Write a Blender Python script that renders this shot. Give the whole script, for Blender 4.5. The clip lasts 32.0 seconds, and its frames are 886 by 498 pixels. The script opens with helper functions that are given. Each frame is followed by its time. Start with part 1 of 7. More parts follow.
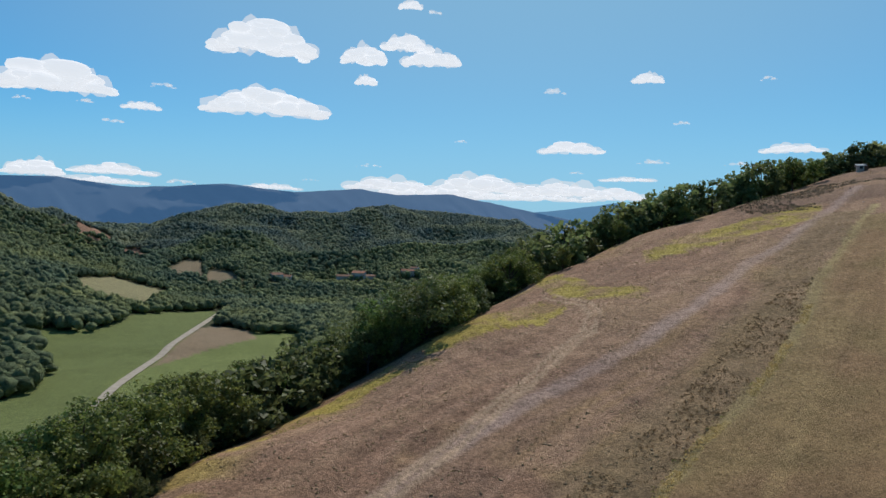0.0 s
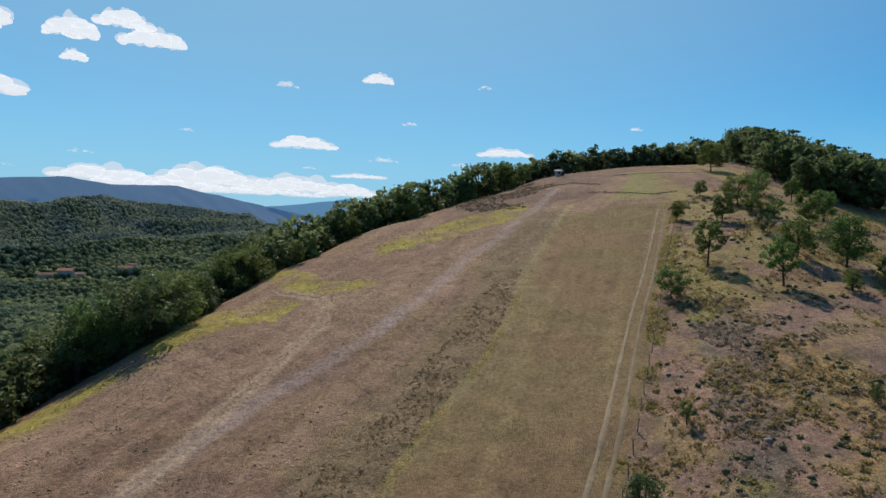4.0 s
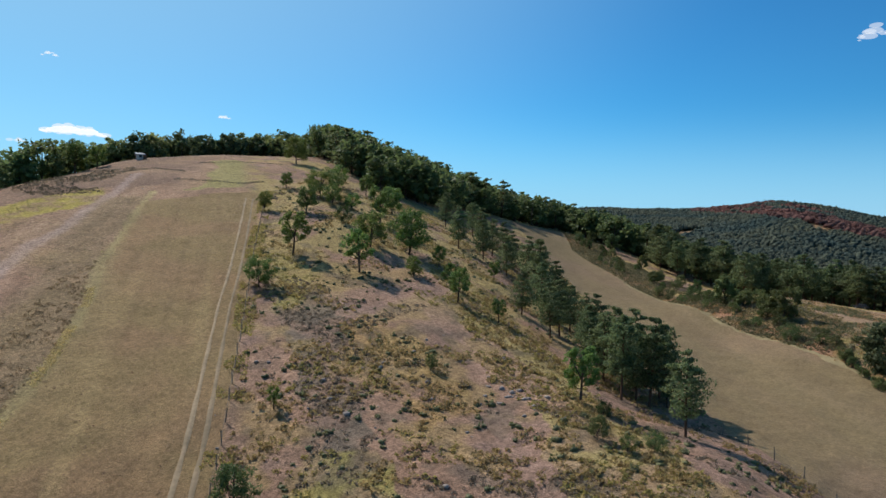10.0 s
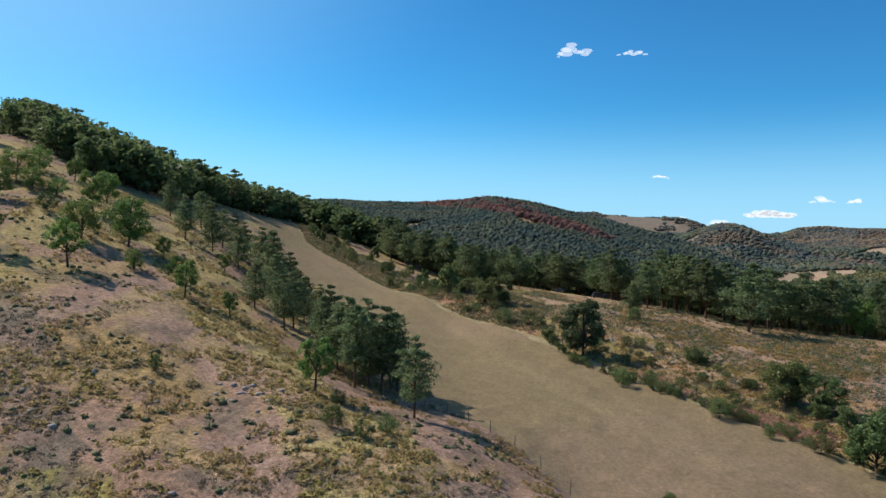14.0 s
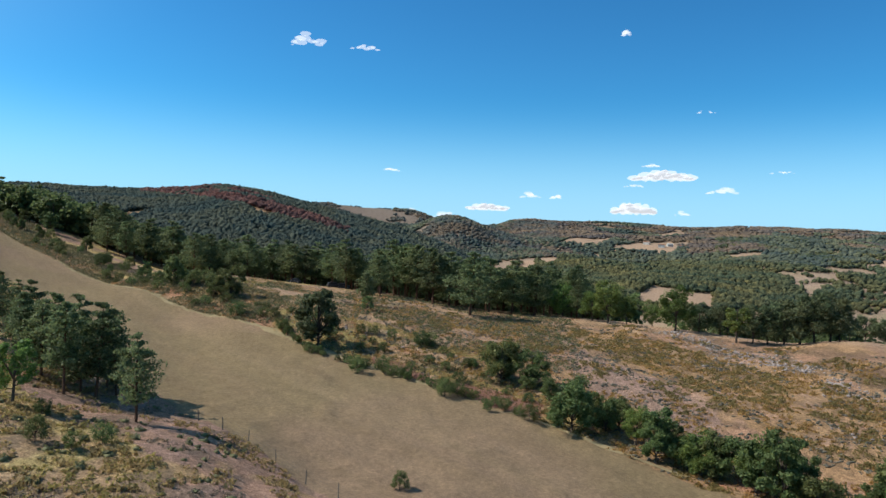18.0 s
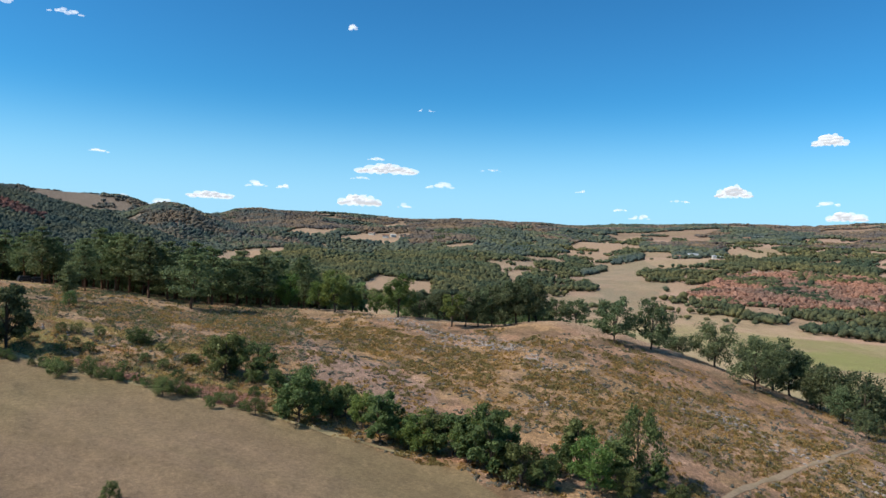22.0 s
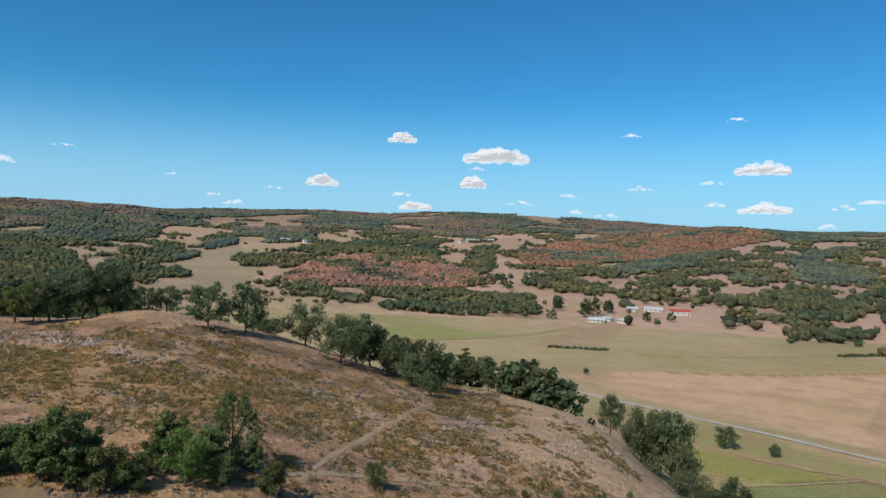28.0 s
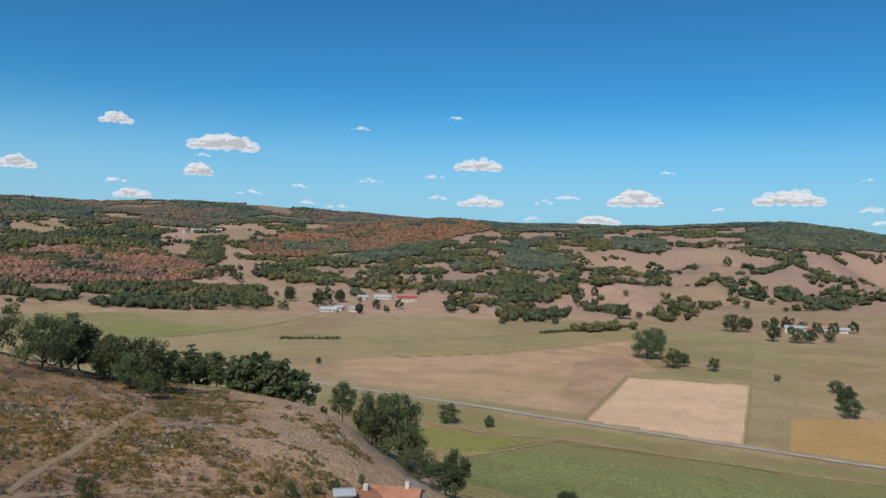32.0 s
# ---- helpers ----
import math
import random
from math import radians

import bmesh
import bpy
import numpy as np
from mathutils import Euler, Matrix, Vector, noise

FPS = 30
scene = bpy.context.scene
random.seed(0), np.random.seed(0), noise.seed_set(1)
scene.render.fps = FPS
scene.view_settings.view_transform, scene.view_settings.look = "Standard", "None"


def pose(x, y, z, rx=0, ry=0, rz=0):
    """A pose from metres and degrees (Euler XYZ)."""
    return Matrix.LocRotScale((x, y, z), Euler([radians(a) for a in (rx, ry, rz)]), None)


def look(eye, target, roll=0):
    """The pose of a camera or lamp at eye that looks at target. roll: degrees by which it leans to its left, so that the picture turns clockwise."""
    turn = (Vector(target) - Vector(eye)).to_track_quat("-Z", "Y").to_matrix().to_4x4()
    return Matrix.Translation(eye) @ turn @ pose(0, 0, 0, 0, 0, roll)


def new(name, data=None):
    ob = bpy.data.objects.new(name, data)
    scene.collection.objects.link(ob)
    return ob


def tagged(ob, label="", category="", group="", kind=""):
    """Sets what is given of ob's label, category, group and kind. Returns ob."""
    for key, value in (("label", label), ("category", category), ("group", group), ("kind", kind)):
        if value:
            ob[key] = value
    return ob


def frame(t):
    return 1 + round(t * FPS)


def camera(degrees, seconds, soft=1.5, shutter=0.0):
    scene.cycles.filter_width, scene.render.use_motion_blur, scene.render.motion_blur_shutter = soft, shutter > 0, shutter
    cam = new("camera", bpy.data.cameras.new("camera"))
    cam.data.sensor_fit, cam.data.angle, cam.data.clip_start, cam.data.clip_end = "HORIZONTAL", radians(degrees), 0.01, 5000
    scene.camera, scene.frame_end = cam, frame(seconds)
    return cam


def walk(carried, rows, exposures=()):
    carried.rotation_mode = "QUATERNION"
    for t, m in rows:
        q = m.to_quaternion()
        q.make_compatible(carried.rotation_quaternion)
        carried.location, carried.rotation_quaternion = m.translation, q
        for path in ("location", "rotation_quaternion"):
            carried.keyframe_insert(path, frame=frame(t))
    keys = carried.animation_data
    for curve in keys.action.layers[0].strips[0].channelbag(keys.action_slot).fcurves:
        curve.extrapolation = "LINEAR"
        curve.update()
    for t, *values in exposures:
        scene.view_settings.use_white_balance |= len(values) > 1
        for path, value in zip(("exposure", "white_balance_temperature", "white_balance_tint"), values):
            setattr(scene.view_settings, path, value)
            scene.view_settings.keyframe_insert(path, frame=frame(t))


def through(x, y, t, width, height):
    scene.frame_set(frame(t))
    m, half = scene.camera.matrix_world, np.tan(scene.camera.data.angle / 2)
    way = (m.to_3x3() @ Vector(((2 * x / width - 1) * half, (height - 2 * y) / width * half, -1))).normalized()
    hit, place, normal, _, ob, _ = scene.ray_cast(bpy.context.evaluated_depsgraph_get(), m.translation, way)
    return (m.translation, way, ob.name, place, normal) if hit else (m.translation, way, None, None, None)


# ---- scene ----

# The camera hovers in one place, CAM_Z above the datum, and turns to the right. Bearings are clockwise from +y.
CAM_Z = 72.0
cam = camera(63.34, 32.0)
TURN = [
    (0.0, -0.00, -0.67, 1.62),
    (1.0, 5.25, -0.60, 1.62),
    (2.0, 10.50, -0.52, 1.70),
    (3.0, 15.78, -0.49, 1.72),
    (4.0, 21.05, -0.44, 1.80),
    (7.0, 36.80, -0.28, 1.97),
    (8.0, 42.08, -0.25, 2.03),
    (9.0, 47.33, -0.22, 2.04),
    (10.0, 53.07, -0.21, 1.98),
    (11.0, 58.32, -0.18, 1.98),
    (12.0, 63.56, -0.16, 1.95),
    (13.0, 68.80, -0.16, 1.91),
    (14.0, 74.06, -0.18, 1.88),
    (15.0, 79.31, -0.17, 1.86),
    (18.0, 94.99, -0.30, 1.80),
    (19.0, 100.26, -0.31, 1.84),
    (20.0, 105.48, -0.32, 1.92),
    (21.0, 110.76, -0.36, 1.93),
    (22.0, 116.50, -0.37, 2.00),
    (23.0, 121.74, -0.39, 2.00),
    (24.0, 127.01, -0.41, 2.00),
    (25.0, 132.29, -0.43, 2.00),
    (28.0, 148.09, -0.48, 2.00),
    (29.0, 153.40, -0.49, 1.97),
    (30.0, 158.68, -0.51, 1.94),
    (31.0, 163.95, -0.53, 1.92),
    (32.0, 169.26, -0.55, 1.85),
]
walk(cam, [(t, pose(0, 0, CAM_Z, 90 + tilt, 0, -bearing) @ pose(0, 0, 0, 0, 0, lean)) for t, bearing, tilt, lean in TURN],
     exposures=[(0.0, -0.1), (4.0, -0.06), (9.0, 0.16), (14.0, 0.45), (21.0, 0.48), (25.0, 0.34), (28.0, 0.18), (32.0, -0.02)])

# ---- daylight: a clear late-summer noon ----
SUN_BEARING, SUN_HEIGHT = 8.0, 46.0
world = bpy.data.worlds.new("daylight")
scene.world = world
world.use_nodes = True
wn, wl = world.node_tree.nodes, world.node_tree.links
wn.clear()
sky = wn.new("ShaderNodeTexSky")
sky.sky_type, sky.sun_disc = "NISHITA", False
sky.sun_elevation, sky.sun_rotation = radians(SUN_HEIGHT), radians(SUN_BEARING)
sky.altitude, sky.air_density, sky.dust_density, sky.ozone_density = 300, 1.0, 0.6, 3.0
bg = wn.new("ShaderNodeBackground")
bg.inputs["Strength"].default_value = 0.11
wo = wn.new("ShaderNodeOutputWorld")
# the clear air deepens the blue overhead
dim, deep, tint = wn.new("ShaderNodeMix"), wn.new("ShaderNodeGamma"), wn.new("ShaderNodeMix")
for node, colour in ((dim, (0.11, 0.11, 0.11, 1)), (tint, (2.55, 7.9, 9.75, 1))):
    node.data_type, node.blend_type = "RGBA", "MULTIPLY"
    node.inputs["Factor"].default_value = 1.0
    node.inputs["B"].default_value = colour
deep.inputs["Gamma"].default_value = 1.25
wl.new(sky.outputs[0], dim.inputs["A"])
wl.new(dim.outputs["Result"], deep.inputs[0])
wl.new(deep.outputs[0], tint.inputs["A"])
# the wide bright halo of thin air round the sun
toward, halo, glare = wn.new("ShaderNodeVectorMath"), wn.new("ShaderNodeMapRange"), wn.new("ShaderNodeMix")
toward.operation = "DOT_PRODUCT"
toward.inputs[1].default_value = tuple(Vector((math.sin(radians(SUN_BEARING)) * math.cos(radians(SUN_HEIGHT)), math.cos(radians(SUN_BEARING)) * math.cos(radians(SUN_HEIGHT)), math.sin(radians(SUN_HEIGHT)))))
halo.interpolation_type = "SMOOTHSTEP"
halo.inputs["From Min"].default_value, halo.inputs["From Max"].default_value = 0.46, 1.0
glare.data_type, glare.blend_type = "RGBA", "MIX"
glare.inputs["B"].default_value = (2.5, 4.45, 6.0, 1)
halo.inputs["To Max"].default_value = 0.85
where = wn.new("ShaderNodeTexCoord")
wl.new(where.outputs["Generated"], toward.inputs[0])
wl.new(toward.outputs["Value"], halo.inputs[0])
wl.new(halo.outputs[0], glare.inputs["Factor"])
wl.new(tint.outputs["Result"], glare.inputs["A"])
# pale air low over the horizon
axes, low, pale = wn.new("ShaderNodeSeparateXYZ"), wn.new("ShaderNodeMapRange"), wn.new("ShaderNodeMix")
low.inputs["From Min"].default_value, low.inputs["From Max"].default_value = 0.0, 0.22
low.inputs["To Min"].default_value, low.inputs["To Max"].default_value = 0.8, 0.0
low.interpolation_type = "SMOOTHERSTEP"
pale.data_type, pale.blend_type = "RGBA", "MIX"
pale.inputs["B"].default_value = (3.0, 5.2, 7.2, 1)
wl.new(where.outputs["Generated"], axes.inputs[0])
wl.new(axes.outputs["Z"], low.inputs[0])
wl.new(low.outputs[0], pale.inputs["Factor"])
wl.new(glare.outputs["Result"], pale.inputs["A"])
wl.new(pale.outputs["Result"], bg.inputs[0])
wl.new(bg.outputs[0], wo.inputs[0])
sun_data = bpy.data.lights.new("sun", "SUN")
sun_data.energy, sun_data.angle, sun_data.color = 3.95, radians(0.53), (1.0, 0.95, 0.87)
sun = new("sun", sun_data)
sb, sh = radians(SUN_BEARING), radians(SUN_HEIGHT)
sun.matrix_world = look((math.sin(sb) * math.cos(sh) * 300, math.cos(sb) * math.cos(sh) * 300, math.sin(sh) * 300), (0, 0, 0))

# ---- the lie of the land ----
def lattice(ix, iy, seed):
    n = (ix * 374761393 + iy * 668265263 + seed * 974634777) & 0xFFFFFFFF
    n = ((n ^ (n >> 13)) * 1274126177) & 0xFFFFFFFF
    return ((n ^ (n >> 16)) & 0xFFFF) / 65535.0


def vnoise(x, y, size, seed=0):
    """Smooth noise 0..1 with lumps about `size` metres wide."""
    x, y = np.asarray(x, float) / size, np.asarray(y, float) / size
    ix, iy = np.floor(x).astype(np.int64), np.floor(y).astype(np.int64)
    fx, fy = x - ix, y - iy
    fx, fy = fx * fx * (3 - 2 * fx), fy * fy * (3 - 2 * fy)
    a, b = lattice(ix, iy, seed), lattice(ix + 1, iy, seed)
    c, d = lattice(ix, iy + 1, seed), lattice(ix + 1, iy + 1, seed)
    return (a * (1 - fx) + b * fx) * (1 - fy) + (c * (1 - fx) + d * fx) * fy


def fbm(x, y, size, seed=0, octaves=4):
    total, weight = 0, 0
    for k in range(octaves):
        total = total + vnoise(x, y, size / 2 ** k, seed + 7 * k) / 2 ** k
        weight += 1 / 2 ** k
    return total / weight


def step(a, b, v):
    s = np.clip((v - a) / (b - a), 0, 1)
    return s * s * (3 - 2 * s)


# Slopes of the near hill by bearing: distance from the hovering place, height against it.
HILL = {
    -60: (60, -38, 120, -55, 220, -72),
    -30: (60, -29, 72, -27.5, 110, -40, 200, -62, 320, -75),
    -15: (60, -28, 88, -24.5, 115, -32, 200, -58, 330, -75),
    0: (71, -25.2, 125, -15.8, 150, -21, 230, -52, 380, -74),
    7: (67, -24.5, 120, -15.5, 175, -9.5, 200, -14, 300, -48, 420, -72),
    13.5: (66, -24, 130, -10, 210, 0.8, 240, -4, 340, -40, 480, -70),
}
CREST = {
    21: (66, -23.6, 140, -6.5, 190, 2.5, 240, 8.7, 275, 6, 400, -35, 520, -70),
    29: (66, -23.3, 125, -7, 180, 6, 230, 16, 280, 25.5, 310, 26, 420, -5, 560, -60),
    37: (65, -23, 123, -6.3, 182, 10.7, 240, 24, 290, 32.5, 330, 35, 420, 30, 600, -40),
    45: (62, -21.6, 122, -6, 155, 4.4, 215, 18, 280, 31.5, 330, 38, 420, 38, 650, -30),
}
SPUR = {
    52: (60, -21, 110, -10, 160, 0, 215, 9, 280, 17, 330, 24, 420, 24, 650, -20),
    58.3: (60, -20.8, 84, -17.4, 105, -13.4, 140, -8.5, 200, -3, 260, 4, 300, 12.3, 400, 14, 650, -20),
    63: (57, -20.3, 80, -17, 110, -15.5, 150, -15, 185, -13, 230, -8, 286, 0, 320, 7.6, 400, 10, 650, -25),
    68.5: (57, -20, 80, -19, 100, -20, 130, -19, 160, -16.5, 225, -12.3, 245, -8, 300, -3, 330, 0, 450, -4, 700, -35),
    76: (57, -20.5, 75, -20, 98, -23.5, 140, -21, 176, -18, 195, -12, 280, -15, 400, -22, 700, -50),
    85: (55, -22, 75, -25.8, 110, -23, 140, -20.7, 165, -15.5, 200, -16, 280, -18.5, 330, -22, 500, -45, 750, -62),
}
KNOLL = {
    96: (50, -28, 72, -26.5, 116, -23.7, 150, -19, 205, -18.3, 260, -22, 400, -45, 700, -66),
    106: (75, -27, 103, -26.4, 130, -22.5, 200, -19.1, 240, -22, 400, -50, 700, -68),
    115: (76, -28, 96, -28.6, 125, -24.5, 190, -19.8, 225, -23, 360, -55, 600, -69),
    122.6: (76, -28.5, 86, -29, 120, -25, 185, -21.7, 220, -26, 340, -58, 550, -70),
    132: (80, -30.5, 110, -27, 185, -24.2, 215, -30, 320, -62, 500, -70),
    138.4: (85, -33, 122, -30, 186, -31.5, 215, -40, 300, -66, 450, -70),
}
TOE = {
    145: (90, -35, 135, -32.7, 165, -36.9, 201, -41.6, 230, -50, 300, -68, 400, -70),
    151.5: (95, -37, 130, -34.5, 170, -40.5, 208, -45.4, 235, -53, 290, -68, 380, -70),
    158: (100, -40, 130, -37, 160, -40.5, 186, -43.6, 212, -53, 262, -68, 360, -70),
    162.6: (105, -44, 130, -41.5, 150, -43.2, 165, -45.1, 188, -53, 240, -68, 350, -70),
    167: (110, -48, 145, -47.4, 165, -56, 220, -68, 340, -70),
    175: (110, -52, 150, -58, 210, -69, 340, -70),
    190: (120, -62, 180, -70, 300, -71),
    205: (100, -62, 180, -71, 300, -71),
    260: (100, -60, 200, -72, 300, -72),
}
R_LOW, R_HIGH, N_R, AZ_LOW, AZ_STEP = 4.0, 4950.0, 420, -60.0, 0.5
R_LINE = np.geomspace(R_LOW, R_HIGH, N_R)
AZ_LINE = np.arange(AZ_LOW, 300.0, AZ_STEP)


def gauss_smooth(table, sigma, axis, wrap):
    k = np.arange(-int(3 * sigma) - 1, int(3 * sigma) + 2)
    w = np.exp(-0.5 * (k / sigma) ** 2)
    w /= w.sum()
    pad = [(0, 0), (0, 0)]
    pad[axis] = (len(k) // 2, len(k) // 2)
    big = np.pad(table, pad, mode="wrap" if wrap else "edge")
    return np.apply_along_axis(lambda line: np.convolve(line, w, "valid"), axis, big)


def crest(az, *pairs):
    return np.interp(az, pairs[0::2], pairs[1::2])


def land_table():
    rows = {}
    for part in (HILL, CREST, SPUR, KNOLL, TOE):
        for az, line in part.items():
            rs, zs = (0,) + line[0::2], (-42,) + line[1::2]
            rows[az] = np.interp(R_LINE, rs, zs)
    rows[300] = rows[-60]
    keys = sorted(rows)
    stack = np.array([rows[k] for k in keys])
    z = np.array([np.interp(AZ_LINE, keys, stack[:, j]) for j in range(N_R)]).T
    az, r = AZ_LINE[:, None], R_LINE[None, :]
    z = gauss_smooth(gauss_smooth(z, 1.3, 1, False), 3.0, 0, True)

    def rise(angle, far, foot, width, trees=9.0, power=1.0):
        """A long ridge whose crest stands at an angle above the hovering place at a distance."""
        top = np.tan(np.radians(angle)) * far - trees + 72
        up = np.clip((r - foot) / (far - foot), 0, 1) ** power
        down = 1 - 0.55 * step(far, far + width, r)
        return np.where(top > 0, top * up * down, 0)

    lumps = [
        rise(crest(az, -60, 2.6, -31.7, 2.0, -28.3, 0.9, -26.2, 0.1, -24.5, -0.7, -18, -3, 0, -9), 1300, 520, 500, power=0.9),
        rise(crest(az, -60, 0, -30, -0.8, -24.7, -0.4, -22.8, 0.5, -19.7, 1.62, -16.1, 2.33, -11.8, 1.79, -8.3, 1.82, -3.9, 2.55, -1.2, 2.63, 2.9, 2.25,
                   6.1, 1.34, 9.6, 1.2, 30, 1.0, 50, -1.0), 1600, 800, 900, trees=10, power=0.9),
        rise(crest(az, -60, 1.2, -32, 1.2, -26, 0.95, -22, 1.2, -18, 1.0, 12, 0.8, 40, 0.5, 70, -2), 2900, 2000, 900, trees=30),
        rise(crest(az, 22, -9, 42, 1.0, 50, 2.6, 58, 3.0, 64.5, 3.41, 68.3, 3.5, 73.2, 3.8, 78.1, 4.42, 81.2, 3.99, 85.8, 2.9, 90.2, 1.7, 94, 0.2, 99, -1.6, 106, -4),
             1500, 600, 700, power=0.75),
        rise(crest(az, 40, -9, 75, 2.6, 85.8, 3.22, 90.2, 3.1, 92.8, 2.7, 94.5, 1.6, 100, 1.0, 110, -1), 2500, 1500, 600),
        rise(crest(az, 86, -9, 91.5, 0.6, 93.6, 1.7, 95.7, 2.22, 98.2, 1.3, 102, 0.2, 106, -1.5), 2000, 1300, 500),
        rise(crest(az, 12, -9, 40, 0.5, 90, 1.7, 98.2, 1.76, 101, 2.16, 104.7, 2.31, 109.9, 2.15, 119.2, 2.05, 126.9, 2.0, 139, 2.48, 143.8, 2.46, 152.4, 2.65,
                   162.7, 2.2, 167.2, 1.9, 185, 1.7, 205, 1.4, 260, 0.5, 300, -9), 3300, 850, 1200, trees=8, power=1.05),
        rise(crest(az, 148, -9, 160, 1.2, 167.2, 1.95, 169.9, 2.05, 174, 1.75, 178.8, 1.25, 183.6, 0.9, 190, -0.5), 2200, 1100, 700),
        rise(crest(az, 168, -9, 178.8, 1.4, 183.6, 1.81, 191.3, 2.23, 195, 2.38, 200.9, 1.69, 215, 1, 240, -1), 2500, 1000, 700),
        rise(crest(az, 96, -5, 104, -2.4, 110, -1.7, 116, -2.0, 122, -3.2, 126, -5), 1000, 560, 380, power=0.7),
    ]
    # the brows of the knoll and of the pasture stand a little higher than the slopes below them
    brow_lift = crest(az, 74, 0, 79, 0.7, 86, 0.6, 92, 0.5, 98, 0, 118, 0, 121, 0.3, 123.8, 1.1, 126, 1.5, 128, 1.35, 130, 1.15, 132.5, 0.95, 136.8, 1.25, 143.7, 1.45, 147.3, 1.3, 150, 1.25,
                      152.7, 1.35, 157, 1.0, 161, 1.15, 162.7, 1.0, 164, 0.6, 168, 0)
    z = z + np.tan(np.radians(brow_lift)) * r * step(110, 190, r) * (1 - step(235, 330, r))
    hill_lift = crest(az, -6, 0, 0, 0.3, 3.4, 0.9, 7.5, 0.4, 10, 0.5, 13.5, 0.3, 17, 0.8, 25, 0.85, 29.5, 0.5, 34, 0.35, 38, 0.1, 43, 0.2, 48, 0)
    top_r = crest(az, -6, 125, 0, 128, 3.4, 154, 7.5, 180, 13.5, 210, 20, 238, 25, 258, 30, 280, 48, 295)
    z = z + np.tan(np.radians(hill_lift)) * r * step(0.55, 0.97, r / top_r) * (1 - step(1.2, 1.6, r / top_r))
    tall = np.max(np.array([np.broadcast_to(l, z.shape) for l in lumps]), axis=0)
    z = np.where(r > 480, np.maximum(z, -72 + tall), z)
    z = gauss_smooth(gauss_smooth(z, 1.2, 1, False), 1.2, 0, True)
    return z + CAM_Z


LAND = land_table()


def smooth_height(x, y):
    r = np.clip(np.hypot(x, y), R_LOW, R_HIGH)
    az = (np.degrees(np.arctan2(x, y)) - AZ_LOW) % 360.0
    fi = np.log(r / R_LOW) / np.log(R_HIGH / R_LOW) * (N_R - 1)
    i = np.clip(fi.astype(int), 0, N_R - 2)
    fi = fi - i
    fj = az / AZ_STEP
    j0 = np.floor(fj).astype(int)
    fj = fj - j0
    n = len(AZ_LINE)
    j0, j1 = j0 % n, (j0 + 1) % n
    return ((LAND[j0, i] * (1 - fi) + LAND[j0, i + 1] * fi) * (1 - fj) + (LAND[j1, i] * (1 - fi) + LAND[j1, i + 1] * fi) * fj)


def height(x, y):
    """Height of the ground, with its small unevenness."""
    x, y = np.asarray(x, float), np.asarray(y, float)
    r, az = np.hypot(x, y), (np.degrees(np.arctan2(x, y)) + 80) % 360 - 80
    near = 1 - step(150, 420, r)
    far = step(700, 1400, r)
    return (smooth_height(x, y) + near * (1.3 * (fbm(x, y, 22, 3) - 0.5) + 0.35 * (vnoise(x, y, 2.2, 9) - 0.5))
            + far * np.minimum(r / 1900, 1.2) * 26 * (fbm(x, y, 330, 21) - 0.5)
            + step(1000, 1400, r) * (1 - step(2600, 3200, r)) * step(88, 94, az) * (1 - step(124, 134, az)) * 95 * (fbm(x, y, 520, 25, 3) - 0.5)
            + step(760, 1150, r) * (1 - step(1500, 1850, r)) * step(20, 8, np.degrees(np.arctan2(x, y)) + 0 * r) * 70 * (0.26 - np.abs(fbm(x, y, 300, 23, 3) - 0.5) * 3))


def at(az, r):
    a = np.radians(az)
    return r * np.sin(a), r * np.cos(a)


def spot(az, r, lift=0.0):
    x, y = at(az, r)
    return float(x), float(y), float(height(x, y)) + lift

# ---- materials ----
def material(name):
    m = bpy.data.materials.new(name)
    m.use_nodes = True
    m.node_tree.nodes.clear()
    return m, m.node_tree.nodes, m.node_tree.links


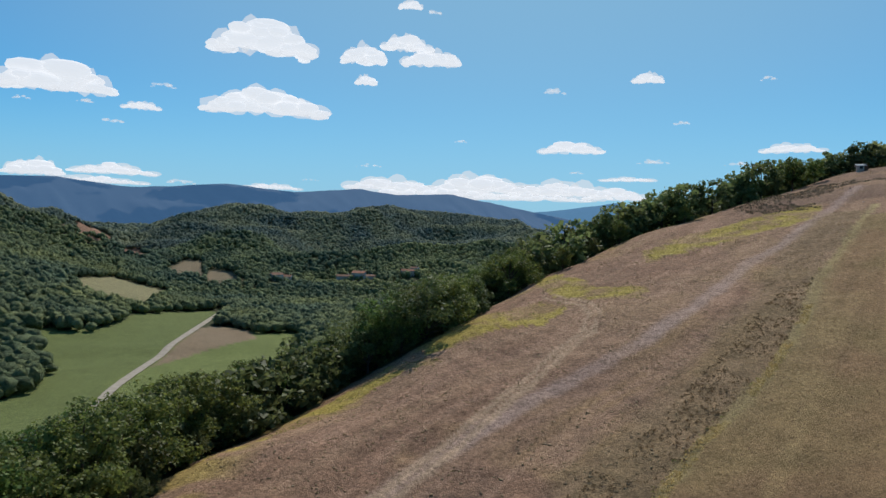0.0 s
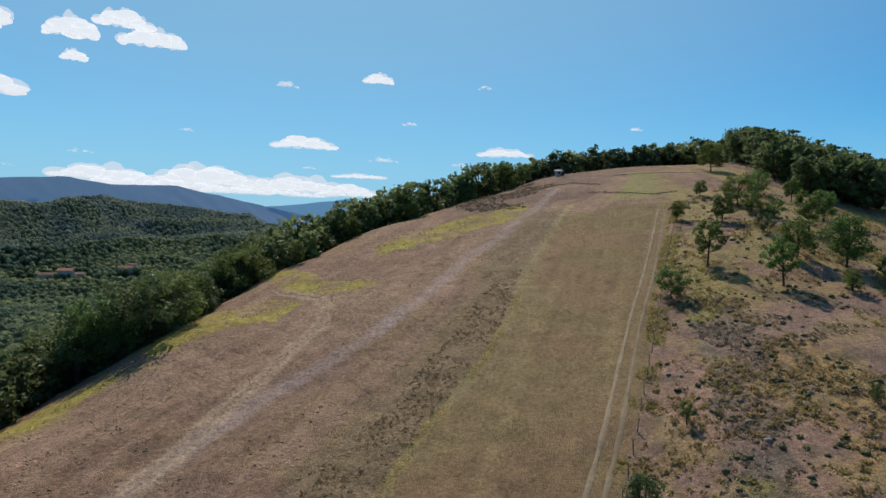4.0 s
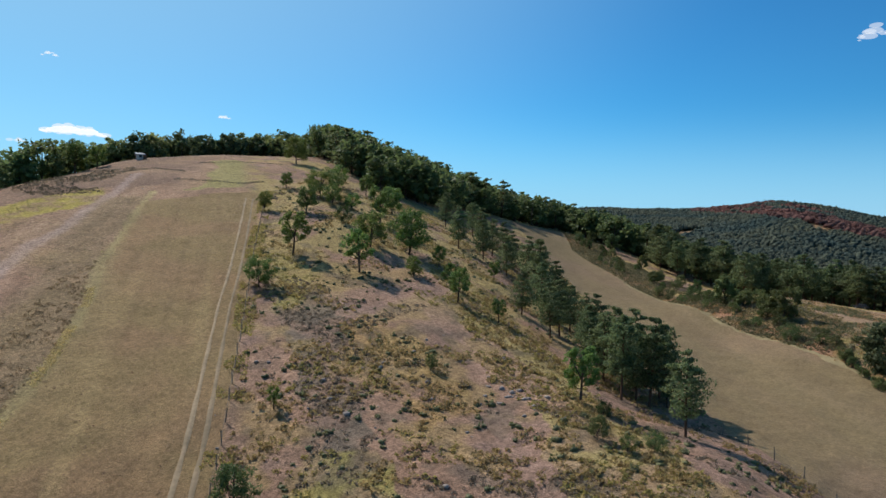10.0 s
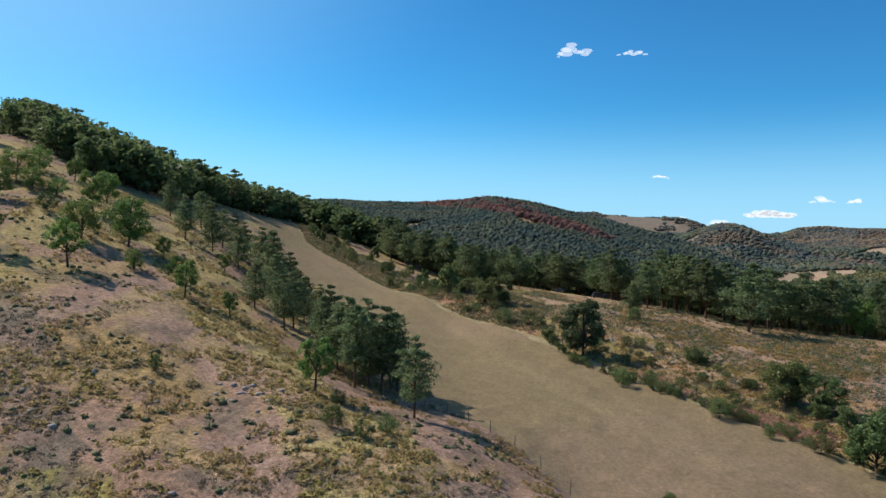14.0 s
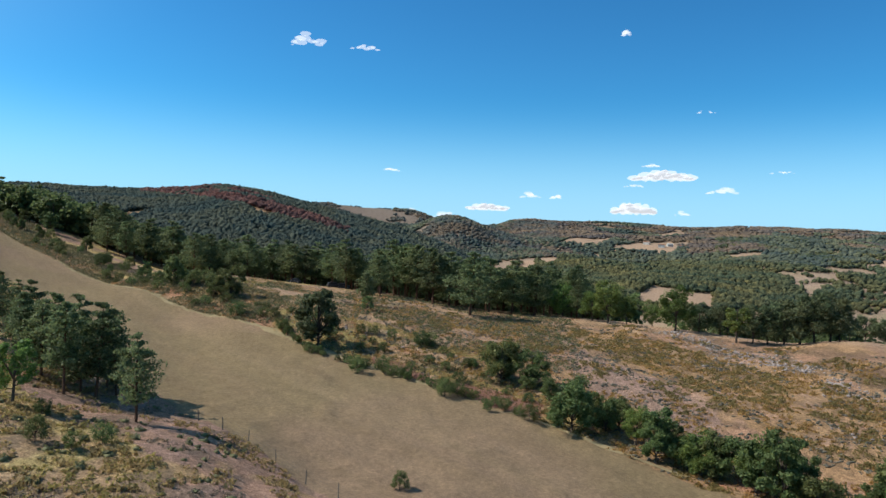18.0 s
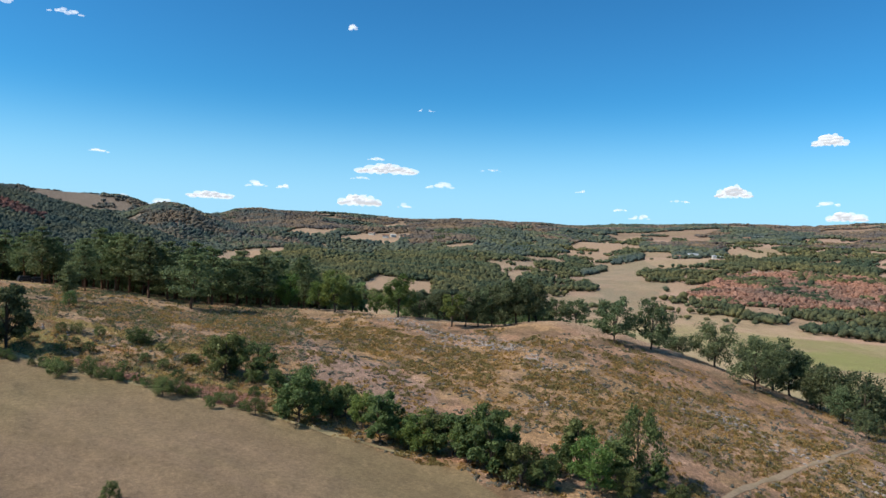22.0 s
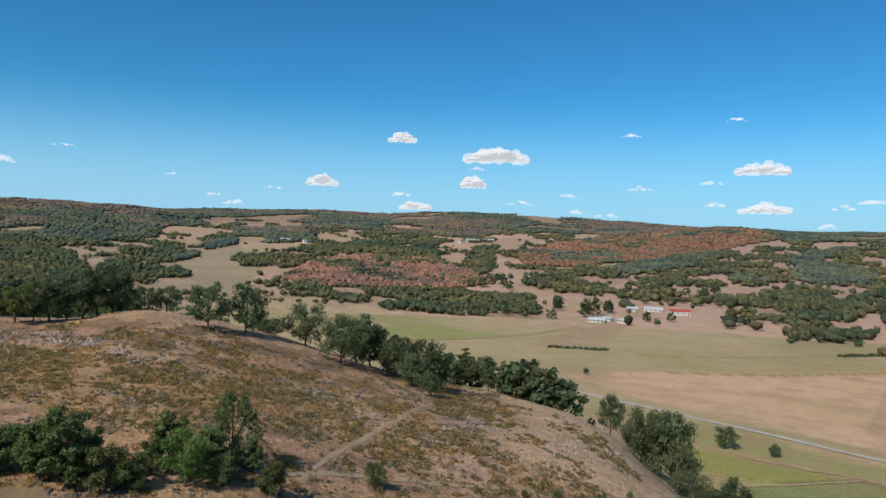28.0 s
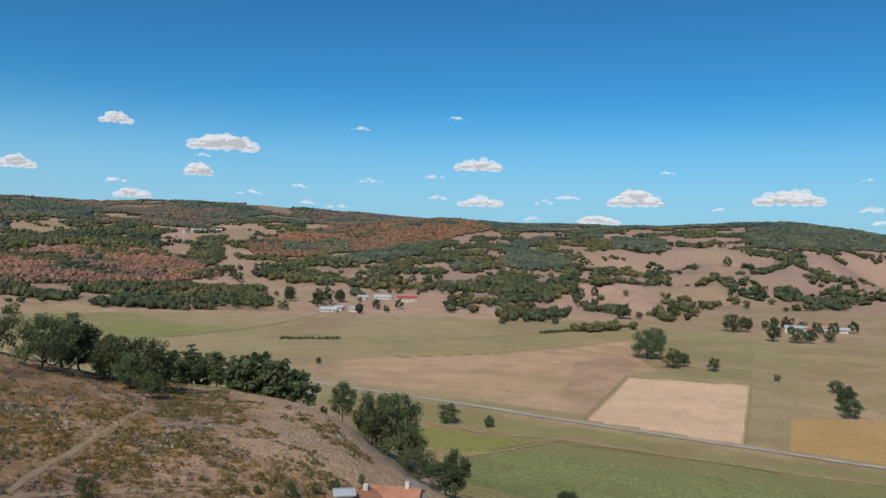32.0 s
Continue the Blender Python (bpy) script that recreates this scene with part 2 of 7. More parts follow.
def surface(name, color, rough=0.85, grain=3.0, vary=0.35, bump=0.3, metal=0.0, coarse=0.3, dark=(0.5, 0.5, 0.5)):
    """A weathered surface: fine grain, coarse stains and relief round one colour."""
    m, n, l = material(name)
    co = n.new("ShaderNodeTexCoord")
    fine, wide = n.new("ShaderNodeTexNoise"), n.new("ShaderNodeTexNoise")
    fine.inputs["Scale"].default_value, fine.inputs["Detail"].default_value = grain, 6
    wide.inputs["Scale"].default_value, wide.inputs["Detail"].default_value = coarse, 4
    info = n.new("ShaderNodeObjectInfo")
    a, b, c = n.new("ShaderNodeMix"), n.new("ShaderNodeMix"), n.new("ShaderNodeHueSaturation")
    a.data_type = b.data_type = "RGBA"
    a.inputs["A"].default_value = (*color, 1)
    a.inputs["B"].default_value = (*[v * d for v, d in zip(color, dark)], 1)
    ramp = n.new("ShaderNodeMapRange")
    ramp.inputs["From Min"].default_value, ramp.inputs["From Max"].default_value = 0.4, 0.75
    ramp.inputs["To Max"].default_value = vary * 1.6
    b.blend_type = "MULTIPLY"
    b.inputs["Factor"].default_value = vary
    value = n.new("ShaderNodeMapRange")
    value.inputs["To Min"].default_value, value.inputs["To Max"].default_value = 0.85, 1.15
    p, out, bm = n.new("ShaderNodeBsdfPrincipled"), n.new("ShaderNodeOutputMaterial"), n.new("ShaderNodeBump")
    p.inputs["Roughness"].default_value, p.inputs["Metallic"].default_value = rough, metal
    p.inputs["Specular IOR Level"].default_value = 0.12 if rough > 0.8 else 0.4
    bm.inputs["Strength"].default_value = bump
    bm.inputs["Distance"].default_value = 0.05
    for t in (fine, wide):
        l.new(co.outputs["Object"], t.inputs["Vector"])
    l.new(wide.outputs[0], ramp.inputs[0])
    l.new(ramp.outputs[0], a.inputs["Factor"])
    l.new(a.outputs["Result"], b.inputs["A"])
    l.new(fine.outputs[0], b.inputs["B"])
    l.new(info.outputs["Random"], value.inputs[0])
    l.new(value.outputs[0], c.inputs["Value"])
    l.new(b.outputs["Result"], c.inputs["Color"])
    l.new(c.outputs[0], p.inputs["Base Color"])
    l.new(fine.outputs[0], bm.inputs["Height"])
    l.new(bm.outputs[0], p.inputs["Normal"])
    l.new(p.outputs[0], out.inputs[0])
    return m


def foliage(name, low, high, through=0.3, hue=0.03, tree_hue=0.04):
    """Leaves: each spray has a shade of its own between two greens, each plant a slight tint, and light comes through."""
    m, n, l = material(name)
    geo, info = n.new("ShaderNodeNewGeometry"), n.new("ShaderNodeObjectInfo")
    mix = n.new("ShaderNodeMix")
    mix.data_type = "RGBA"
    mix.inputs["A"].default_value, mix.inputs["B"].default_value = (*low, 1), (*high, 1)
    l.new(geo.outputs["Random Per Island"], mix.inputs["Factor"])
    hs = n.new("ShaderNodeHueSaturation")
    r1, r2 = n.new("ShaderNodeMapRange"), n.new("ShaderNodeMapRange")
    r1.inputs["To Min"].default_value, r1.inputs["To Max"].default_value = 0.5 - tree_hue, 0.5 + tree_hue * 0.6
    r2.inputs["To Min"].default_value, r2.inputs["To Max"].default_value = 0.72, 1.3
    mul = n.new("ShaderNodeMath")
    mul.operation = "MULTIPLY_ADD"
    mul.inputs[1].default_value, mul.inputs[2].default_value = 7.13, 0.0
    fr = n.new("ShaderNodeMath")
    fr.operation = "FRACT"
    l.new(info.outputs["Random"], r1.inputs[0])
    l.new(info.outputs["Random"], mul.inputs[0])
    l.new(mul.outputs[0], fr.inputs[0])
    l.new(fr.outputs[0], r2.inputs[0])
    l.new(r1.outputs[0], hs.inputs["Hue"])
    l.new(r2.outputs[0], hs.inputs["Value"])
    l.new(mix.outputs["Result"], hs.inputs["Color"])
    d, t, ms, out = n.new("ShaderNodeBsdfPrincipled"), n.new("ShaderNodeBsdfTranslucent"), n.new("ShaderNodeMixShader"), n.new("ShaderNodeOutputMaterial")
    d.inputs["Roughness"].default_value = 0.6
    d.inputs["Specular IOR Level"].default_value = 0.25
    ms.inputs[0].default_value = through
    l.new(hs.outputs[0], d.inputs["Base Color"])
    l.new(hs.outputs[0], t.inputs["Color"])
    l.new(d.outputs[0], ms.inputs[1])
    l.new(t.outputs[0], ms.inputs[2])
    l.new(ms.outputs[0], out.inputs[0])
    return m


def canopy(name, low, high, size=0.35, warm=(1.25, 1.12, 0.85), stand=0.011):
    """A far wood: every crown has its own green, with leaf-sized mottling."""
    m, n, l = material(name)
    geo, co = n.new("ShaderNodeNewGeometry"), n.new("ShaderNodeTexCoord")
    mix, mul = n.new("ShaderNodeMix"), n.new("ShaderNodeMix")
    mix.data_type = mul.data_type = "RGBA"
    mix.inputs["A"].default_value, mix.inputs["B"].default_value = (*low, 1), (*high, 1)
    l.new(geo.outputs["Random Per Island"], mix.inputs["Factor"])
    tex = n.new("ShaderNodeTexNoise")
    tex.inputs["Scale"].default_value, tex.inputs["Detail"].default_value, tex.inputs["Roughness"].default_value = size, 5, 0.8
    l.new(co.outputs["Object"], tex.inputs["Vector"])
    mul.blend_type = "MULTIPLY"
    mul.inputs["Factor"].default_value = 0.9
    rng = n.new("ShaderNodeMapRange")
    rng.inputs["From Min"].default_value, rng.inputs["From Max"].default_value = 0.3, 0.7
    rng.inputs["To Min"].default_value, rng.inputs["To Max"].default_value = 0.55, 1.35
    rng.clamp = False
    l.new(tex.outputs[0], rng.inputs[0])
    l.new(mix.outputs["Result"], mul.inputs["A"])
    l.new(rng.outputs[0], mul.inputs["B"])
    bump = n.new("ShaderNodeBump")
    bump.inputs["Strength"].default_value, bump.inputs["Distance"].default_value = 1.0, 1.6
    l.new(tex.outputs[0], bump.inputs["Height"])
    # stands of other kinds of trees
    wide, span, kin = n.new("ShaderNodeTexNoise"), n.new("ShaderNodeMapRange"), n.new("ShaderNodeMix")
    wide.inputs["Scale"].default_value, wide.inputs["Detail"].default_value, wide.inputs["Roughness"].default_value = stand, 4, 0.6
    span.inputs["From Min"].default_value, span.inputs["From Max"].default_value = 0.38, 0.62
    tone = n.new("ShaderNodeMix")
    tone.data_type = kin.data_type = "RGBA"
    tone.inputs["A"].default_value, tone.inputs["B"].default_value = (0.66, 0.74, 0.82, 1), (*warm, 1)
    kin.blend_type = "MULTIPLY"
    kin.inputs["Factor"].default_value = 1.0
    l.new(co.outputs["Object"], wide.inputs["Vector"])
    l.new(wide.outputs[0], span.inputs[0])
    l.new(span.outputs[0], tone.inputs["Factor"])
    l.new(mul.outputs["Result"], kin.inputs["A"])
    l.new(tone.outputs["Result"], kin.inputs["B"])
    p, out = n.new("ShaderNodeBsdfPrincipled"), n.new("ShaderNodeOutputMaterial")
    p.inputs["Roughness"].default_value, p.inputs["Specular IOR Level"].default_value = 0.9, 0.1
    l.new(kin.outputs["Result"], p.inputs["Base Color"])
    l.new(bump.outputs[0], p.inputs["Normal"])
    thin, blend = n.new("ShaderNodeBsdfTranslucent"), n.new("ShaderNodeMixShader")
    blend.inputs[0].default_value = 0.2
    l.new(kin.outputs["Result"], thin.inputs["Color"])
    l.new(p.outputs[0], blend.inputs[1])
    l.new(thin.outputs[0], blend.inputs[2])
    l.new(blend.outputs[0], out.inputs[0])
    return m


def soil(name="dry_turf"):
    """The open ground: its plant cover by place, broken by tufts, bare spots and clods."""
    m, n, l = material(name)
    co, cov = n.new("ShaderNodeTexCoord"), n.new("ShaderNodeAttribute")
    cov.attribute_name = "cover"
    p, out = n.new("ShaderNodeBsdfPrincipled"), n.new("ShaderNodeOutputMaterial")
    last = cov.outputs["Color"]
    height_sum = None
    for scale, low, high, strength in ((5.5, 0.48, 1.5, 0.85), (1.7, 0.55, 1.43, 0.88), (0.4, 0.78, 1.2, 0.75), (0.06, 0.86, 1.14, 0.6)):
        tex, rng, mul = n.new("ShaderNodeTexNoise"), n.new("ShaderNodeMapRange"), n.new("ShaderNodeMix")
        tex.inputs["Scale"].default_value, tex.inputs["Detail"].default_value, tex.inputs["Roughness"].default_value = scale, 5, 0.65
        rng.inputs["From Min"].default_value, rng.inputs["From Max"].default_value = 0.32, 0.68
        rng.inputs["To Min"].default_value, rng.inputs["To Max"].default_value = low, high
        rng.clamp = False
        mul.data_type, mul.blend_type = "RGBA", "MULTIPLY"
        rough = n.new("ShaderNodeMath")
        rough.operation = "MULTIPLY"
        rough.inputs[1].default_value = strength
        l.new(cov.outputs["Alpha"], rough.inputs[0])
        l.new(rough.outputs[0], mul.inputs["Factor"])
        l.new(co.outputs["Object"], tex.inputs["Vector"])
        l.new(tex.outputs[0], rng.inputs[0])
        l.new(last, mul.inputs["A"])
        l.new(rng.outputs[0], mul.inputs["B"])
        last = mul.outputs["Result"]
        height_sum = height_sum or tex.outputs[0]
    bump = n.new("ShaderNodeBump")
    bump.inputs["Strength"].default_value, bump.inputs["Distance"].default_value = 0.8, 0.3
    l.new(height_sum, bump.inputs["Height"])
    l.new(bump.outputs[0], p.inputs["Normal"])
    p.inputs["Roughness"].default_value, p.inputs["Specular IOR Level"].default_value = 0.95, 0.1
    l.new(last, p.inputs["Base Color"])
    l.new(p.outputs[0], out.inputs[0])
    return m


TURF = soil()


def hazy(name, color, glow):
    """Far mountains, a plain backdrop: much air's blue haze put into colour and glow."""
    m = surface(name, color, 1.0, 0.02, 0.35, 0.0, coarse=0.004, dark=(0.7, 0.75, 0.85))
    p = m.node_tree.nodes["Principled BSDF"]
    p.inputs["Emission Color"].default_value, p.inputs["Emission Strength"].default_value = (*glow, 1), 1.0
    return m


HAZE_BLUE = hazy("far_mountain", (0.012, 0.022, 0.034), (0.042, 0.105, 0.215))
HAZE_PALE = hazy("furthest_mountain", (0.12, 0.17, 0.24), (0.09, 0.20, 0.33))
BARK = surface("oak_bark", (0.13, 0.10, 0.075), 0.95, 6, 0.6, 0.8)
PINE_BARK = surface("pine_bark", (0.17, 0.095, 0.06), 0.95, 6, 0.6, 0.8)
OAK_LEAF = foliage("oak_leaf", (0.075, 0.12, 0.03), (0.19, 0.255, 0.062), 0.44)
DARK_LEAF = foliage("holm_oak_leaf", (0.055, 0.076, 0.037), (0.15, 0.18, 0.078), 0.4)
LIGHT_LEAF = foliage("young_leaf", (0.09, 0.14, 0.035), (0.19, 0.25, 0.06), 0.45)
PINE_NEEDLE = foliage("pine_needle", (0.08, 0.108, 0.048), (0.185, 0.22, 0.092), 0.48, tree_hue=0.02)
BUSH_LEAF = foliage("bush_leaf", (0.06, 0.09, 0.03), (0.175, 0.21, 0.07), 0.4)
CREST_LEAF = foliage("crest_oak_leaf", (0.11, 0.145, 0.054), (0.23, 0.285, 0.105), 0.5)
# Distance haze put into the far wood, range and ridge greens: paled and greyed.
WOOD_GREEN = canopy("wood_canopy", (0.076, 0.095, 0.08), (0.148, 0.166, 0.125))
VALLEY_GREEN = canopy("valley_canopy", (0.135, 0.175, 0.1), (0.25, 0.3, 0.16), 0.6)
HAZED_RANGE_GREEN = canopy("hazed_hill_canopy", (0.16, 0.2, 0.155), (0.25, 0.29, 0.215), 0.5)
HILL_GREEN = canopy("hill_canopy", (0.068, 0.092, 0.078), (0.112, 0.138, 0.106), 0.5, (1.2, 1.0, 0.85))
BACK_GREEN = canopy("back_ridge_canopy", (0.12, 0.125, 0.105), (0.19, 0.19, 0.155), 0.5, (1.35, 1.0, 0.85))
COPSE_GREEN = canopy("copse_canopy", (0.06, 0.078, 0.046), (0.16, 0.178, 0.092), 0.6, (1.35, 1.05, 0.85))
COPSE_RED = canopy("withered_copse_canopy", (0.26, 0.14, 0.098), (0.46, 0.275, 0.195), 0.6, (1.15, 1.0, 0.95))
WOOD_RED = canopy("withered_canopy", (0.135, 0.07, 0.056), (0.235, 0.12, 0.095), 0.5, (1.1, 1.0, 1.0))
WOOD_RUST = canopy("rusty_canopy", (0.2, 0.118, 0.075), (0.36, 0.215, 0.135), 0.5, (1.15, 0.95, 0.85))
WOOD_BROWN = canopy("browned_canopy", (0.145, 0.115, 0.098), (0.235, 0.18, 0.15), 0.5)


def mesh_from(name, verts, faces, mat, smooth=False):
    """faces: an array (n, 3) or (n, 4)."""
    verts, faces = np.asarray(verts, np.float32), np.asarray(faces, np.int32)
    me = bpy.data.meshes.new(name)
    k = faces.shape[1]
    me.vertices.add(len(verts))
    me.vertices.foreach_set("co", verts.ravel())
    me.loops.add(faces.size)
    me.loops.foreach_set("vertex_index", faces.ravel())
    me.polygons.add(len(faces))
    me.polygons.foreach_set("loop_start", np.arange(0, faces.size, k, dtype=np.int32))
    me.update(calc_edges=True)
    if smooth:
        me.polygons.foreach_set("use_smooth", np.ones(len(faces), bool))
    me.materials.append(mat)
    return me


def part(name, bm, mat, parent, label=""):
    me = bm
    if not isinstance(bm, bpy.types.Mesh):
        me = bpy.data.meshes.new(name)
        bm.to_mesh(me)
        bm.free()
        me.materials.append(mat)
    ob = new(name, me)
    ob.parent = parent
    return tagged(ob, label)


def thing(name, label, category, group="", kind="", at_pose=None):
    ob = tagged(new(name), label, category, group, kind)
    ob.empty_display_size = 0.3
    if at_pose is not None:
        ob.matrix_basis = at_pose
    return ob

# ---- the ground, one sheet to the horizon ----
def inside(x, y, poly):
    """Which places lie in a polygon given as bearing, distance, bearing, distance..."""
    px, py = at(np.array(poly[0::2], float), np.array(poly[1::2], float))
    hit = np.zeros(np.shape(x), bool)
    for i in range(len(px)):
        x0, y0, x1, y1 = px[i - 1], py[i - 1], px[i], py[i]
        cross = ((y0 > y) != (y1 > y)) & (x < (x1 - x0) * (y - y0) / (y1 - y0 + 1e-9) + x0)
        hit ^= cross
    return hit


def in_any(x, y, polys):
    hit = np.zeros(np.shape(x), bool)
    for p in polys:
        hit |= inside(x, y, p)
    return hit


def line_distance(x, y, line):
    """Distance to a polyline given as bearing, distance, ..."""
    px, py = at(np.array(line[0::2], float), np.array(line[1::2], float))
    best = np.full(np.shape(x), 1e9)
    for x0, y0, x1, y1 in zip(px, py, px[1:], py[1:]):
        dx, dy = x1 - x0, y1 - y0
        s = np.clip(((x - x0) * dx + (y - y0) * dy) / (dx * dx + dy * dy), 0, 1)
        best = np.minimum(best, np.hypot(x - x0 - s * dx, y - y0 - s * dy))
    return best


DRY, STRIP, YELLOW = (0.26, 0.168, 0.115), (0.245, 0.182, 0.092), (0.34, 0.285, 0.075)
HEATH, HAY, STUBBLE = (0.26, 0.17, 0.124), (0.31, 0.265, 0.14), (0.62, 0.48, 0.33)
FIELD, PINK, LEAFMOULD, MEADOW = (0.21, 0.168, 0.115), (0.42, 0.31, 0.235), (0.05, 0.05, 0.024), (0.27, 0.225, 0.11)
WOOD_EDGE = (-40, 60, -22.5, 77, -15.4, 109, -13.6, 111, -11.2, 132, -8.6, 131, -6.8, 124, -3.6, 122, -0.8, 122, 3.1, 154, 7.1, 175, 9.7, 190, 13.5, 210, 18.1, 228, 23.1, 255, 26.8, 278, 33, 310, 40, 330)
WOOD_BACK = (40, 420, 30, 420, 21, 360, 13.5, 300, 7, 250, 0, 195, -10, 160, -22, 140, -40, 130)
DITCH = (14.5, 58, 16.65, 66.8, 17.72, 70.7, 19.88, 78.4, 22.47, 87.4, 24.6, 97.5, 25.85, 106.7, 26.87, 117.3, 27.6, 138, 30.2, 181, 31, 200)
FENCE = (33.5, 55, 36.3, 72, 37.7, 104, 38.4, 140, 39.2, 190)
STONY_LINE = (-8, 66, -3, 72.7, 0.2, 78.7, 3.6, 84.6, 7.9, 93.3, 12.3, 101.6, 16, 111.1, 19.3, 125.4, 21.1, 138, 23.2, 156, 25.4, 168, 27.1, 187.5, 28.8, 210, 30, 232)
BENT_LINE = (-6, 68, -0.6, 77.2, 4.6, 90.3, 9.8, 111.3, 11.5, 117.1, 12.1, 126.7, 11.4, 134, 8.5, 147.4)
DITCH_SIDE = (11.5, 60, 14, 72, 18.5, 84, 22.6, 100, 25, 122, 26.6, 150, 29.2, 190)
TUSSOCK_BAND = (6, 58, 9.9, 67.8, 15.1, 79.1, 19.5, 95.3, 22.5, 110.5, 24.9, 130.3, 27.4, 140.5, 27.2, 132, 26.1, 106.5, 24.6, 97.5, 22.5, 87.4, 19.9, 78.4, 16.6, 66.8, 14.5, 58)
YELLOW_BANDS = [
    (-30, 70, -15.6, 91.1, -12.2, 95.6, -8.6, 97.6, -6, 103.5, -3.2, 108.7, -0.8, 110.8, -3.6, 120.7, -6.8, 115, -11.2, 105, -20, 85, -34, 62),
    (-1.2, 115.9, 3.4, 117.6, 7.7, 127.9, 10.8, 135.6, 7.7, 142.8, 4.6, 141, 2.5, 130, -0.8, 121.6),
    (7.6, 151.9, 12.1, 136.7, 15.7, 132.1, 15.7, 141.8, 12.1, 148.1, 9.4, 168.7, 7.6, 172),
    (15.8, 163.8, 18.8, 170.6, 23.2, 181.3, 27.3, 191.1, 27.5, 211.3, 23.1, 206.7, 18.7, 191.9, 15.8, 177.3),
]
SPUR_HEATH = (39.7, 116.6, 43.7, 118.2, 44.7, 96.4, 45.3, 80.6, 46.8, 70.8, 47, 61.7, 39.8, 64.2, 41.4, 74.3, 40.3, 90.7)
SPUR_GREEN = [(39.1, 140.7, 41.8, 133.7, 43.2, 118.2, 39.7, 106.2, 39.2, 122.2), (38, 58, 38.9, 64.5, 40.5, 70.8, 45.9, 70.1, 51.4, 65.3, 53, 54)]
SPUR_GOLD = (43.8, 101.1, 46.4, 105.4, 51, 96.4, 55.6, 87.4, 55.7, 77.6, 51.3, 69.3, 48.5, 77.8, 44.8, 82)
SPUR_PINK = (48.2, 118.4, 50.9, 120.8, 55.4, 106.2, 59.9, 96.2, 63.8, 85.5, 64.3, 77.5, 59.2, 78.8, 55.6, 91.7, 51, 98.6)
SPUR_STRAW = (51.2, 173.3, 56.2, 133.3, 60.7, 108.5, 65.9, 91.2, 73.7, 69.8, 76, 58, 64, 55, 60.9, 76, 57.4, 89.1, 55.5, 103.5, 52.7, 117.1)
SWARD = (25, 40, 16.65, 66.8, 17.72, 70.7, 19.88, 78.4, 22.47, 87.4, 24.6, 97.5, 25.85, 106.7, 26.87, 117.3, 27.6, 138, 30.2, 186, 38.7, 188, 38.4, 140, 37.7, 104, 36.3, 72, 33, 50)
LONG_FIELD = (57.6, 300, 59.6, 281, 64.7, 190, 76, 95, 85.2, 74, 100, 55, 135, 58, 119, 90, 105.6, 103, 95.8, 116, 84.8, 140, 75.7, 175, 68.5, 224, 63.3, 284, 62.4, 325)
BANK = (62.4, 325, 63.3, 284, 68.5, 224, 75.7, 175, 84.8, 140, 95.8, 116, 105.6, 103, 119, 90, 128, 95, 110, 118, 95, 135, 85, 160, 76, 195, 68, 250)
EDGE_ROW = (82.3, 151, 85.0, 135, 89.5, 127, 93.1, 120, 96.5, 114, 99.0, 110, 100.8, 108, 103.1, 105)
TERRACE_ROW = (87.8, 150, 90.7, 146, 93.9, 143, 96.4, 132, 98.9, 128)
BRACKEN_BAND = (89.5, 133, 92.1, 130, 94.6, 121, 99.2, 118, 103.3, 113, 102.8, 107, 100.5, 108, 97.8, 112, 93.1, 122, 90.2, 126)
STRAW_LINES = [(85.9, 141, 89.2, 133, 94.0, 126, 98.9, 119, 103.3, 114), (87.5, 156, 91.3, 151, 95.2, 140, 98.8, 136)]
KNOLL_GOLD = (105.0, 178, 108.5, 179, 112.2, 172, 117.3, 160, 124.0, 140, 130.4, 132, 136, 150, 146, 140, 150, 125, 140, 104, 132.7, 112, 125.5, 106, 120.8, 112, 116.8, 124, 112.9, 140, 108.6, 150, 105.6, 157)
KNOLL_MAUVE = (93, 182, 100.6, 186, 105.6, 165, 109.2, 142, 113.6, 130, 117.5, 119, 115.6, 106, 111.1, 114, 106.9, 126, 102.8, 140, 98.0, 148, 93, 146)
GREEN_LEFT = (-29.7, 529, -26.4, 538, -24.2, 585, -23.3, 623, -17.9, 709, -17.3, 694, -22.6, 423, -25.2, 389, -22, 330, -22, 200, -45, 180, -45, 330, -31.5, 364, -29.5, 384, -28.7, 445)
PLOUGH_LEFT = (-18.6, 575, -17.5, 590, -15.0, 561, -14.3, 515, -18.7, 470, -22.0, 430)
HAY_LEFT = (-27.5, 754, -24.6, 857, -20.6, 825, -22.5, 650, -24.6, 662, -26.8, 700)
BROWN_LEFT = (-21.2, 951, -19.6, 1006, -18.4, 1000, -18.4, 897, -20.4, 905)
BROWN_LEFT_2 = (-18.2, 945, -16.4, 915, -15.5, 871, -18.2, 860)
STUBBLE_FIELD = (184.0, 406, 192.8, 418, 192.5, 287, 180.9, 297)
TAN_FIELD = (195.5, 345, 203, 368, 203, 286, 195.6, 288)
GREEN_FIELD = (172.8, 233, 178.9, 258, 195.6, 255, 204, 262, 204, 190, 170, 190, 168, 215)
GREEN_STRIP = (166, 270, 172.7, 260, 178.5, 258, 172.8, 236, 168, 240)
GREEN_SPILL = (145.8, 680, 150.7, 575, 153, 585, 149, 520, 144, 520, 140, 680)
ROAD_VERGE = (160, 345, 167, 312, 179.4, 283, 191.8, 274, 204, 274, 204, 262, 195.6, 259, 178.5, 264, 167.5, 276, 160, 300)
TAN_BELT = (184.7, 717, 192.7, 863, 203, 1010, 203, 950, 191.5, 784)
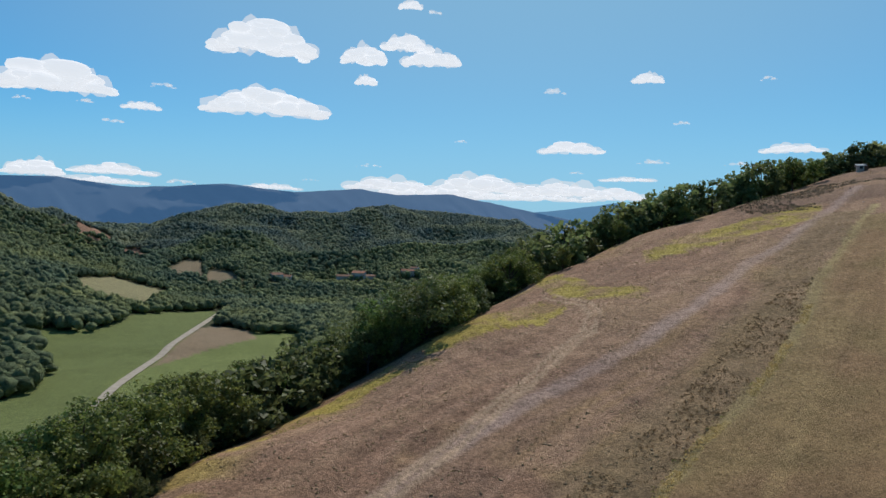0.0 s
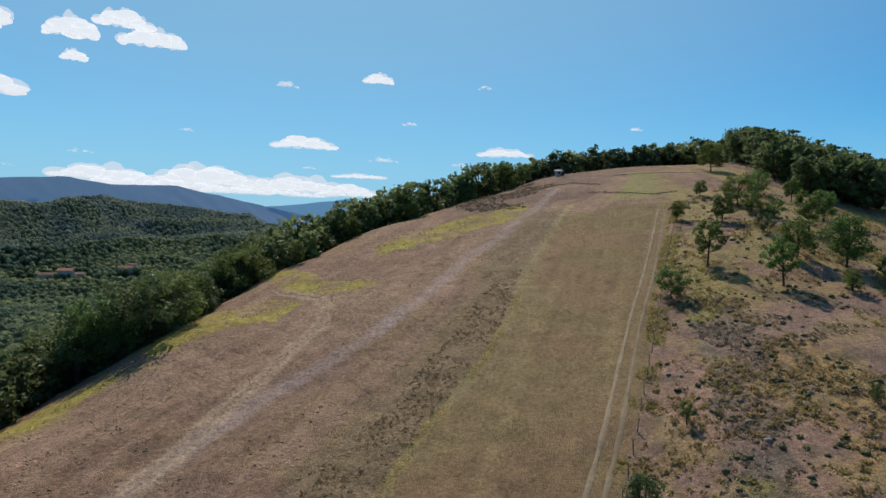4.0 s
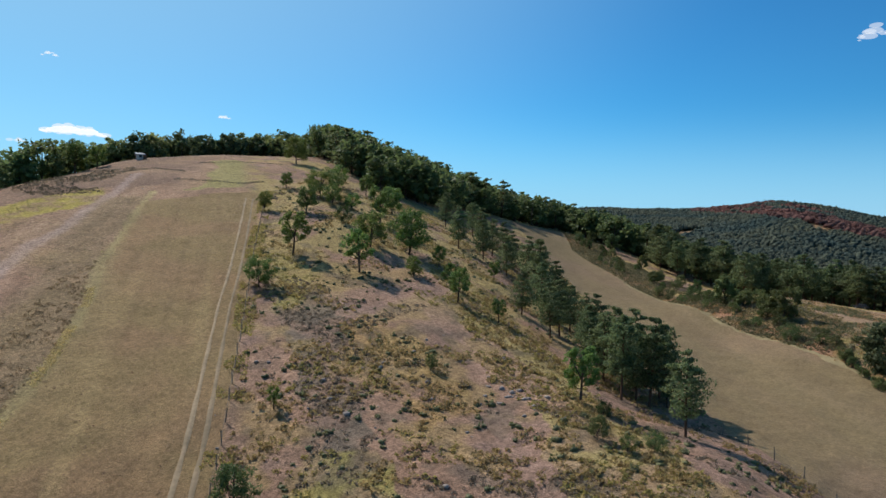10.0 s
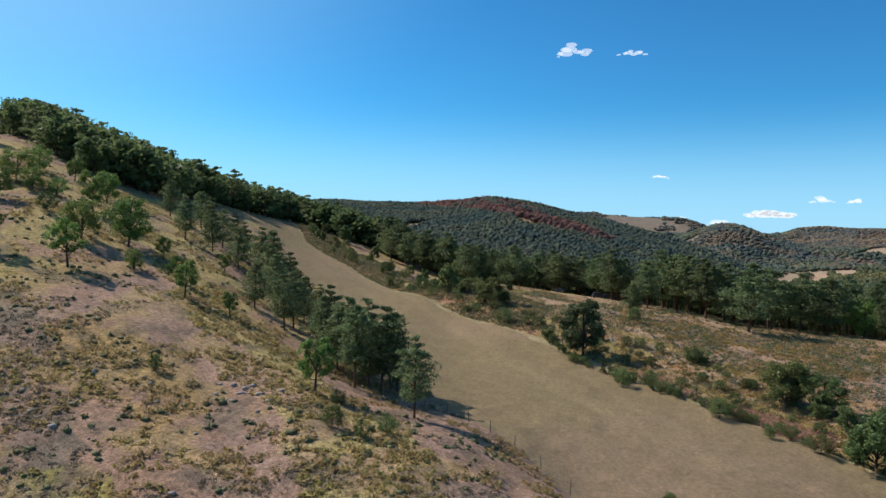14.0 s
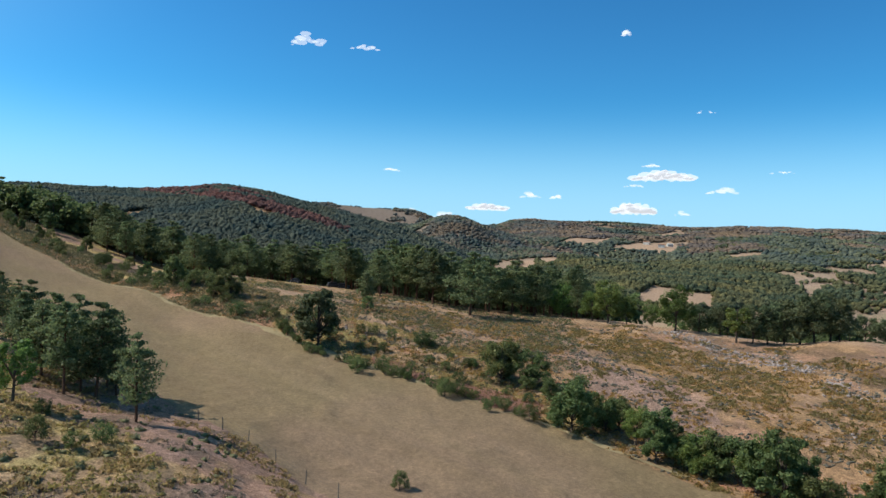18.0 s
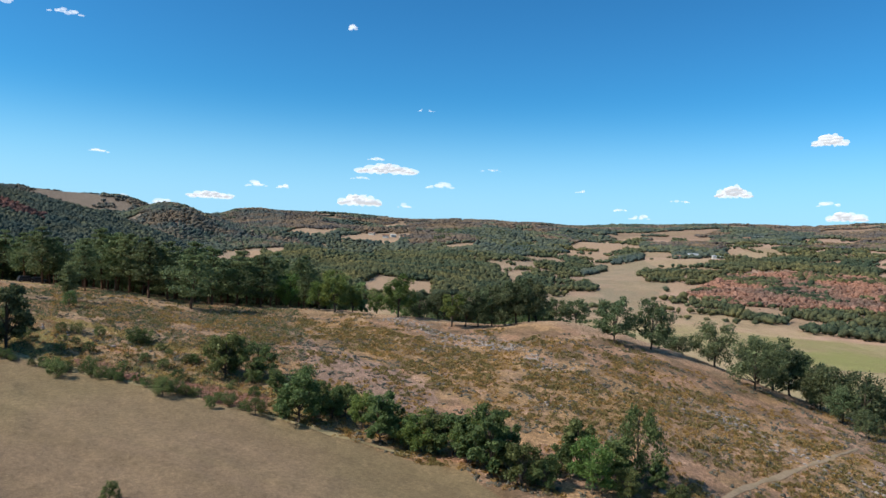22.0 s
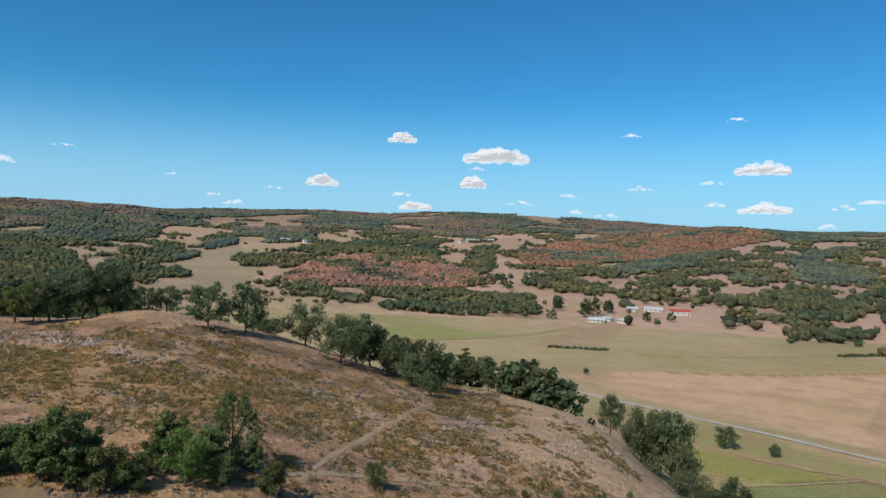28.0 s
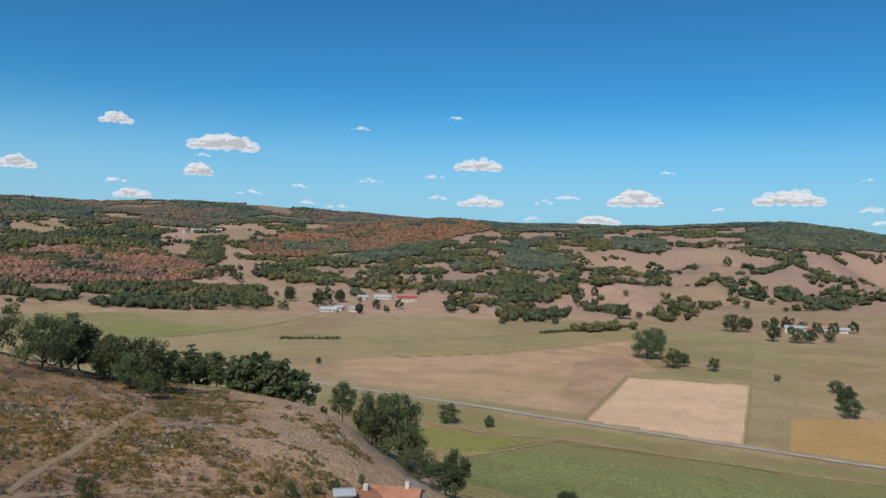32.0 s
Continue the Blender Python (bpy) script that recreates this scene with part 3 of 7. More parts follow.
PALE_HILL = (130.4, 1375, 139.0, 1579, 145.6, 2100, 137.8, 1336, 128.4, 1035)
PINK_FARM = (152, 620, 160, 800, 164, 1230, 170.5, 1373, 174, 1100, 186, 1000, 190, 780, 180, 690, 168, 660, 160, 640)
STRIPED = (185.3, 1429, 192, 1500, 192, 1133, 187.1, 1165)
PLAIN_BROWN = (168.4, 452, 173.4, 473, 183.5, 575, 190, 480, 184, 415, 180.9, 305, 172, 320, 164, 350, 158, 400)
COPSES_NEAR = [
    (127.0, 1224, 128.6, 1118, 128.6, 1034, 127.1, 1007),
    (153.8, 1076, 156.6, 1172, 158.8, 1295, 158.8, 1008, 157.1, 999, 154.1, 1024),
    (150.8, 830, 155.9, 856, 156.0, 688, 150.9, 729),
    (171.5, 968, 173.9, 1196, 176.6, 1244, 179.0, 1119, 178.6, 894, 173.1, 804),
    (134.3, 972, 137.9, 949, 143.2, 946, 148.8, 962, 152.3, 912, 155.7, 792, 155.7, 698, 150.6, 694, 144.1, 726, 139.1, 870, 134.7, 916),
]
COPSES_RIGHT = [
    (179.0, 1243, 180.8, 1485, 183.3, 1448, 185.5, 1307, 187.2, 1071, 186.5, 1001, 184.7, 1107, 183.1, 1129, 180.9, 1067, 179.7, 960),
    (173.8, 695, 175.8, 757, 178.6, 761, 178.7, 680, 174.0, 642),
    (180.3, 881, 182.6, 928, 182.8, 824, 180.3, 794),
    (185.6, 906, 188.2, 985, 188.4, 811, 185.8, 757),
    (122.6, 1080, 126.6, 1241, 128.4, 1111, 128.0, 1011, 123.5, 988),
]
WOODS_MIDDLE = [
    (131.9, 1312, 134.9, 1398, 137.4, 1476, 140.3, 1586, 147.0, 2001, 147.1, 1436, 144.0, 1455, 140.4, 1460, 137.8, 1326, 135.1, 1162, 132.0, 1162),
    (145.9, 1679, 147.7, 1757, 148.0, 1212, 146.0, 1250),
    (150.3, 1592, 152.3, 1651, 152.3, 1247, 151.0, 1090, 149.2, 1173),
    (94, 900, 96.4, 1055, 100.9, 1427, 105.8, 1516, 111.7, 1645, 117.1, 1536, 121.2, 1222, 122.1, 1009, 118.1, 815, 113.6, 690, 104.2, 690, 96, 700),
]
COPSES_PLAIN = [
    (175.8, 1659, 176.9, 1857, 180.8, 2125, 182.3, 1948, 182.1, 1588, 179.1, 1439, 178.3, 1617),
    (178.7, 1339, 182.9, 1575, 185.0, 1354, 185.5, 1002, 186.7, 1000, 186.5, 929, 185.1, 972, 184.2, 1054, 182.2, 994, 179.6, 1034, 178.7, 1166),
    (171.5, 961, 173.9, 1142, 178.3, 1090, 178.8, 968, 178.0, 842, 173.6, 771, 171.8, 832),
    (187.0, 1584, 189.0, 1594, 189.0, 1268, 187.2, 1467),
    (191.6, 1261, 193.8, 1420, 193.8, 1177, 192.0, 1172),
    (194.2, 1629, 195.9, 1600, 196.1, 1413, 194.5, 1354),
    (194.9, 1134, 197.3, 1154, 203, 1143, 203, 1103, 195.3, 1034, 194.3, 1090),
    (188.3, 885, 190.6, 987, 191.7, 1002, 191.7, 963, 188.7, 855),
    (185.5, 802, 185.7, 869, 187.5, 918, 188.5, 876, 188.0, 759, 186.4, 731),
]
COPSES_PLAIN += [
    (181.0, 844, 182.2, 915, 183.1, 878, 182.9, 770),
    (173.8, 645, 178.4, 714, 178.7, 654, 174.1, 606),
    (177.2, 571, 181.0, 620, 184.4, 672, 184.4, 649, 181.0, 596, 177.3, 554),
    (156.9, 1167, 159.5, 1326, 163.1, 1244, 165.8, 1349, 167.6, 1415, 167.6, 1293, 163.1, 1147, 162.7, 1053, 160.5, 980, 156.9, 965),
    (135.2, 955, 137.9, 965, 140.8, 932, 141.5, 764, 138.6, 855, 135.3, 891),
    (138.2, 1497, 141.0, 1687, 145.2, 1815, 147.2, 1697, 147.2, 1252, 144.5, 1380, 140.3, 1360, 138.6, 1299),
    (135.2, 1295, 138.6, 1383, 137.9, 1155, 135.2, 1136),
    (169.8, 1683, 173.4, 1791, 174.3, 1490, 173.9, 1243, 170.3, 1299, 167.6, 1278, 167.6, 1455),
    (149.8, 1451, 151.7, 1564, 152.1, 1282, 150.9, 1063, 150.3, 1089),
    (151.4, 938, 155.6, 925, 155.7, 690, 151.0, 685),
    (122.3, 1091, 123.0, 1155, 125.1, 1345, 127.1, 1334, 128.6, 1093, 128.6, 1016, 127.1, 983, 125.5, 1002, 124.3, 1038, 122.6, 1052),
    (119.1, 1238, 120.4, 1310, 120.4, 1159, 122.2, 1034, 121.8, 922, 119.6, 1058),
    (123.8, 1363, 125.8, 1519, 129.5, 1571, 129.3, 1487, 126.9, 1368, 125.1, 1357),
]
BIG_FIELD = (126.9, 1357, 129.3, 1487, 132.0, 1552, 134.5, 1300, 132.1, 835, 129.8, 862, 128.7, 877, 126.7, 886, 126.6, 978, 128.7, 1033, 128.6, 1122)
STRIP_FIELDS = (120.4, 1310, 123.8, 1420, 123.8, 1306, 121.7, 1099, 120.7, 1132)
FIELD_PATCH = (110.3, 831, 111.4, 940, 112.6, 930, 114.4, 900, 116.0, 930, 115.7, 760, 113.8, 740, 110.5, 740)
FARM_PLOT = (154.9, 505, 157.7, 579, 161.6, 708, 163.4, 712, 161.7, 591, 159.5, 506)
OLIVE_BAND = (163.0, 494, 169.5, 513, 176.9, 577, 184.3, 686, 184.7, 582, 179.2, 506, 173.0, 455, 165.8, 432)
ROUGH_GREEN = (184.7, 582, 192.3, 617, 193.2, 510, 192.8, 436, 186.9, 417, 185.2, 467)
DARK_BELT = (180.1, 447, 183.5, 484, 185.2, 456, 183.1, 382, 181.5, 324, 178.9, 336)
GREEN_TONGUE = (143.4, 594, 146.2, 616, 153.5, 560, 149.8, 524, 145.7, 512, 142.9, 523)
FAR_TAN = (184.9, 1579, 189.8, 1260, 191.8, 1145, 189.1, 1092, 185.8, 1082)
OPEN_MIDDLE = [
    (108.1, 1795, 109.9, 1959, 112.5, 2037, 113.6, 1839, 112.5, 1735, 109.9, 1783),
    (115.9, 1644, 117.2, 1694, 118.8, 1734, 119.0, 1681, 117.6, 1616),
    (104.1, 1833, 105.4, 2012, 108.1, 2012, 107.2, 1821),
    (122.0, 1750, 123.9, 1963, 124.3, 1878, 122.8, 1713),
    (102.6, 1447, 103.7, 1673, 104.2, 1414, 103.3, 1367),
    (125.8, 1806, 128.9, 2178, 131.9, 2525, 131.9, 1742, 126.9, 1558),
    (111.2, 2833, 113.1, 2922, 113.8, 2398, 112.0, 2090),
    (101.0, 1376, 101.7, 1521, 102.4, 1432, 101.9, 1219),
]
WOODS_SLOPE = [
    (192.1, 2219, 194.4, 2419, 204, 2450, 204, 1889, 194.5, 1724, 192.7, 1789, 191.9, 1956),
    (134.2, 1785, 138.0, 1813, 138.1, 1651, 134.3, 1573),
    (127.0, 1534, 129.4, 1467, 129.4, 1395, 127.0, 1279),
    (129.6, 1613, 132.0, 1705, 132.1, 1549, 129.8, 1465),
    (158.7, 1241, 163.5, 1460, 169.7, 1683, 174.0, 1715, 173.9, 1273, 170.2, 1209, 169.7, 1323, 163.5, 1272, 161.2, 1068, 158.8, 1050),
    (187.2, 1510, 189.2, 1551, 189.2, 1419, 187.3, 1393),
    (182.4, 2069, 186.4, 1970, 186.4, 1663, 182.6, 1647),
]
WOODS_RIDGE = [
    (174.0, 1665, 176.9, 1923, 181.6, 2200, 182.0, 1830, 179.6, 1619, 179.0, 1290, 175.2, 1250, 173.9, 1321),
    (173.4, 1986, 178.8, 2500, 184.5, 2700, 205, 2750, 205, 2420, 190.3, 2376, 184.5, 2367, 178.8, 2208, 173.9, 1886),
]
WOODS_RED = [
    (135.4, 1033, 137.9, 1249, 141.9, 1350, 146.1, 1380, 150.1, 1179, 152.3, 1041, 148.8, 978, 143.2, 960, 137.9, 949),
    (154.0, 1551, 159.4, 1998, 166.1, 2072, 170.9, 2182, 173.4, 1986, 168.3, 1635, 163.0, 1469, 157.6, 1328, 154.5, 1331),
]


def cover(x, y):
    """Plant cover of the open ground as a base colour."""
    r, az = np.hypot(x, y), (np.degrees(np.arctan2(x, y)) + 80) % 360 - 80
    c = np.zeros((*np.shape(x), 3)) + np.array(MEADOW)

    def lay(colour, amount):
        a = np.clip(amount, 0, 1)[..., None]
        c[:] = c * (1 - a) + np.array(colour) * a

    wx, wy = x + 30 * (fbm(x, y, 120, 5) - 0.5), y + 30 * (fbm(x, y, 120, 6) - 0.5)
    big = fbm(wx, wy, 260, 11)
    # the wide valley and the plateau
    right = step(90, 100, az) * (r > 240)
    lay((0.335, 0.29, 0.17), right * step(260, 320, r))
    lay(PINK, right * step(620, 700, r) * step(0.32, 0.42, big))
    lay((0.37, 0.28, 0.19), right * step(0.58, 0.62, fbm(x, y, 310, 17)) * step(600, 800, r))
    lay((0.28, 0.275, 0.13), right * step(0.52, 0.6, vnoise(r, az * 5, 55, 29)) * (1 - step(650, 760, r)) * 0.8)
    lay((0.36, 0.27, 0.18), right * step(0.6, 0.66, vnoise(r, az * 4, 80, 30)) * (1 - step(800, 900, r)) * 0.7)
    lay((0.19, 0.18, 0.08), right * step(0.58, 0.64, fbm(x, y, 240, 27)) * step(400, 500, r) * 0.45)
    lay((0.205, 0.19, 0.128), right * (1 - step(128, 136, az)) * step(600, 700, r) * 0.8)
    lay((0.13, 0.10, 0.055), right * step(2000, 2500, r) * 0.7)
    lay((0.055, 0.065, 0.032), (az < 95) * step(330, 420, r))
    lay((0.24, 0.165, 0.10), (az > 60) * (az < 104) * (r > 700) * step(0.7, 0.73, fbm(x, y, 170, 77)))
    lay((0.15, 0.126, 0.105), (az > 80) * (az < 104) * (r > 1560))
    lay((0.22, 0.14, 0.10), (az < -21) * (inside(x, y, (-28.2, 1100, -27, 1280, -24.7, 1320, -22.2, 1200, -21.8, 990, -24, 1060, -25.4, 1080, -27.3, 1095))))
    lay((0.14, 0.18, 0.062), (az < 12) * (r > 120) * (1 - step(540, 570, r)))
    for colour, poly in (((0.12, 0.155, 0.056), GREEN_LEFT), (FIELD, PLOUGH_LEFT), ((0.21, 0.205, 0.115), HAY_LEFT), ((0.2, 0.17, 0.115), BROWN_LEFT), ((0.2, 0.17, 0.115), BROWN_LEFT_2), (PINK, PINK_FARM), (HAY, PALE_HILL),
                         (HAY, TAN_BELT), ((0.36, 0.26, 0.16), STRIPED), ((0.42, 0.315, 0.2), PLAIN_BROWN), ((0.205, 0.205, 0.128), BIG_FIELD), ((0.29, 0.26, 0.18), STRIP_FIELDS), ((0.225, 0.235, 0.1), ROAD_VERGE), (STUBBLE, STUBBLE_FIELD),
                         ((0.40, 0.29, 0.12), TAN_FIELD), ((0.185, 0.205, 0.085), GREEN_FIELD), ((0.22, 0.24, 0.072), GREEN_STRIP), ((0.21, 0.215, 0.085), GREEN_SPILL)):
        lay(colour, inside(x, y, poly) * 1.0)
    for colour, poly in (((0.31, 0.2, 0.155), FARM_PLOT), ((0.27, 0.25, 0.11), OLIVE_BAND), ((0.21, 0.2, 0.09), ROUGH_GREEN), ((0.33, 0.235, 0.165), DARK_BELT), ((0.2, 0.235, 0.085), GREEN_TONGUE), ((0.38, 0.31, 0.2), FAR_TAN)):
        lay(colour, inside(wx * 0.3 + x * 0.7, wy * 0.3 + y * 0.7, poly) * 0.8)
    for poly in COPSES_NEAR + COPSES_RIGHT + COPSES_PLAIN + WOODS_MIDDLE + WOODS_SLOPE:
        lay((0.2, 0.15, 0.095), inside(x, y, poly) * 0.45)
    # mown, grazed and damp streaks of the valley fields, and the rough margins between them
    mown = 1 - 0.75 * in_any(x, y, [STUBBLE_FIELD, TAN_FIELD, GREEN_FIELD, GREEN_STRIP, GREEN_TONGUE])
    for size, seed, tone, amount in ((22, 191, (0.22, 0.185, 0.1), 0.38), (36, 192, (0.44, 0.34, 0.235), 0.45), (75, 193, (0.27, 0.255, 0.12), 0.32), (9, 194, (0.25, 0.19, 0.125), 0.35)):
        lay(tone, right * mown * step(0.5, 0.66, fbm(x * 0.7 + y * 0.25, y * 1.2 - x * 0.2, size, seed)) * (1 - 0.6 * step(900, 1500, r)) * amount)
    for line, wide, tone in (((184.0, 406, 180.9, 297), 1.1, (0.2, 0.14, 0.07)), ((184.0, 406, 192.8, 418), 1.8, (0.22, 0.17, 0.08)), ((163.0, 494, 169.5, 513, 176.9, 577, 184.3, 686), 1.8, (0.13, 0.12, 0.055)), ((165.8, 432, 173.0, 455, 179.2, 506, 184.7, 582), 1.5, (0.19, 0.16, 0.075)),
                             ((142.9, 523, 145.7, 512, 149.8, 524, 153.5, 560, 160, 640), 1.6, (0.15, 0.13, 0.06)), ((192.8, 418, 192.5, 287), 0.8, (0.2, 0.18, 0.08)), ((172.8, 236, 178.5, 258, 195.6, 257), 1.3, (0.14, 0.12, 0.06))):
        lay(tone, right * (1 - step(wide * 0.5, wide * 1.4, line_distance(x, y, line) + wide * (vnoise(x, y, 7, 195) - 0.5))) * 0.8)
    # distance haze put into the colour: fields past 600 m turn grey-mauve
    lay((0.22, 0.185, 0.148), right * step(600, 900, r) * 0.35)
    lay((0.24, 0.24, 0.13), (az > 120) * (az < 196) * (r > 300) * (1 - step(640, 720, r)) * ~inside(x, y, PLAIN_BROWN) * mown * 0.45)
    lay((0.26, 0.2, 0.165), (az > 165) * step(900, 1150, r) * (0.45 + 0.4 * step(0.42, 0.58, fbm(x * 0.7 + y * 0.25, y * 1.2 - x * 0.2, 60, 198))))
    for poly in OPEN_MIDDLE + [FIELD_PATCH]:
        lay((0.29, 0.235, 0.16), inside(x, y, poly) * 1.0)
    # the hill pasture
    hill = (r < np.interp(az, [-60, -22, 0, 10, 21, 30], [90, 130, 180, 235, 300, 460])) & (az > -60) & (az < 60)
    lay(DRY, hill * 1.0)
    edge = line_distance(x, y, WOOD_EDGE)
    down = line_distance(x, y, STONY_LINE) * np.where(az < np.interp(r, STONY_LINE[1::2], STONY_LINE[0::2]), -1, 1)
    lay((0.225, 0.14, 0.098), hill * step(0.5, 0.62, fbm(x, y, 14, 35)) * 0.45)
    lay((0.32, 0.235, 0.11), hill * step(0.52, 0.66, fbm(x, y, 17, 31)) * 0.4)
    for width, seed, tone, amount in ((0.7, 37, (0.19, 0.125, 0.085), 0.55), (1.3, 38, (0.37, 0.25, 0.18), 0.5), (2.6, 39, (0.21, 0.14, 0.1), 0.45), (5.5, 40, (0.34, 0.24, 0.16), 0.4)):
        lay(tone, hill * step(0.52, 0.72, vnoise(down, (x + y) * 0.07, width, seed)) * amount)
    for poly in YELLOW_BANDS:
        jx, jy = x + 7 * (fbm(x, y, 9, 131) - 0.5), y + 7 * (fbm(x, y, 9, 132) - 0.5)
        lay(YELLOW, hill * inside(jx, jy, poly) * (0.25 + 0.75 * step(0.42, 0.56, fbm(x, y, 5, 133))))
    lay(YELLOW, hill * (1 - step(3, 10, edge)) * step(0.48, 0.6, fbm(x, y, 8, 33)) * 0.6)
    lay((0.17, 0.12, 0.075), hill * inside(x, y, TUSSOCK_BAND) * step(0.46, 0.56, fbm(x, y, 4, 134)) * 0.6)
    top_x, top_y = x + 14 * (fbm(x, y, 16, 187) - 0.5), y + 14 * (fbm(x, y, 16, 188) - 0.5)
    lay((0.2, 0.135, 0.1), hill * inside(top_x, top_y, (21, 205, 26, 205, 31.5, 212, 33.5, 232, 36, 262, 40, 300, 24, 300)) * (0.4 + 0.5 * step(0.44, 0.58, fbm(x, y, 8, 189))))
    lay((0.27, 0.26, 0.1), hill * inside(top_x, top_y, (33.4, 196, 38.6, 196, 39.6, 255, 36, 255)) * 0.75)
    # the scrub slope
    scrub = (r < 420) & (az > 30) & (az < 100)
    scrub = scrub & ~inside(x, y, SWARD) & (az > 33)
    side = np.where(az > 60, 1.0, (line_distance(x, y, FENCE) < 200) * step(37.0, 38.4, az - 0.0 * r))
    lay(HEATH, scrub * side)
    lay((0.315, 0.207, 0.15), scrub * side * step(0.48, 0.6, fbm(x, y, 13, 41)) * 0.8)
    lay((0.235, 0.165, 0.14), scrub * side * step(0.52, 0.62, fbm(x, y, 6, 42)) * 0.6)
    jx, jy = x + 9 * (fbm(x, y, 10, 135) - 0.5), y + 9 * (fbm(x, y, 10, 136) - 0.5)
    patchy = step(0.42, 0.56, fbm(x, y, 4.5, 43))
    lay((0.16, 0.132, 0.105), scrub * side * inside(jx, jy, SPUR_HEATH) * (0.35 + 0.6 * patchy))
    for poly in SPUR_GREEN:
        lay((0.27, 0.24, 0.085), scrub * side * inside(jx, jy, poly) * (0.3 + 0.6 * patchy))
    lay((0.33, 0.225, 0.095), scrub * side * inside(jx, jy, SPUR_GOLD) * patchy * 0.75)
    lay((0.31, 0.255, 0.115), scrub * side * inside(jx, jy, SPUR_STRAW) * (0.35 + 0.6 * patchy))
    lay((0.33, 0.218, 0.165), scrub * side * inside(jx, jy, SPUR_PINK) * 0.7)
    lay((0.32, 0.26, 0.105), scrub * side * step(100, 130, r) * step(0.4, 0.54, fbm(x, y, 10, 44)) * 0.8)
    lay((0.31, 0.23, 0.105), scrub * side * step(0.56, 0.64, fbm(x, y, 7, 48)) * 0.6)
    lay((0.13, 0.105, 0.08), scrub * side * step(0.6, 0.66, fbm(x, y, 3.5, 49)) * 0.6)
    # the knoll
    knoll = step(85, 97, az + 12 * (fbm(x, y, 25, 52) - 0.5)) * (az < 170) * (r < 185 + 50 * step(160, 100, az))
    level = smooth_height(x, y)
    band = fbm(x, y, 11, 51) + 0.35 * (vnoise(level * 3.0, az * 0.5, 2.0, 56) - 0.5)
    lay((0.285, 0.182, 0.122), knoll * 1.0)
    lay((0.335, 0.232, 0.172), knoll * step(0.52, 0.64, fbm(x, y, 16, 53)) * 0.8)
    lay((0.3, 0.2, 0.1), knoll * step(0.5, 0.6, band) * 0.6)
    lay((0.14, 0.1, 0.065), knoll * step(0.54, 0.62, fbm(x, y, 6, 55)) * 0.65)
    lay((0.12, 0.088, 0.058), knoll * step(0.55, 0.62, fbm(x, y, 3.2, 152)) * 0.6)
    lay((0.29, 0.205, 0.165), knoll * (az > 148) * (r > 122) * step(0.4, 0.55, fbm(x, y, 12, 153)) * 0.8)
    kx, ky = x + 12 * (fbm(x, y, 13, 181) - 0.5), y + 12 * (fbm(x, y, 13, 182) - 0.5)
    lay((0.25, 0.178, 0.15), knoll * inside(kx, ky, KNOLL_MAUVE) * 0.75)
    lay((0.265, 0.178, 0.095), knoll * inside(kx, ky, KNOLL_GOLD) * (0.25 + 0.55 * step(0.44, 0.56, fbm(x, y, 5, 183))))
    lay((0.4, 0.285, 0.19), knoll * step(150, 158, az) * step(112, 126, r + 14 * (fbm(x, y, 12, 196) - 0.5)) * (0.55 + 0.35 * fbm(x, y, 6, 197)))
    trail = vnoise(level * 1.2 + 2.2 * fbm(x, y, 30, 157), az * 0.3, 1.0, 158)
    lay((0.37, 0.27, 0.17), knoll * step(0.8, 0.9, trail) * step(0.45, 0.6, fbm(x, y, 22, 159)) * 0.7)
    brow = np.interp(az, [90, 97, 106, 115, 123, 132, 138, 145, 151, 158, 163, 168], [215, 215, 208, 198, 192, 192, 190, 202, 209, 190, 168, 150]) + 16 * (fbm(x, y, 20, 155) - 0.5)
    lay((0.35, 0.255, 0.18), knoll * step(-24, -8, r - brow) * step(122, 126, az) * 0.75)
    lay((0.35, 0.25, 0.165), knoll * step(-18, -6, r - brow) * step(126, 122, az) * 0.7)
    behind = step(72, 80, az) * (1 - step(100, 108, az)) * (r > 105) * (r < 230)
    lay((0.29, 0.205, 0.135), behind * 0.8)
    lay((0.12, 0.105, 0.06), behind * step(0.5, 0.58, fbm(x, y, 7, 154)) * 0.7)
    bank = inside(x, y, BANK)
    lay((0.24, 0.17, 0.1), bank * 1.0)
    lay((0.34, 0.19, 0.125), bank * step(0.5, 0.58, fbm(x, y, 12, 57)) * 0.8)
    lay((0.2, 0.18, 0.07), bank * step(0.55, 0.62, fbm(x, y, 9, 59)) * 0.8)
    lay((0.36, 0.215, 0.16), inside(x, y, BRACKEN_BAND) * 0.85)
    for line in STRAW_LINES:
        lay((0.42, 0.32, 0.18), (1 - step(0.5, 1.6, line_distance(x, y, line) + 1.2 * (vnoise(x, y, 3, 184) - 0.5))) * 0.85)
    lay(STRIP, inside(x, y, SWARD) * 1.0)
    lay((0.275, 0.17, 0.105), inside(x, y, SWARD) * step(0.5, 0.7, fbm(x, y, 20, 61)) * 0.5)
    along, across = x * 0.6018 + y * 0.7986, x * 0.7986 - y * 0.6018
    lay((0.19, 0.135, 0.075), inside(x, y, SWARD) * step(0.55, 0.8, vnoise(across, along * 0.05, 1.3, 62)) * 0.45)
    lay((0.31, 0.235, 0.12), inside(x, y, SWARD) * step(0.6, 0.85, vnoise(across, along * 0.04, 2.1, 64)) * 0.5)
    # worn strips in the pasture
    wob = 1.1 * (vnoise(x, y, 6, 65) - 0.5) + 0.8 * (vnoise(x, y, 2, 66) - 0.5)
    lay((0.36, 0.285, 0.26), hill * (1 - step(0.8, 2.1, line_distance(x, y, STONY_LINE) + 0.7 * wob)) * (0.42 + 0.35 * vnoise(x, y, 9, 67)))
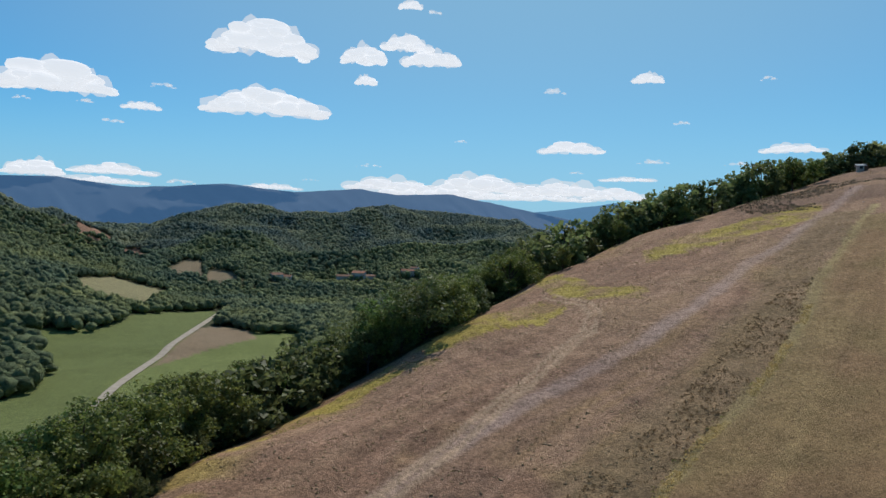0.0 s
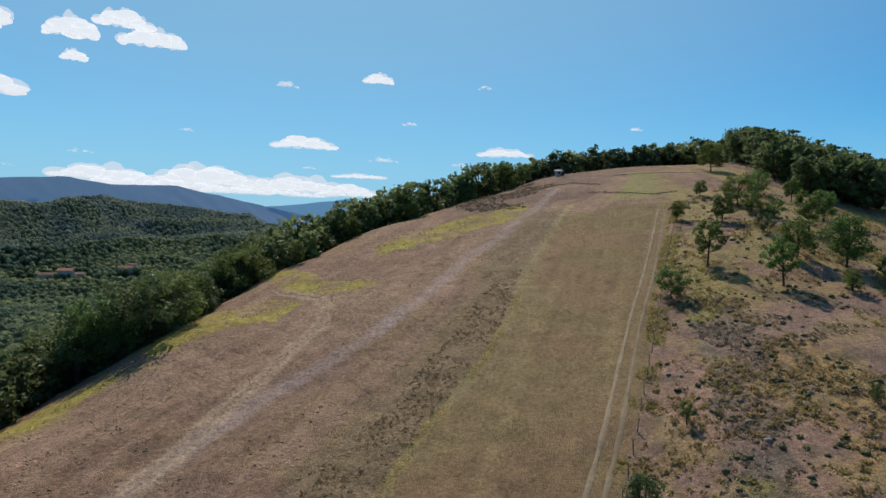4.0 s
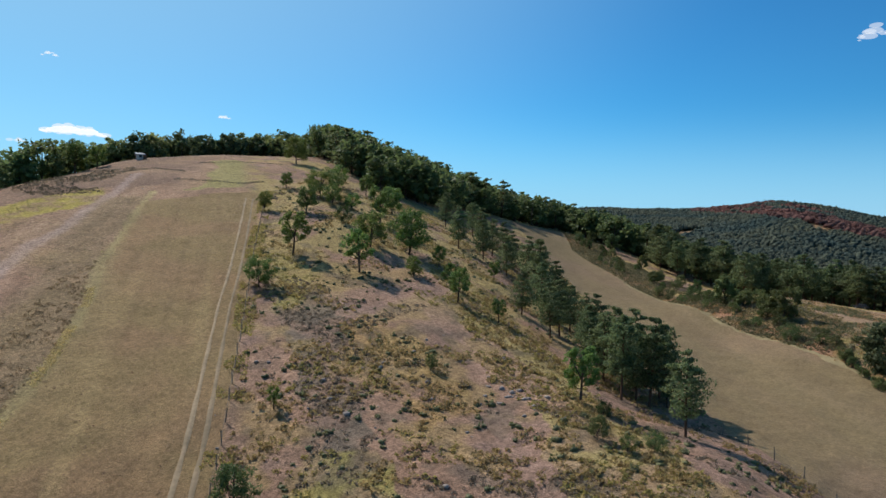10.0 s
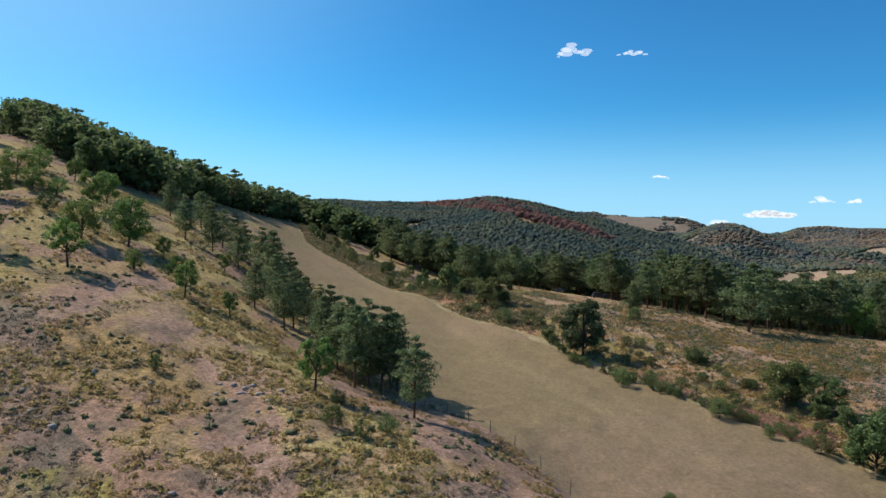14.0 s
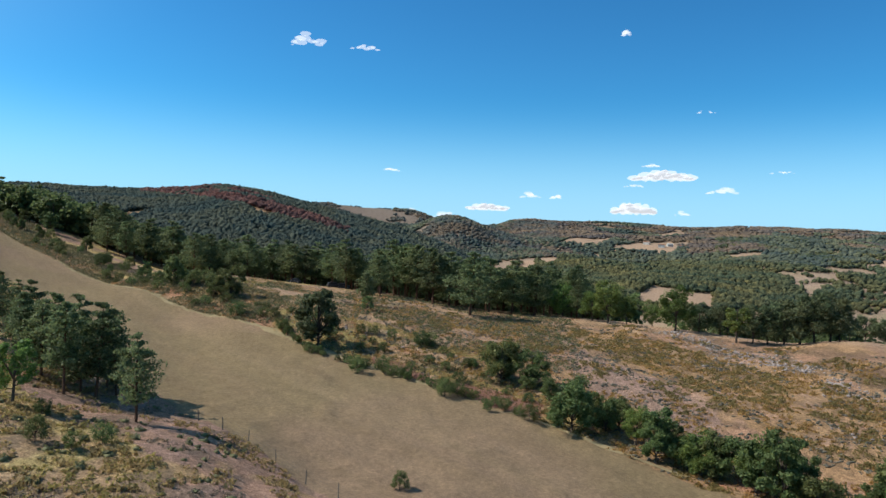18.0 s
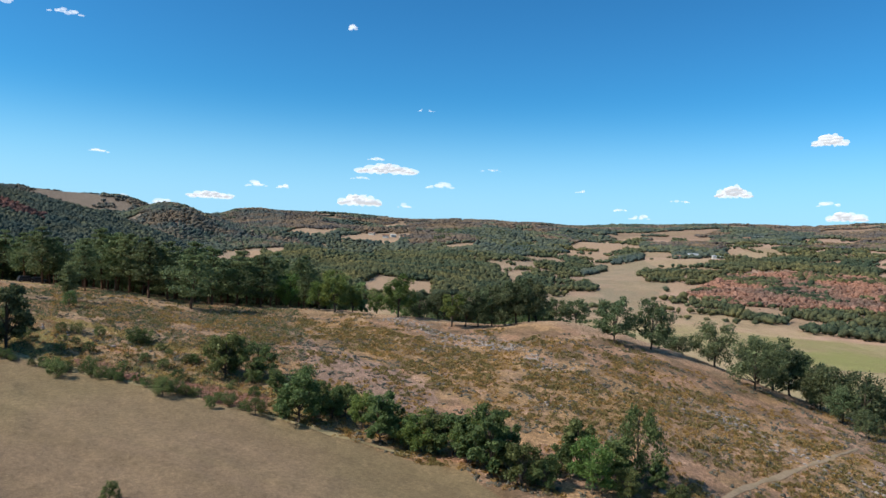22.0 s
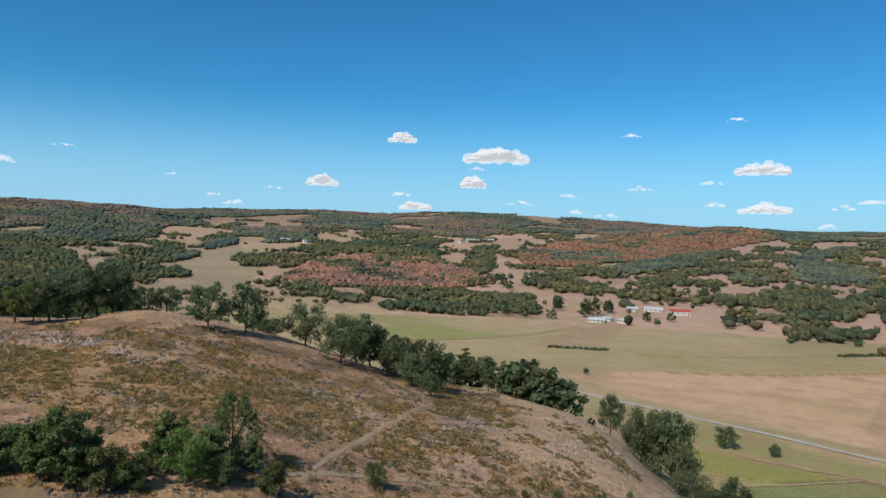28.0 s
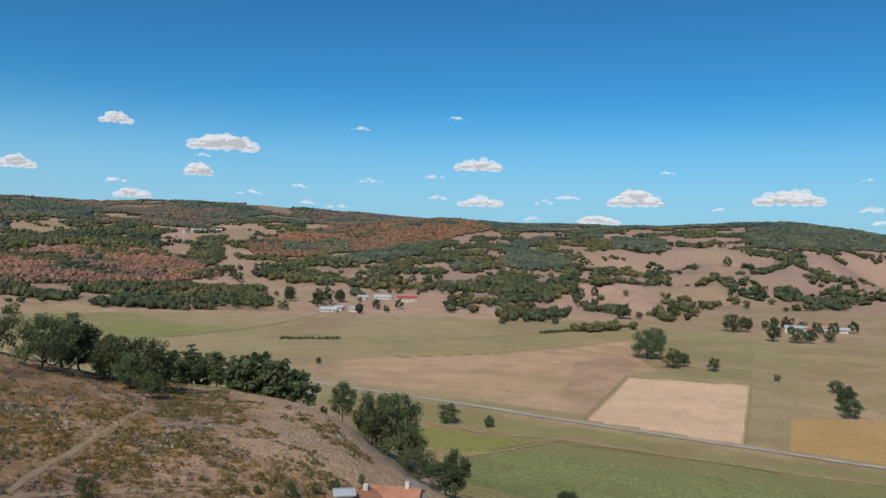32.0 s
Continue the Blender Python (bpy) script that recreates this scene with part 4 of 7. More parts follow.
    bent = line_distance(x, y, BENT_LINE)
    lay((0.40, 0.30, 0.21), hill * (1 - step(0.25, 0.8, np.abs(bent - 0.85) + 0.4 * wob)) * 0.9)
    lay((0.38, 0.33, 0.16), (1 - step(0.4, 1.2, line_distance(x, y, DITCH) + 0.7 * wob)) * 0.8)
    lay((0.2, 0.155, 0.085), hill * (1 - step(3, 8, line_distance(x, y, DITCH_SIDE) + 3 * wob)) * 0.6)
    field = inside(x, y, LONG_FIELD)
    lay((0.2, 0.158, 0.092), field * 1.0)
    lay((0.222, 0.16, 0.112), field * step(0.45, 0.65, fbm(x, y, 40, 63)) * 0.7)
    drill = line_distance(x, y, (57.6, 300, 64.7, 190, 76, 95, 85.2, 74, 100, 55))
    lay((0.185, 0.14, 0.085), field * step(0.5, 0.75, vnoise(drill, (x + y) * 0.03, 2.2, 68)) * 0.35)
    lay((0.24, 0.185, 0.115), field * step(0.55, 0.8, vnoise(drill, (x - y) * 0.03, 4.5, 69)) * 0.35)
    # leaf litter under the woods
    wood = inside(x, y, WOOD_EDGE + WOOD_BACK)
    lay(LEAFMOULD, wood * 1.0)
    rough = np.where(field, 0.55, np.where(inside(x, y, SWARD), 0.65, np.where((r > 240) & (az > 95), 0.55, 1.0)))
    c *= np.where(((r > 240) & (az > 95))[..., None], np.array((1.01, 0.92, 0.955)), 1.0)
    return np.concatenate([c * np.array((1.1, 1.0, 0.92)), rough[..., None]], -1)


def ground_sheet():
    az = np.concatenate([np.arange(-34, 120, 0.27), np.arange(120, 204, 0.14), np.arange(204, 325.9, 3.0)])
    rings = np.concatenate([np.geomspace(0.6, 48, 30)[:-1], np.geomspace(48, 330, 190)[:-1], np.geomspace(330, 4950, 220)])
    A, R = np.meshgrid(az, rings)
    x, y = at(A, R)
    z = height(x, y)
    verts = np.stack([x, y, z], -1).reshape(-1, 3)
    n, k = len(az), len(rings)
    i, j = np.meshgrid(np.arange(n), np.arange(k - 1))
    i2 = (i + 1) % n
    faces = np.stack([j * n + i, (j + 1) * n + i, (j + 1) * n + i2, j * n + i2], -1).reshape(-1, 4)[:, ::-1]
    me = mesh_from("ground", verts, faces, TURF, True)
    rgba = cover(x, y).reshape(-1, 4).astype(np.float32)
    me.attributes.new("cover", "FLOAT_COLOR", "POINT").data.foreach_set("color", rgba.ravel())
    tagged(new("ground", me), "dry hill pasture, heath and valley fields", "ground", kind="structure")
    cap = bmesh.new()
    centre = cap.verts.new((0, 0, float(height(0, 0))))
    rim = [cap.verts.new((*at(a, 0.62), float(height(*at(a, 0.62))))) for a in range(0, 360, 10)]
    for a, b in zip(rim, rim[1:] + rim[:1]):
        cap.faces.new((centre, b, a))
    me2 = bpy.data.meshes.new("hill_foot")
    cap.to_mesh(me2)
    cap.free()
    me2.materials.append(surface("bare_soil", (0.22, 0.16, 0.1)))
    tagged(new("ground_middle", me2), "dry grass under the hovering place", "ground", kind="structure")


ground_sheet()


def mountain(name, label, far, depth, mat, seed, *pairs):
    """A far range as a folded slope behind everything else."""
    az = np.arange(-45, 30.01, 0.15)
    rows = np.linspace(0, 1, 26)
    angle = np.interp(az, pairs[0::2], pairs[1::2])
    verts = []
    for s in rows:
        x, y = at(az, far - depth * (1 - s))
        fold = 0.5 - np.abs(fbm(az * 3 + 9 * s, az * 0 + s * 7, 7.0, seed, 3) - 0.5) * 4.5
        top = CAM_Z + far * np.tan(np.radians(angle)) + 8 * (fbm(az, az * 0, 1.2, seed + 4) - 0.5)
        z = top * (s ** 0.8) + (1 - s) * s * 90 * fold
        verts.append(np.stack([x, y, z], 1))
    n = len(az)
    i, j = np.meshgrid(np.arange(n - 1), np.arange(len(rows) - 1))
    faces = np.stack([j * n + i, j * n + i + 1, (j + 1) * n + i + 1, (j + 1) * n + i], -1).reshape(-1, 4)
    tagged(new(name, mesh_from(name, np.concatenate(verts), faces, mat, True)), label, "mountains", kind="structure")


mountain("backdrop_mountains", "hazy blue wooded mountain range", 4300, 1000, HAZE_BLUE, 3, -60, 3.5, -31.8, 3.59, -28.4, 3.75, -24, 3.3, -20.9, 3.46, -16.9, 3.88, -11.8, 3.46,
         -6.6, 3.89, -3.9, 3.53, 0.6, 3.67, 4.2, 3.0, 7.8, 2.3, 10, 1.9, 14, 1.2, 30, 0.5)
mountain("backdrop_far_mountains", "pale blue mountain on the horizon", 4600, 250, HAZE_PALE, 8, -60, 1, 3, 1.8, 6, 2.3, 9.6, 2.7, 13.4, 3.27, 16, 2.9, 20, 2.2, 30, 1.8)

# ---- trees ----
def tube(points, radii, sides=6):
    """A tapering limb along points."""
    verts, faces = [], []
    for i, (p, rad) in enumerate(zip(points, radii)):
        p = Vector(p)
        d = (Vector(points[min(i + 1, len(points) - 1)]) - Vector(points[max(i - 1, 0)])).normalized()
        s = d.orthogonal().normalized()
        q = d.cross(s)
        for k in range(sides):
            a = 2 * math.pi * k / sides
            verts.append(p + (s * math.cos(a) + q * math.sin(a)) * rad)
    for i in range(len(points) - 1):
        for k in range(sides):
            a, b = i * sides + k, i * sides + (k + 1) % sides
            faces.append((a, b, b + sides, a + sides))
    return verts, faces


def join_tubes(tubes):
    verts, faces = [], []
    for v, f in tubes:
        o = len(verts)
        verts += v
        faces += [tuple(i + o for i in q) for q in f]
    return verts, faces


def sprays(centres, spread, count, size, rng, flat=1.0, outward=None):
    """Leaf sprays: small folded quads scattered round clump centres."""
    c = np.repeat(np.asarray(centres), count, axis=0)
    s = np.repeat(np.asarray(spread), count)[:, None]
    off = rng.normal(size=c.shape)
    off /= np.linalg.norm(off, axis=1, keepdims=True) + 1e-6
    off *= rng.uniform(0.35, 1.0, (len(c), 1)) ** 0.6
    off[:, 2] *= flat
    p = c + off * s
    nrm = off + 0.7 * rng.normal(size=c.shape) + np.array((0, 0, 0.5))
    nrm /= np.linalg.norm(nrm, axis=1, keepdims=True) + 1e-6
    t = np.cross(nrm, rng.normal(size=c.shape))
    t /= np.linalg.norm(t, axis=1, keepdims=True) + 1e-6
    b = np.cross(nrm, t)
    w = size * rng.uniform(0.6, 1.3, (len(c), 1))
    h = w * rng.uniform(0.5, 0.9, (len(c), 1))
    sag = nrm * w * 0.25
    verts = np.stack([p - t * w - sag, p - b * h, p + t * w - sag, p + b * h], 1).reshape(-1, 3)
    faces = np.arange(len(verts)).reshape(-1, 4)
    return verts, faces


def broadleaf_meshes(seed, tall=10.0, wide=4.2, bare=0.22, clumps=64, per=17, leaf=0.46, mat=None, trunk_mat=None):
    """Trunk and crown meshes of a spreading tree, one metre measures."""
    rng = np.random.default_rng(seed)
    base = tall * bare
    crown_mid, crown_half = (tall + base) / 2, (tall - base) / 2
    lean = rng.uniform(-0.3, 0.3, 2)
    axis = [(0, 0, -0.6), (0, 0, 0.3), (lean[0] * 0.5, lean[1] * 0.5, base), (lean[0], lean[1], tall * 0.6), (lean[0] * 1.5, lean[1] * 1.5, tall * 0.85)]
    tubes = [tube(axis, [tall * 0.032, tall * 0.024, tall * 0.019, tall * 0.011, tall * 0.004], 7)]
    centres, spread = [], []
    masses = []
    for k in range(13):
        zc = -0.8 + 1.65 * (k + 0.5) / 13
        ang = k * 2.39996 + rng.uniform(-0.5, 0.5)
        rim = math.sqrt(max(0.06, 1 - (zc * 0.95) ** 2)) * (1.08 - 0.2 * zc) * rng.uniform(0.45, 0.82)
        masses.append((math.cos(ang) * rim * wide + lean[0], math.sin(ang) * rim * wide + lean[1], crown_mid + zc * crown_half * 0.86, wide * rng.uniform(0.26, 0.46)))
    for k in range(clumps):
        mx, my, mz, size = masses[k % 13]
        d = rng.normal(size=3)
        d *= size * rng.uniform(0.5, 1.0) / (np.linalg.norm(d) + 1e-6)
        centres.append((mx + d[0], my + d[1], mz + d[2] * 0.8))
        spread.append(wide * rng.uniform(0.15, 0.29))
        if k % 9 == 0:
            c = Vector(centres[-1])
            start = Vector((lean[0] * 0.6, lean[1] * 0.6, base + (c.z - base) * rng.uniform(0.2, 0.5)))
            mid = start.lerp(c, 0.5) + Vector((0, 0, -0.25))
            tubes.append(tube([start, mid, c], [tall * 0.011, tall * 0.007, tall * 0.002], 4))
    v, f = join_tubes(tubes)
    trunk = mesh_from("trunk", v, f, trunk_mat or BARK, True)
    lv, lf = sprays(centres, spread, per, leaf, rng, 0.75)
    # shaded inner foliage closes the crown
    iv, jf = sprays([m[:3] for m in masses], [m[3] * 0.85 for m in masses], max(9, per // 2), leaf * 2.1, rng, 0.8)
    return trunk, mesh_from("crown", np.concatenate([lv, iv]), np.concatenate([lf, jf + len(lv)]), mat or OAK_LEAF)


def pine_meshes(seed, tall=10.0, wide=2.6, bare=0.3, tiers=10, leaf=0.17, per=28):
    """A Scots pine: a straight stem with tiers of flat needle pads."""
    rng = np.random.default_rng(seed)
    lean = rng.uniform(-0.25, 0.25, 2)
    tubes = [tube([(0, 0, -0.6), (0, 0, 0.3), (lean[0], lean[1], tall * 0.5), (lean[0] * 1.6, lean[1] * 1.6, tall * 0.97)],
                  [tall * 0.022, tall * 0.018, tall * 0.013, tall * 0.003], 7)]
    centres, spread = [], []
    for k in range(tiers):
        u = k / (tiers - 1)
        z = rng.uniform(-0.03, 0.03) * tall + tall * (bare + (0.97 - bare) * u)
        reach = wide * (1.0 - 0.78 * u ** 1.5) * rng.uniform(0.7, 1.1) * (0.65 + 0.35 * min(1, u * 4))
        arms = 5 if u < 0.8 else 3
        for a in range(arms):
            ang = 6.283 * a / arms + k * 1.1 + rng.uniform(-0.35, 0.35)
            length = reach * rng.uniform(0.6, 1.1)
            stem = Vector((lean[0] * u * 1.5, lean[1] * u * 1.5, z))
            tip = stem + Vector((math.cos(ang) * length, math.sin(ang) * length, length * rng.uniform(-0.1, 0.5)))
            tubes.append(tube([stem, stem.lerp(tip, 0.6) - Vector((0, 0, 0.1)), tip], [tall * 0.006, tall * 0.004, 0.01], 3))
            for s in (0.5, 0.85, 1.1):
                centres.append(tuple(stem.lerp(tip, s) + Vector((rng.uniform(-.3, .3), rng.uniform(-.3, .3), 0.12))))
                spread.append(max(0.42, reach * rng.uniform(0.28, 0.5)))
    centres.append((lean[0] * 1.6, lean[1] * 1.6, tall * 0.97))
    spread.append(0.5)
    v, f = join_tubes(tubes)
    trunk = mesh_from("trunk", v, f, PINE_BARK, True)
    lv, lf = sprays(centres, spread, per, leaf, rng, 0.6)
    return trunk, mesh_from("crown", lv, lf, PINE_NEEDLE)


OAKS = [broadleaf_meshes(s, 10, w, b, 130, 50, 0.155) for s, w, b in ((1, 4.3, 0.08), (2, 3.7, 0.12), (3, 4.8, 0.06))]
DARKS = [broadleaf_meshes(s, 10, w, b, 130, 46, 0.165, DARK_LEAF) for s, w, b in ((4, 4.6, 0.05), (5, 4.0, 0.1), (6, 5.2, 0.04), (7, 4.4, 0.14))]
FAR_DARKS = [broadleaf_meshes(s, 10, w, b, 50, 13, 0.42, DARK_LEAF) for s, w, b in ((44, 4.5, 0.04), (45, 3.8, 0.06), (46, 5.0, 0.02))]
LIGHTS = [broadleaf_meshes(s, 10, 3.1, 0.2, 64, 48, 0.16, LIGHT_LEAF) for s in (11, 12)]
BUSHES = [broadleaf_meshes(s, 10, w, 0.02, 130, 36, 0.18, BUSH_LEAF) for s, w in ((21, 5.2), (22, 4.4), (23, 6.0))]
THICKETS = [broadleaf_meshes(s, 10, w, 0.03, 150, 42, 0.19, BUSH_LEAF) for s, w in ((24, 3.5), (25, 3.0), (26, 4.0))]
CONES = [broadleaf_meshes(27, 10, 3.0, 0.02, 190, 46, 0.18, DARK_LEAF)]
PINES = [pine_meshes(s, 10, w, b) for s, w, b in ((31, 3.5, 0.2), (32, 3.0, 0.3), (33, 3.8, 0.16), (34, 3.2, 0.24))]
FAR_OAKS = [broadleaf_meshes(s, 10, w, b, 60, 13, 0.36, CREST_LEAF) for s, w, b in ((41, 4.3, 0.02), (42, 3.8, 0.04), (43, 4.7, 0.02))]
FAR_PINES = [pine_meshes(s, 10, w, b, 7, 0.3, 9) for s, w, b in ((51, 3.3, 0.12), (52, 2.9, 0.18), (53, 3.5, 0.1))]
STOCK = {"oak": OAKS, "dark": DARKS, "far_dark": FAR_DARKS, "light": LIGHTS, "bush": BUSHES, "thicket": THICKETS, "cone": CONES, "pine": PINES, "far_oak": FAR_OAKS, "far_pine": FAR_PINES}
CALLED = {"oak": ("oak_tree", "tree"), "dark": ("oak_tree", "tree"), "far_dark": ("oak_tree", "tree"), "light": ("young_tree", "tree"), "bush": ("bush", "bush"), "thicket": ("thicket_tree", "tree"), "cone": ("conical_tree", "tree"), "pine": ("pine_tree", "tree"),
          "far_oak": ("oak_tree", "tree"), "far_pine": ("pine_tree", "tree")}
TREE_RNG = np.random.default_rng(77)


def plant(kind, az, r, tall, label, group="", fat=1.0, which=None):
    """One tree or bush rooted in the ground at a bearing and distance."""
    stock = STOCK[kind]
    trunk, crown = stock[int(TREE_RNG.integers(len(stock))) if which is None else which]
    x, y, z = spot(az, r)
    s = tall / 10.0
    name, category = CALLED[kind]
    ob = thing(name, label, category, group)
    ob.matrix_basis = pose(x, y, z, 0, 0, float(TREE_RNG.uniform(0, 360))) @ Matrix.Diagonal((s * fat, s * fat, s, 1))
    part("trunk", trunk, None, ob)
    part("crown", crown, None, ob)
    return ob


def wood(kinds, poly, gap, low, high, label, group, seed, fat=1.15, limit=320):
    """A stand of single trees in a polygon of bearings and distances."""
    rng = np.random.default_rng(seed)
    px, py = at(np.array(poly[0::2], float), np.array(poly[1::2], float))
    gx, gy = np.meshgrid(np.arange(px.min(), px.max(), gap), np.arange(py.min(), py.max(), gap))
    x, y = (g.ravel() + rng.uniform(-0.42, 0.42, g.size) * gap for g in (gx, gy))
    ok = inside(x, y, poly)
    x, y = x[ok], y[ok]
    for k in rng.permutation(len(x))[:limit]:
        az, r = math.degrees(math.atan2(x[k], y[k])), math.hypot(x[k], y[k])
        plant(kinds[int(rng.integers(len(kinds)))], az, r, rng.uniform(low, high), label, group, fat)


def far_wood(name, label, mask, az0, az1, r0, r1, gap, grow, mat, tall, seed, fine=False):
    """A wood too far to tell its trees apart: lumpy crowns joined in one mesh."""
    rng = np.random.default_rng(seed)
    pts = []
    r = r0
    while r < r1:
        g = gap + grow * r
        n = int(r * math.radians(az1 - az0) / g)
        a = az0 + (np.arange(n) + rng.uniform(-0.45, 0.45, n)) * (az1 - az0) / max(n, 1)
        rr = r + rng.normal(size=n) * g * 0.8
        pts.append(np.stack([a, rr, np.full(n, g)], 1))
        r += g
    pts = np.concatenate(pts)
    x, y = at(pts[:, 0], pts[:, 1])
    keep = mask(x, y) & (rng.uniform(size=len(x)) < 0.9)
    x, y, g = x[keep], y[keep], pts[keep, 2]
    bm = bmesh.new()
    bmesh.ops.create_icosphere(bm, subdivisions=2 if fine else 1, radius=1)
    bm.verts.ensure_lookup_table()
    v0 = np.array([v.co[:] for v in bm.verts])
    f0 = np.array([[v.index for v in f.verts] for f in bm.faces])
    bm.free()
    n = len(x)
    h = rng.uniform(*tall, n) * (0.7 + 0.6 * fbm(x, y, 70, seed))
    w = g * np.exp(rng.normal(size=n) * 0.25) * 0.66
    jit = rng.uniform(0.78, 1.22, (n, len(v0), 1))
    v = v0[None] * jit
    rot = rng.uniform(0, 6.283, n)
    cx = v[..., 0] * np.cos(rot)[:, None] - v[..., 1] * np.sin(rot)[:, None]
    cy = v[..., 0] * np.sin(rot)[:, None] + v[..., 1] * np.cos(rot)[:, None]
    z = height(x, y)
    V = np.stack([x[:, None] + cx * w[:, None], y[:, None] + cy * w[:, None], z[:, None] + h[:, None] * (0.5 + 0.5 * v[..., 2])], -1).reshape(-1, 3)
    F = (f0[None] + (np.arange(n) * len(v0))[:, None, None]).reshape(-1, 3)
    ob = new(name, mesh_from(name, V, F, mat, True))
    return tagged(ob, label, "woodland", kind="stuff")


def leafy_wood(name, label, mask, az0, az1, r0, r1, gap, mat, tall, seed, quads=46, leaf=1.0, fill=1.0, core=1):
    """A wood in the middle distance: crowns of leaf sprays joined in one mesh."""
    rng = np.random.default_rng(seed)
    pts = []
    r = r0
    while r < r1:
        n = int(r * math.radians(az1 - az0) / gap)
        a = az0 + (np.arange(n) + rng.uniform(-0.9, 0.9, n)) * (az1 - az0) / max(n, 1)
        pts.append(np.stack([a, r + rng.uniform(-1.2, 1.2, n) * gap], 1))
        r += gap
    pts = np.concatenate(pts)
    x, y = at(pts[:, 0], pts[:, 1])
    keep = mask(x, y) & (rng.uniform(size=len(x)) < fill)
    x, y = x[keep], y[keep]
    z, h = height(x, y), rng.uniform(*tall, len(x))
    n = len(x)
    h = h * np.exp(rng.normal(size=n) * 0.1) * (0.76 + 0.48 * fbm(x, y, 55, seed))
    w = np.minimum(gap * (0.84 if core > 1 else 0.82), h * 0.65) * np.exp(rng.normal(size=n) * 0.24)
    lobes = rng.normal(size=(n, 6, 3))
    lobes /= np.linalg.norm(lobes, axis=2, keepdims=True)
    c = np.stack([x, y, z + h * 0.56], -1)[:, None] + lobes * np.stack([w, w, h * 0.34], -1)[:, None] * 0.72
    v, f = sprays(c.reshape(-1, 3), np.repeat(w * 0.5, 6), max(1, quads // 6), leaf, rng, 0.85)
    f = np.concatenate([f[:, :3], f[:, (0, 2, 3)]])
    bm = bmesh.new()
    bmesh.ops.create_icosphere(bm, subdivisions=2 if core > 1 else 1, radius=1)
    v0 = np.array([q.co[:] for q in bm.verts])
    f0 = np.array([[q.index for q in face.verts] for face in bm.faces])
    bm.free()
    u = v0[None] * rng.uniform(0.66, 1.25, (n, len(v0), 1))
    body = np.stack([x[:, None] + u[..., 0] * w[:, None] * 0.86, y[:, None] + u[..., 1] * w[:, None] * 0.86, z[:, None] + h[:, None] * (0.48 + 0.4 * u[..., 2])], -1)
    f = np.concatenate([f, (f0[None] + (np.arange(n) * len(v0))[:, None, None]).reshape(-1, 3) + len(v)])
    return tagged(new(name, mesh_from(name, np.concatenate([v, body.reshape(-1, 3)]), f, mat)), label, "woodland", kind="stuff")


def joined_stand(name, kinds, poly, gap, low, high, label, seed, fat=1.15):
    """Trees of a stand past the counted ones, with stems and crowns joined in one mesh."""
    rng = np.random.default_rng(seed)
    px, py = at(np.array(poly[0::2], float), np.array(poly[1::2], float))
    gx, gy = np.meshgrid(np.arange(px.min(), px.max(), gap), np.arange(py.min(), py.max(), gap))
    x, y = (g.ravel() + rng.uniform(-0.45, 0.45, g.size) * gap for g in (gx, gy))
    ok = inside(x, y, poly)
    x, y = x[ok], y[ok]
    z = height(x, y)
    stores = {}
    for k in range(len(x)):
        stock = STOCK[kinds[int(rng.integers(len(kinds)))]]
        s, a = rng.uniform(low, high) / 10, rng.uniform(0, 6.283)
        for me in stock[int(rng.integers(len(stock)))]:
            n = len(me.vertices)
            co = np.empty(n * 3, np.float32)
            me.vertices.foreach_get("co", co)
            ix = np.empty(len(me.loops), np.int32)
            me.loops.foreach_get("vertex_index", ix)
            co = co.reshape(-1, 3) * (s * fat, s * fat, s)
            v = np.stack([co[:, 0] * math.cos(a) - co[:, 1] * math.sin(a) + x[k], co[:, 0] * math.sin(a) + co[:, 1] * math.cos(a) + y[k], co[:, 2] + z[k]], 1)
            store = stores.setdefault(me.materials[0].name, [[], [], 0, me.materials[0]])
            store[0].append(v)
            store[1].append(ix.reshape(-1, 4) + store[2])
            store[2] += n
    holder = tagged(new(name), label, "woodland", kind="stuff")
    for v, f, _, mat in stores.values():
        part("stems" if "bark" in mat.name else "crowns", mesh_from(name, np.concatenate(v), np.concatenate(f), mat), None, holder)
    return holder


def bearing_of(x, y):
    return (np.degrees(np.arctan2(x, y)) + 80) % 360 - 80


# ---- woods ----
wood(["oak", "oak", "bush"], (-34, 62, -22.5, 79, -15.4, 111, -13.6, 113, -11.2, 134, -8.6, 133, -6.8, 126, -3.6, 124, -0.8, 124, 3.1, 156, 7.1, 176, 7.4, 188, 3.1, 180, -0.8, 148, -3.6, 148, -6.8, 150, -8.6, 157, -11.2, 158, -13.6, 137, -15.4, 135, -22.5, 103, -34, 82), 5.4, 8.5, 12.5,
     "leafy green oak in the wood along the pasture", "oaks of the pasture wood", 5)
wood(["bush"], (-34, 60, -22.5, 77, -15.4, 109, -13.6, 111, -11.2, 132, -8.6, 131, -6.8, 124, -3.6, 122, -0.8, 122, 3.1, 154, 3.1, 160, -0.8, 128, -3.6, 128, -6.8, 130, -8.6, 137, -11.2, 138, -13.6, 117, -15.4, 115, -22.5, 83, -34, 66), 5.2, 2.5, 6.0,
     "dense green bush at the foot of the pasture wood", "bushes of the pasture wood", 55, 0.8, 60)
joined_stand("pasture_wood_slope", ["far_oak"], (-34, 81, -20, 97, -13, 111, -6, 133, 1, 158, 7.4, 188, 7, 215, 0, 185, -10, 160, -20, 135, -34, 125), 6.4, 9, 12.5,
             "green oaks deep in the pasture wood", 14)
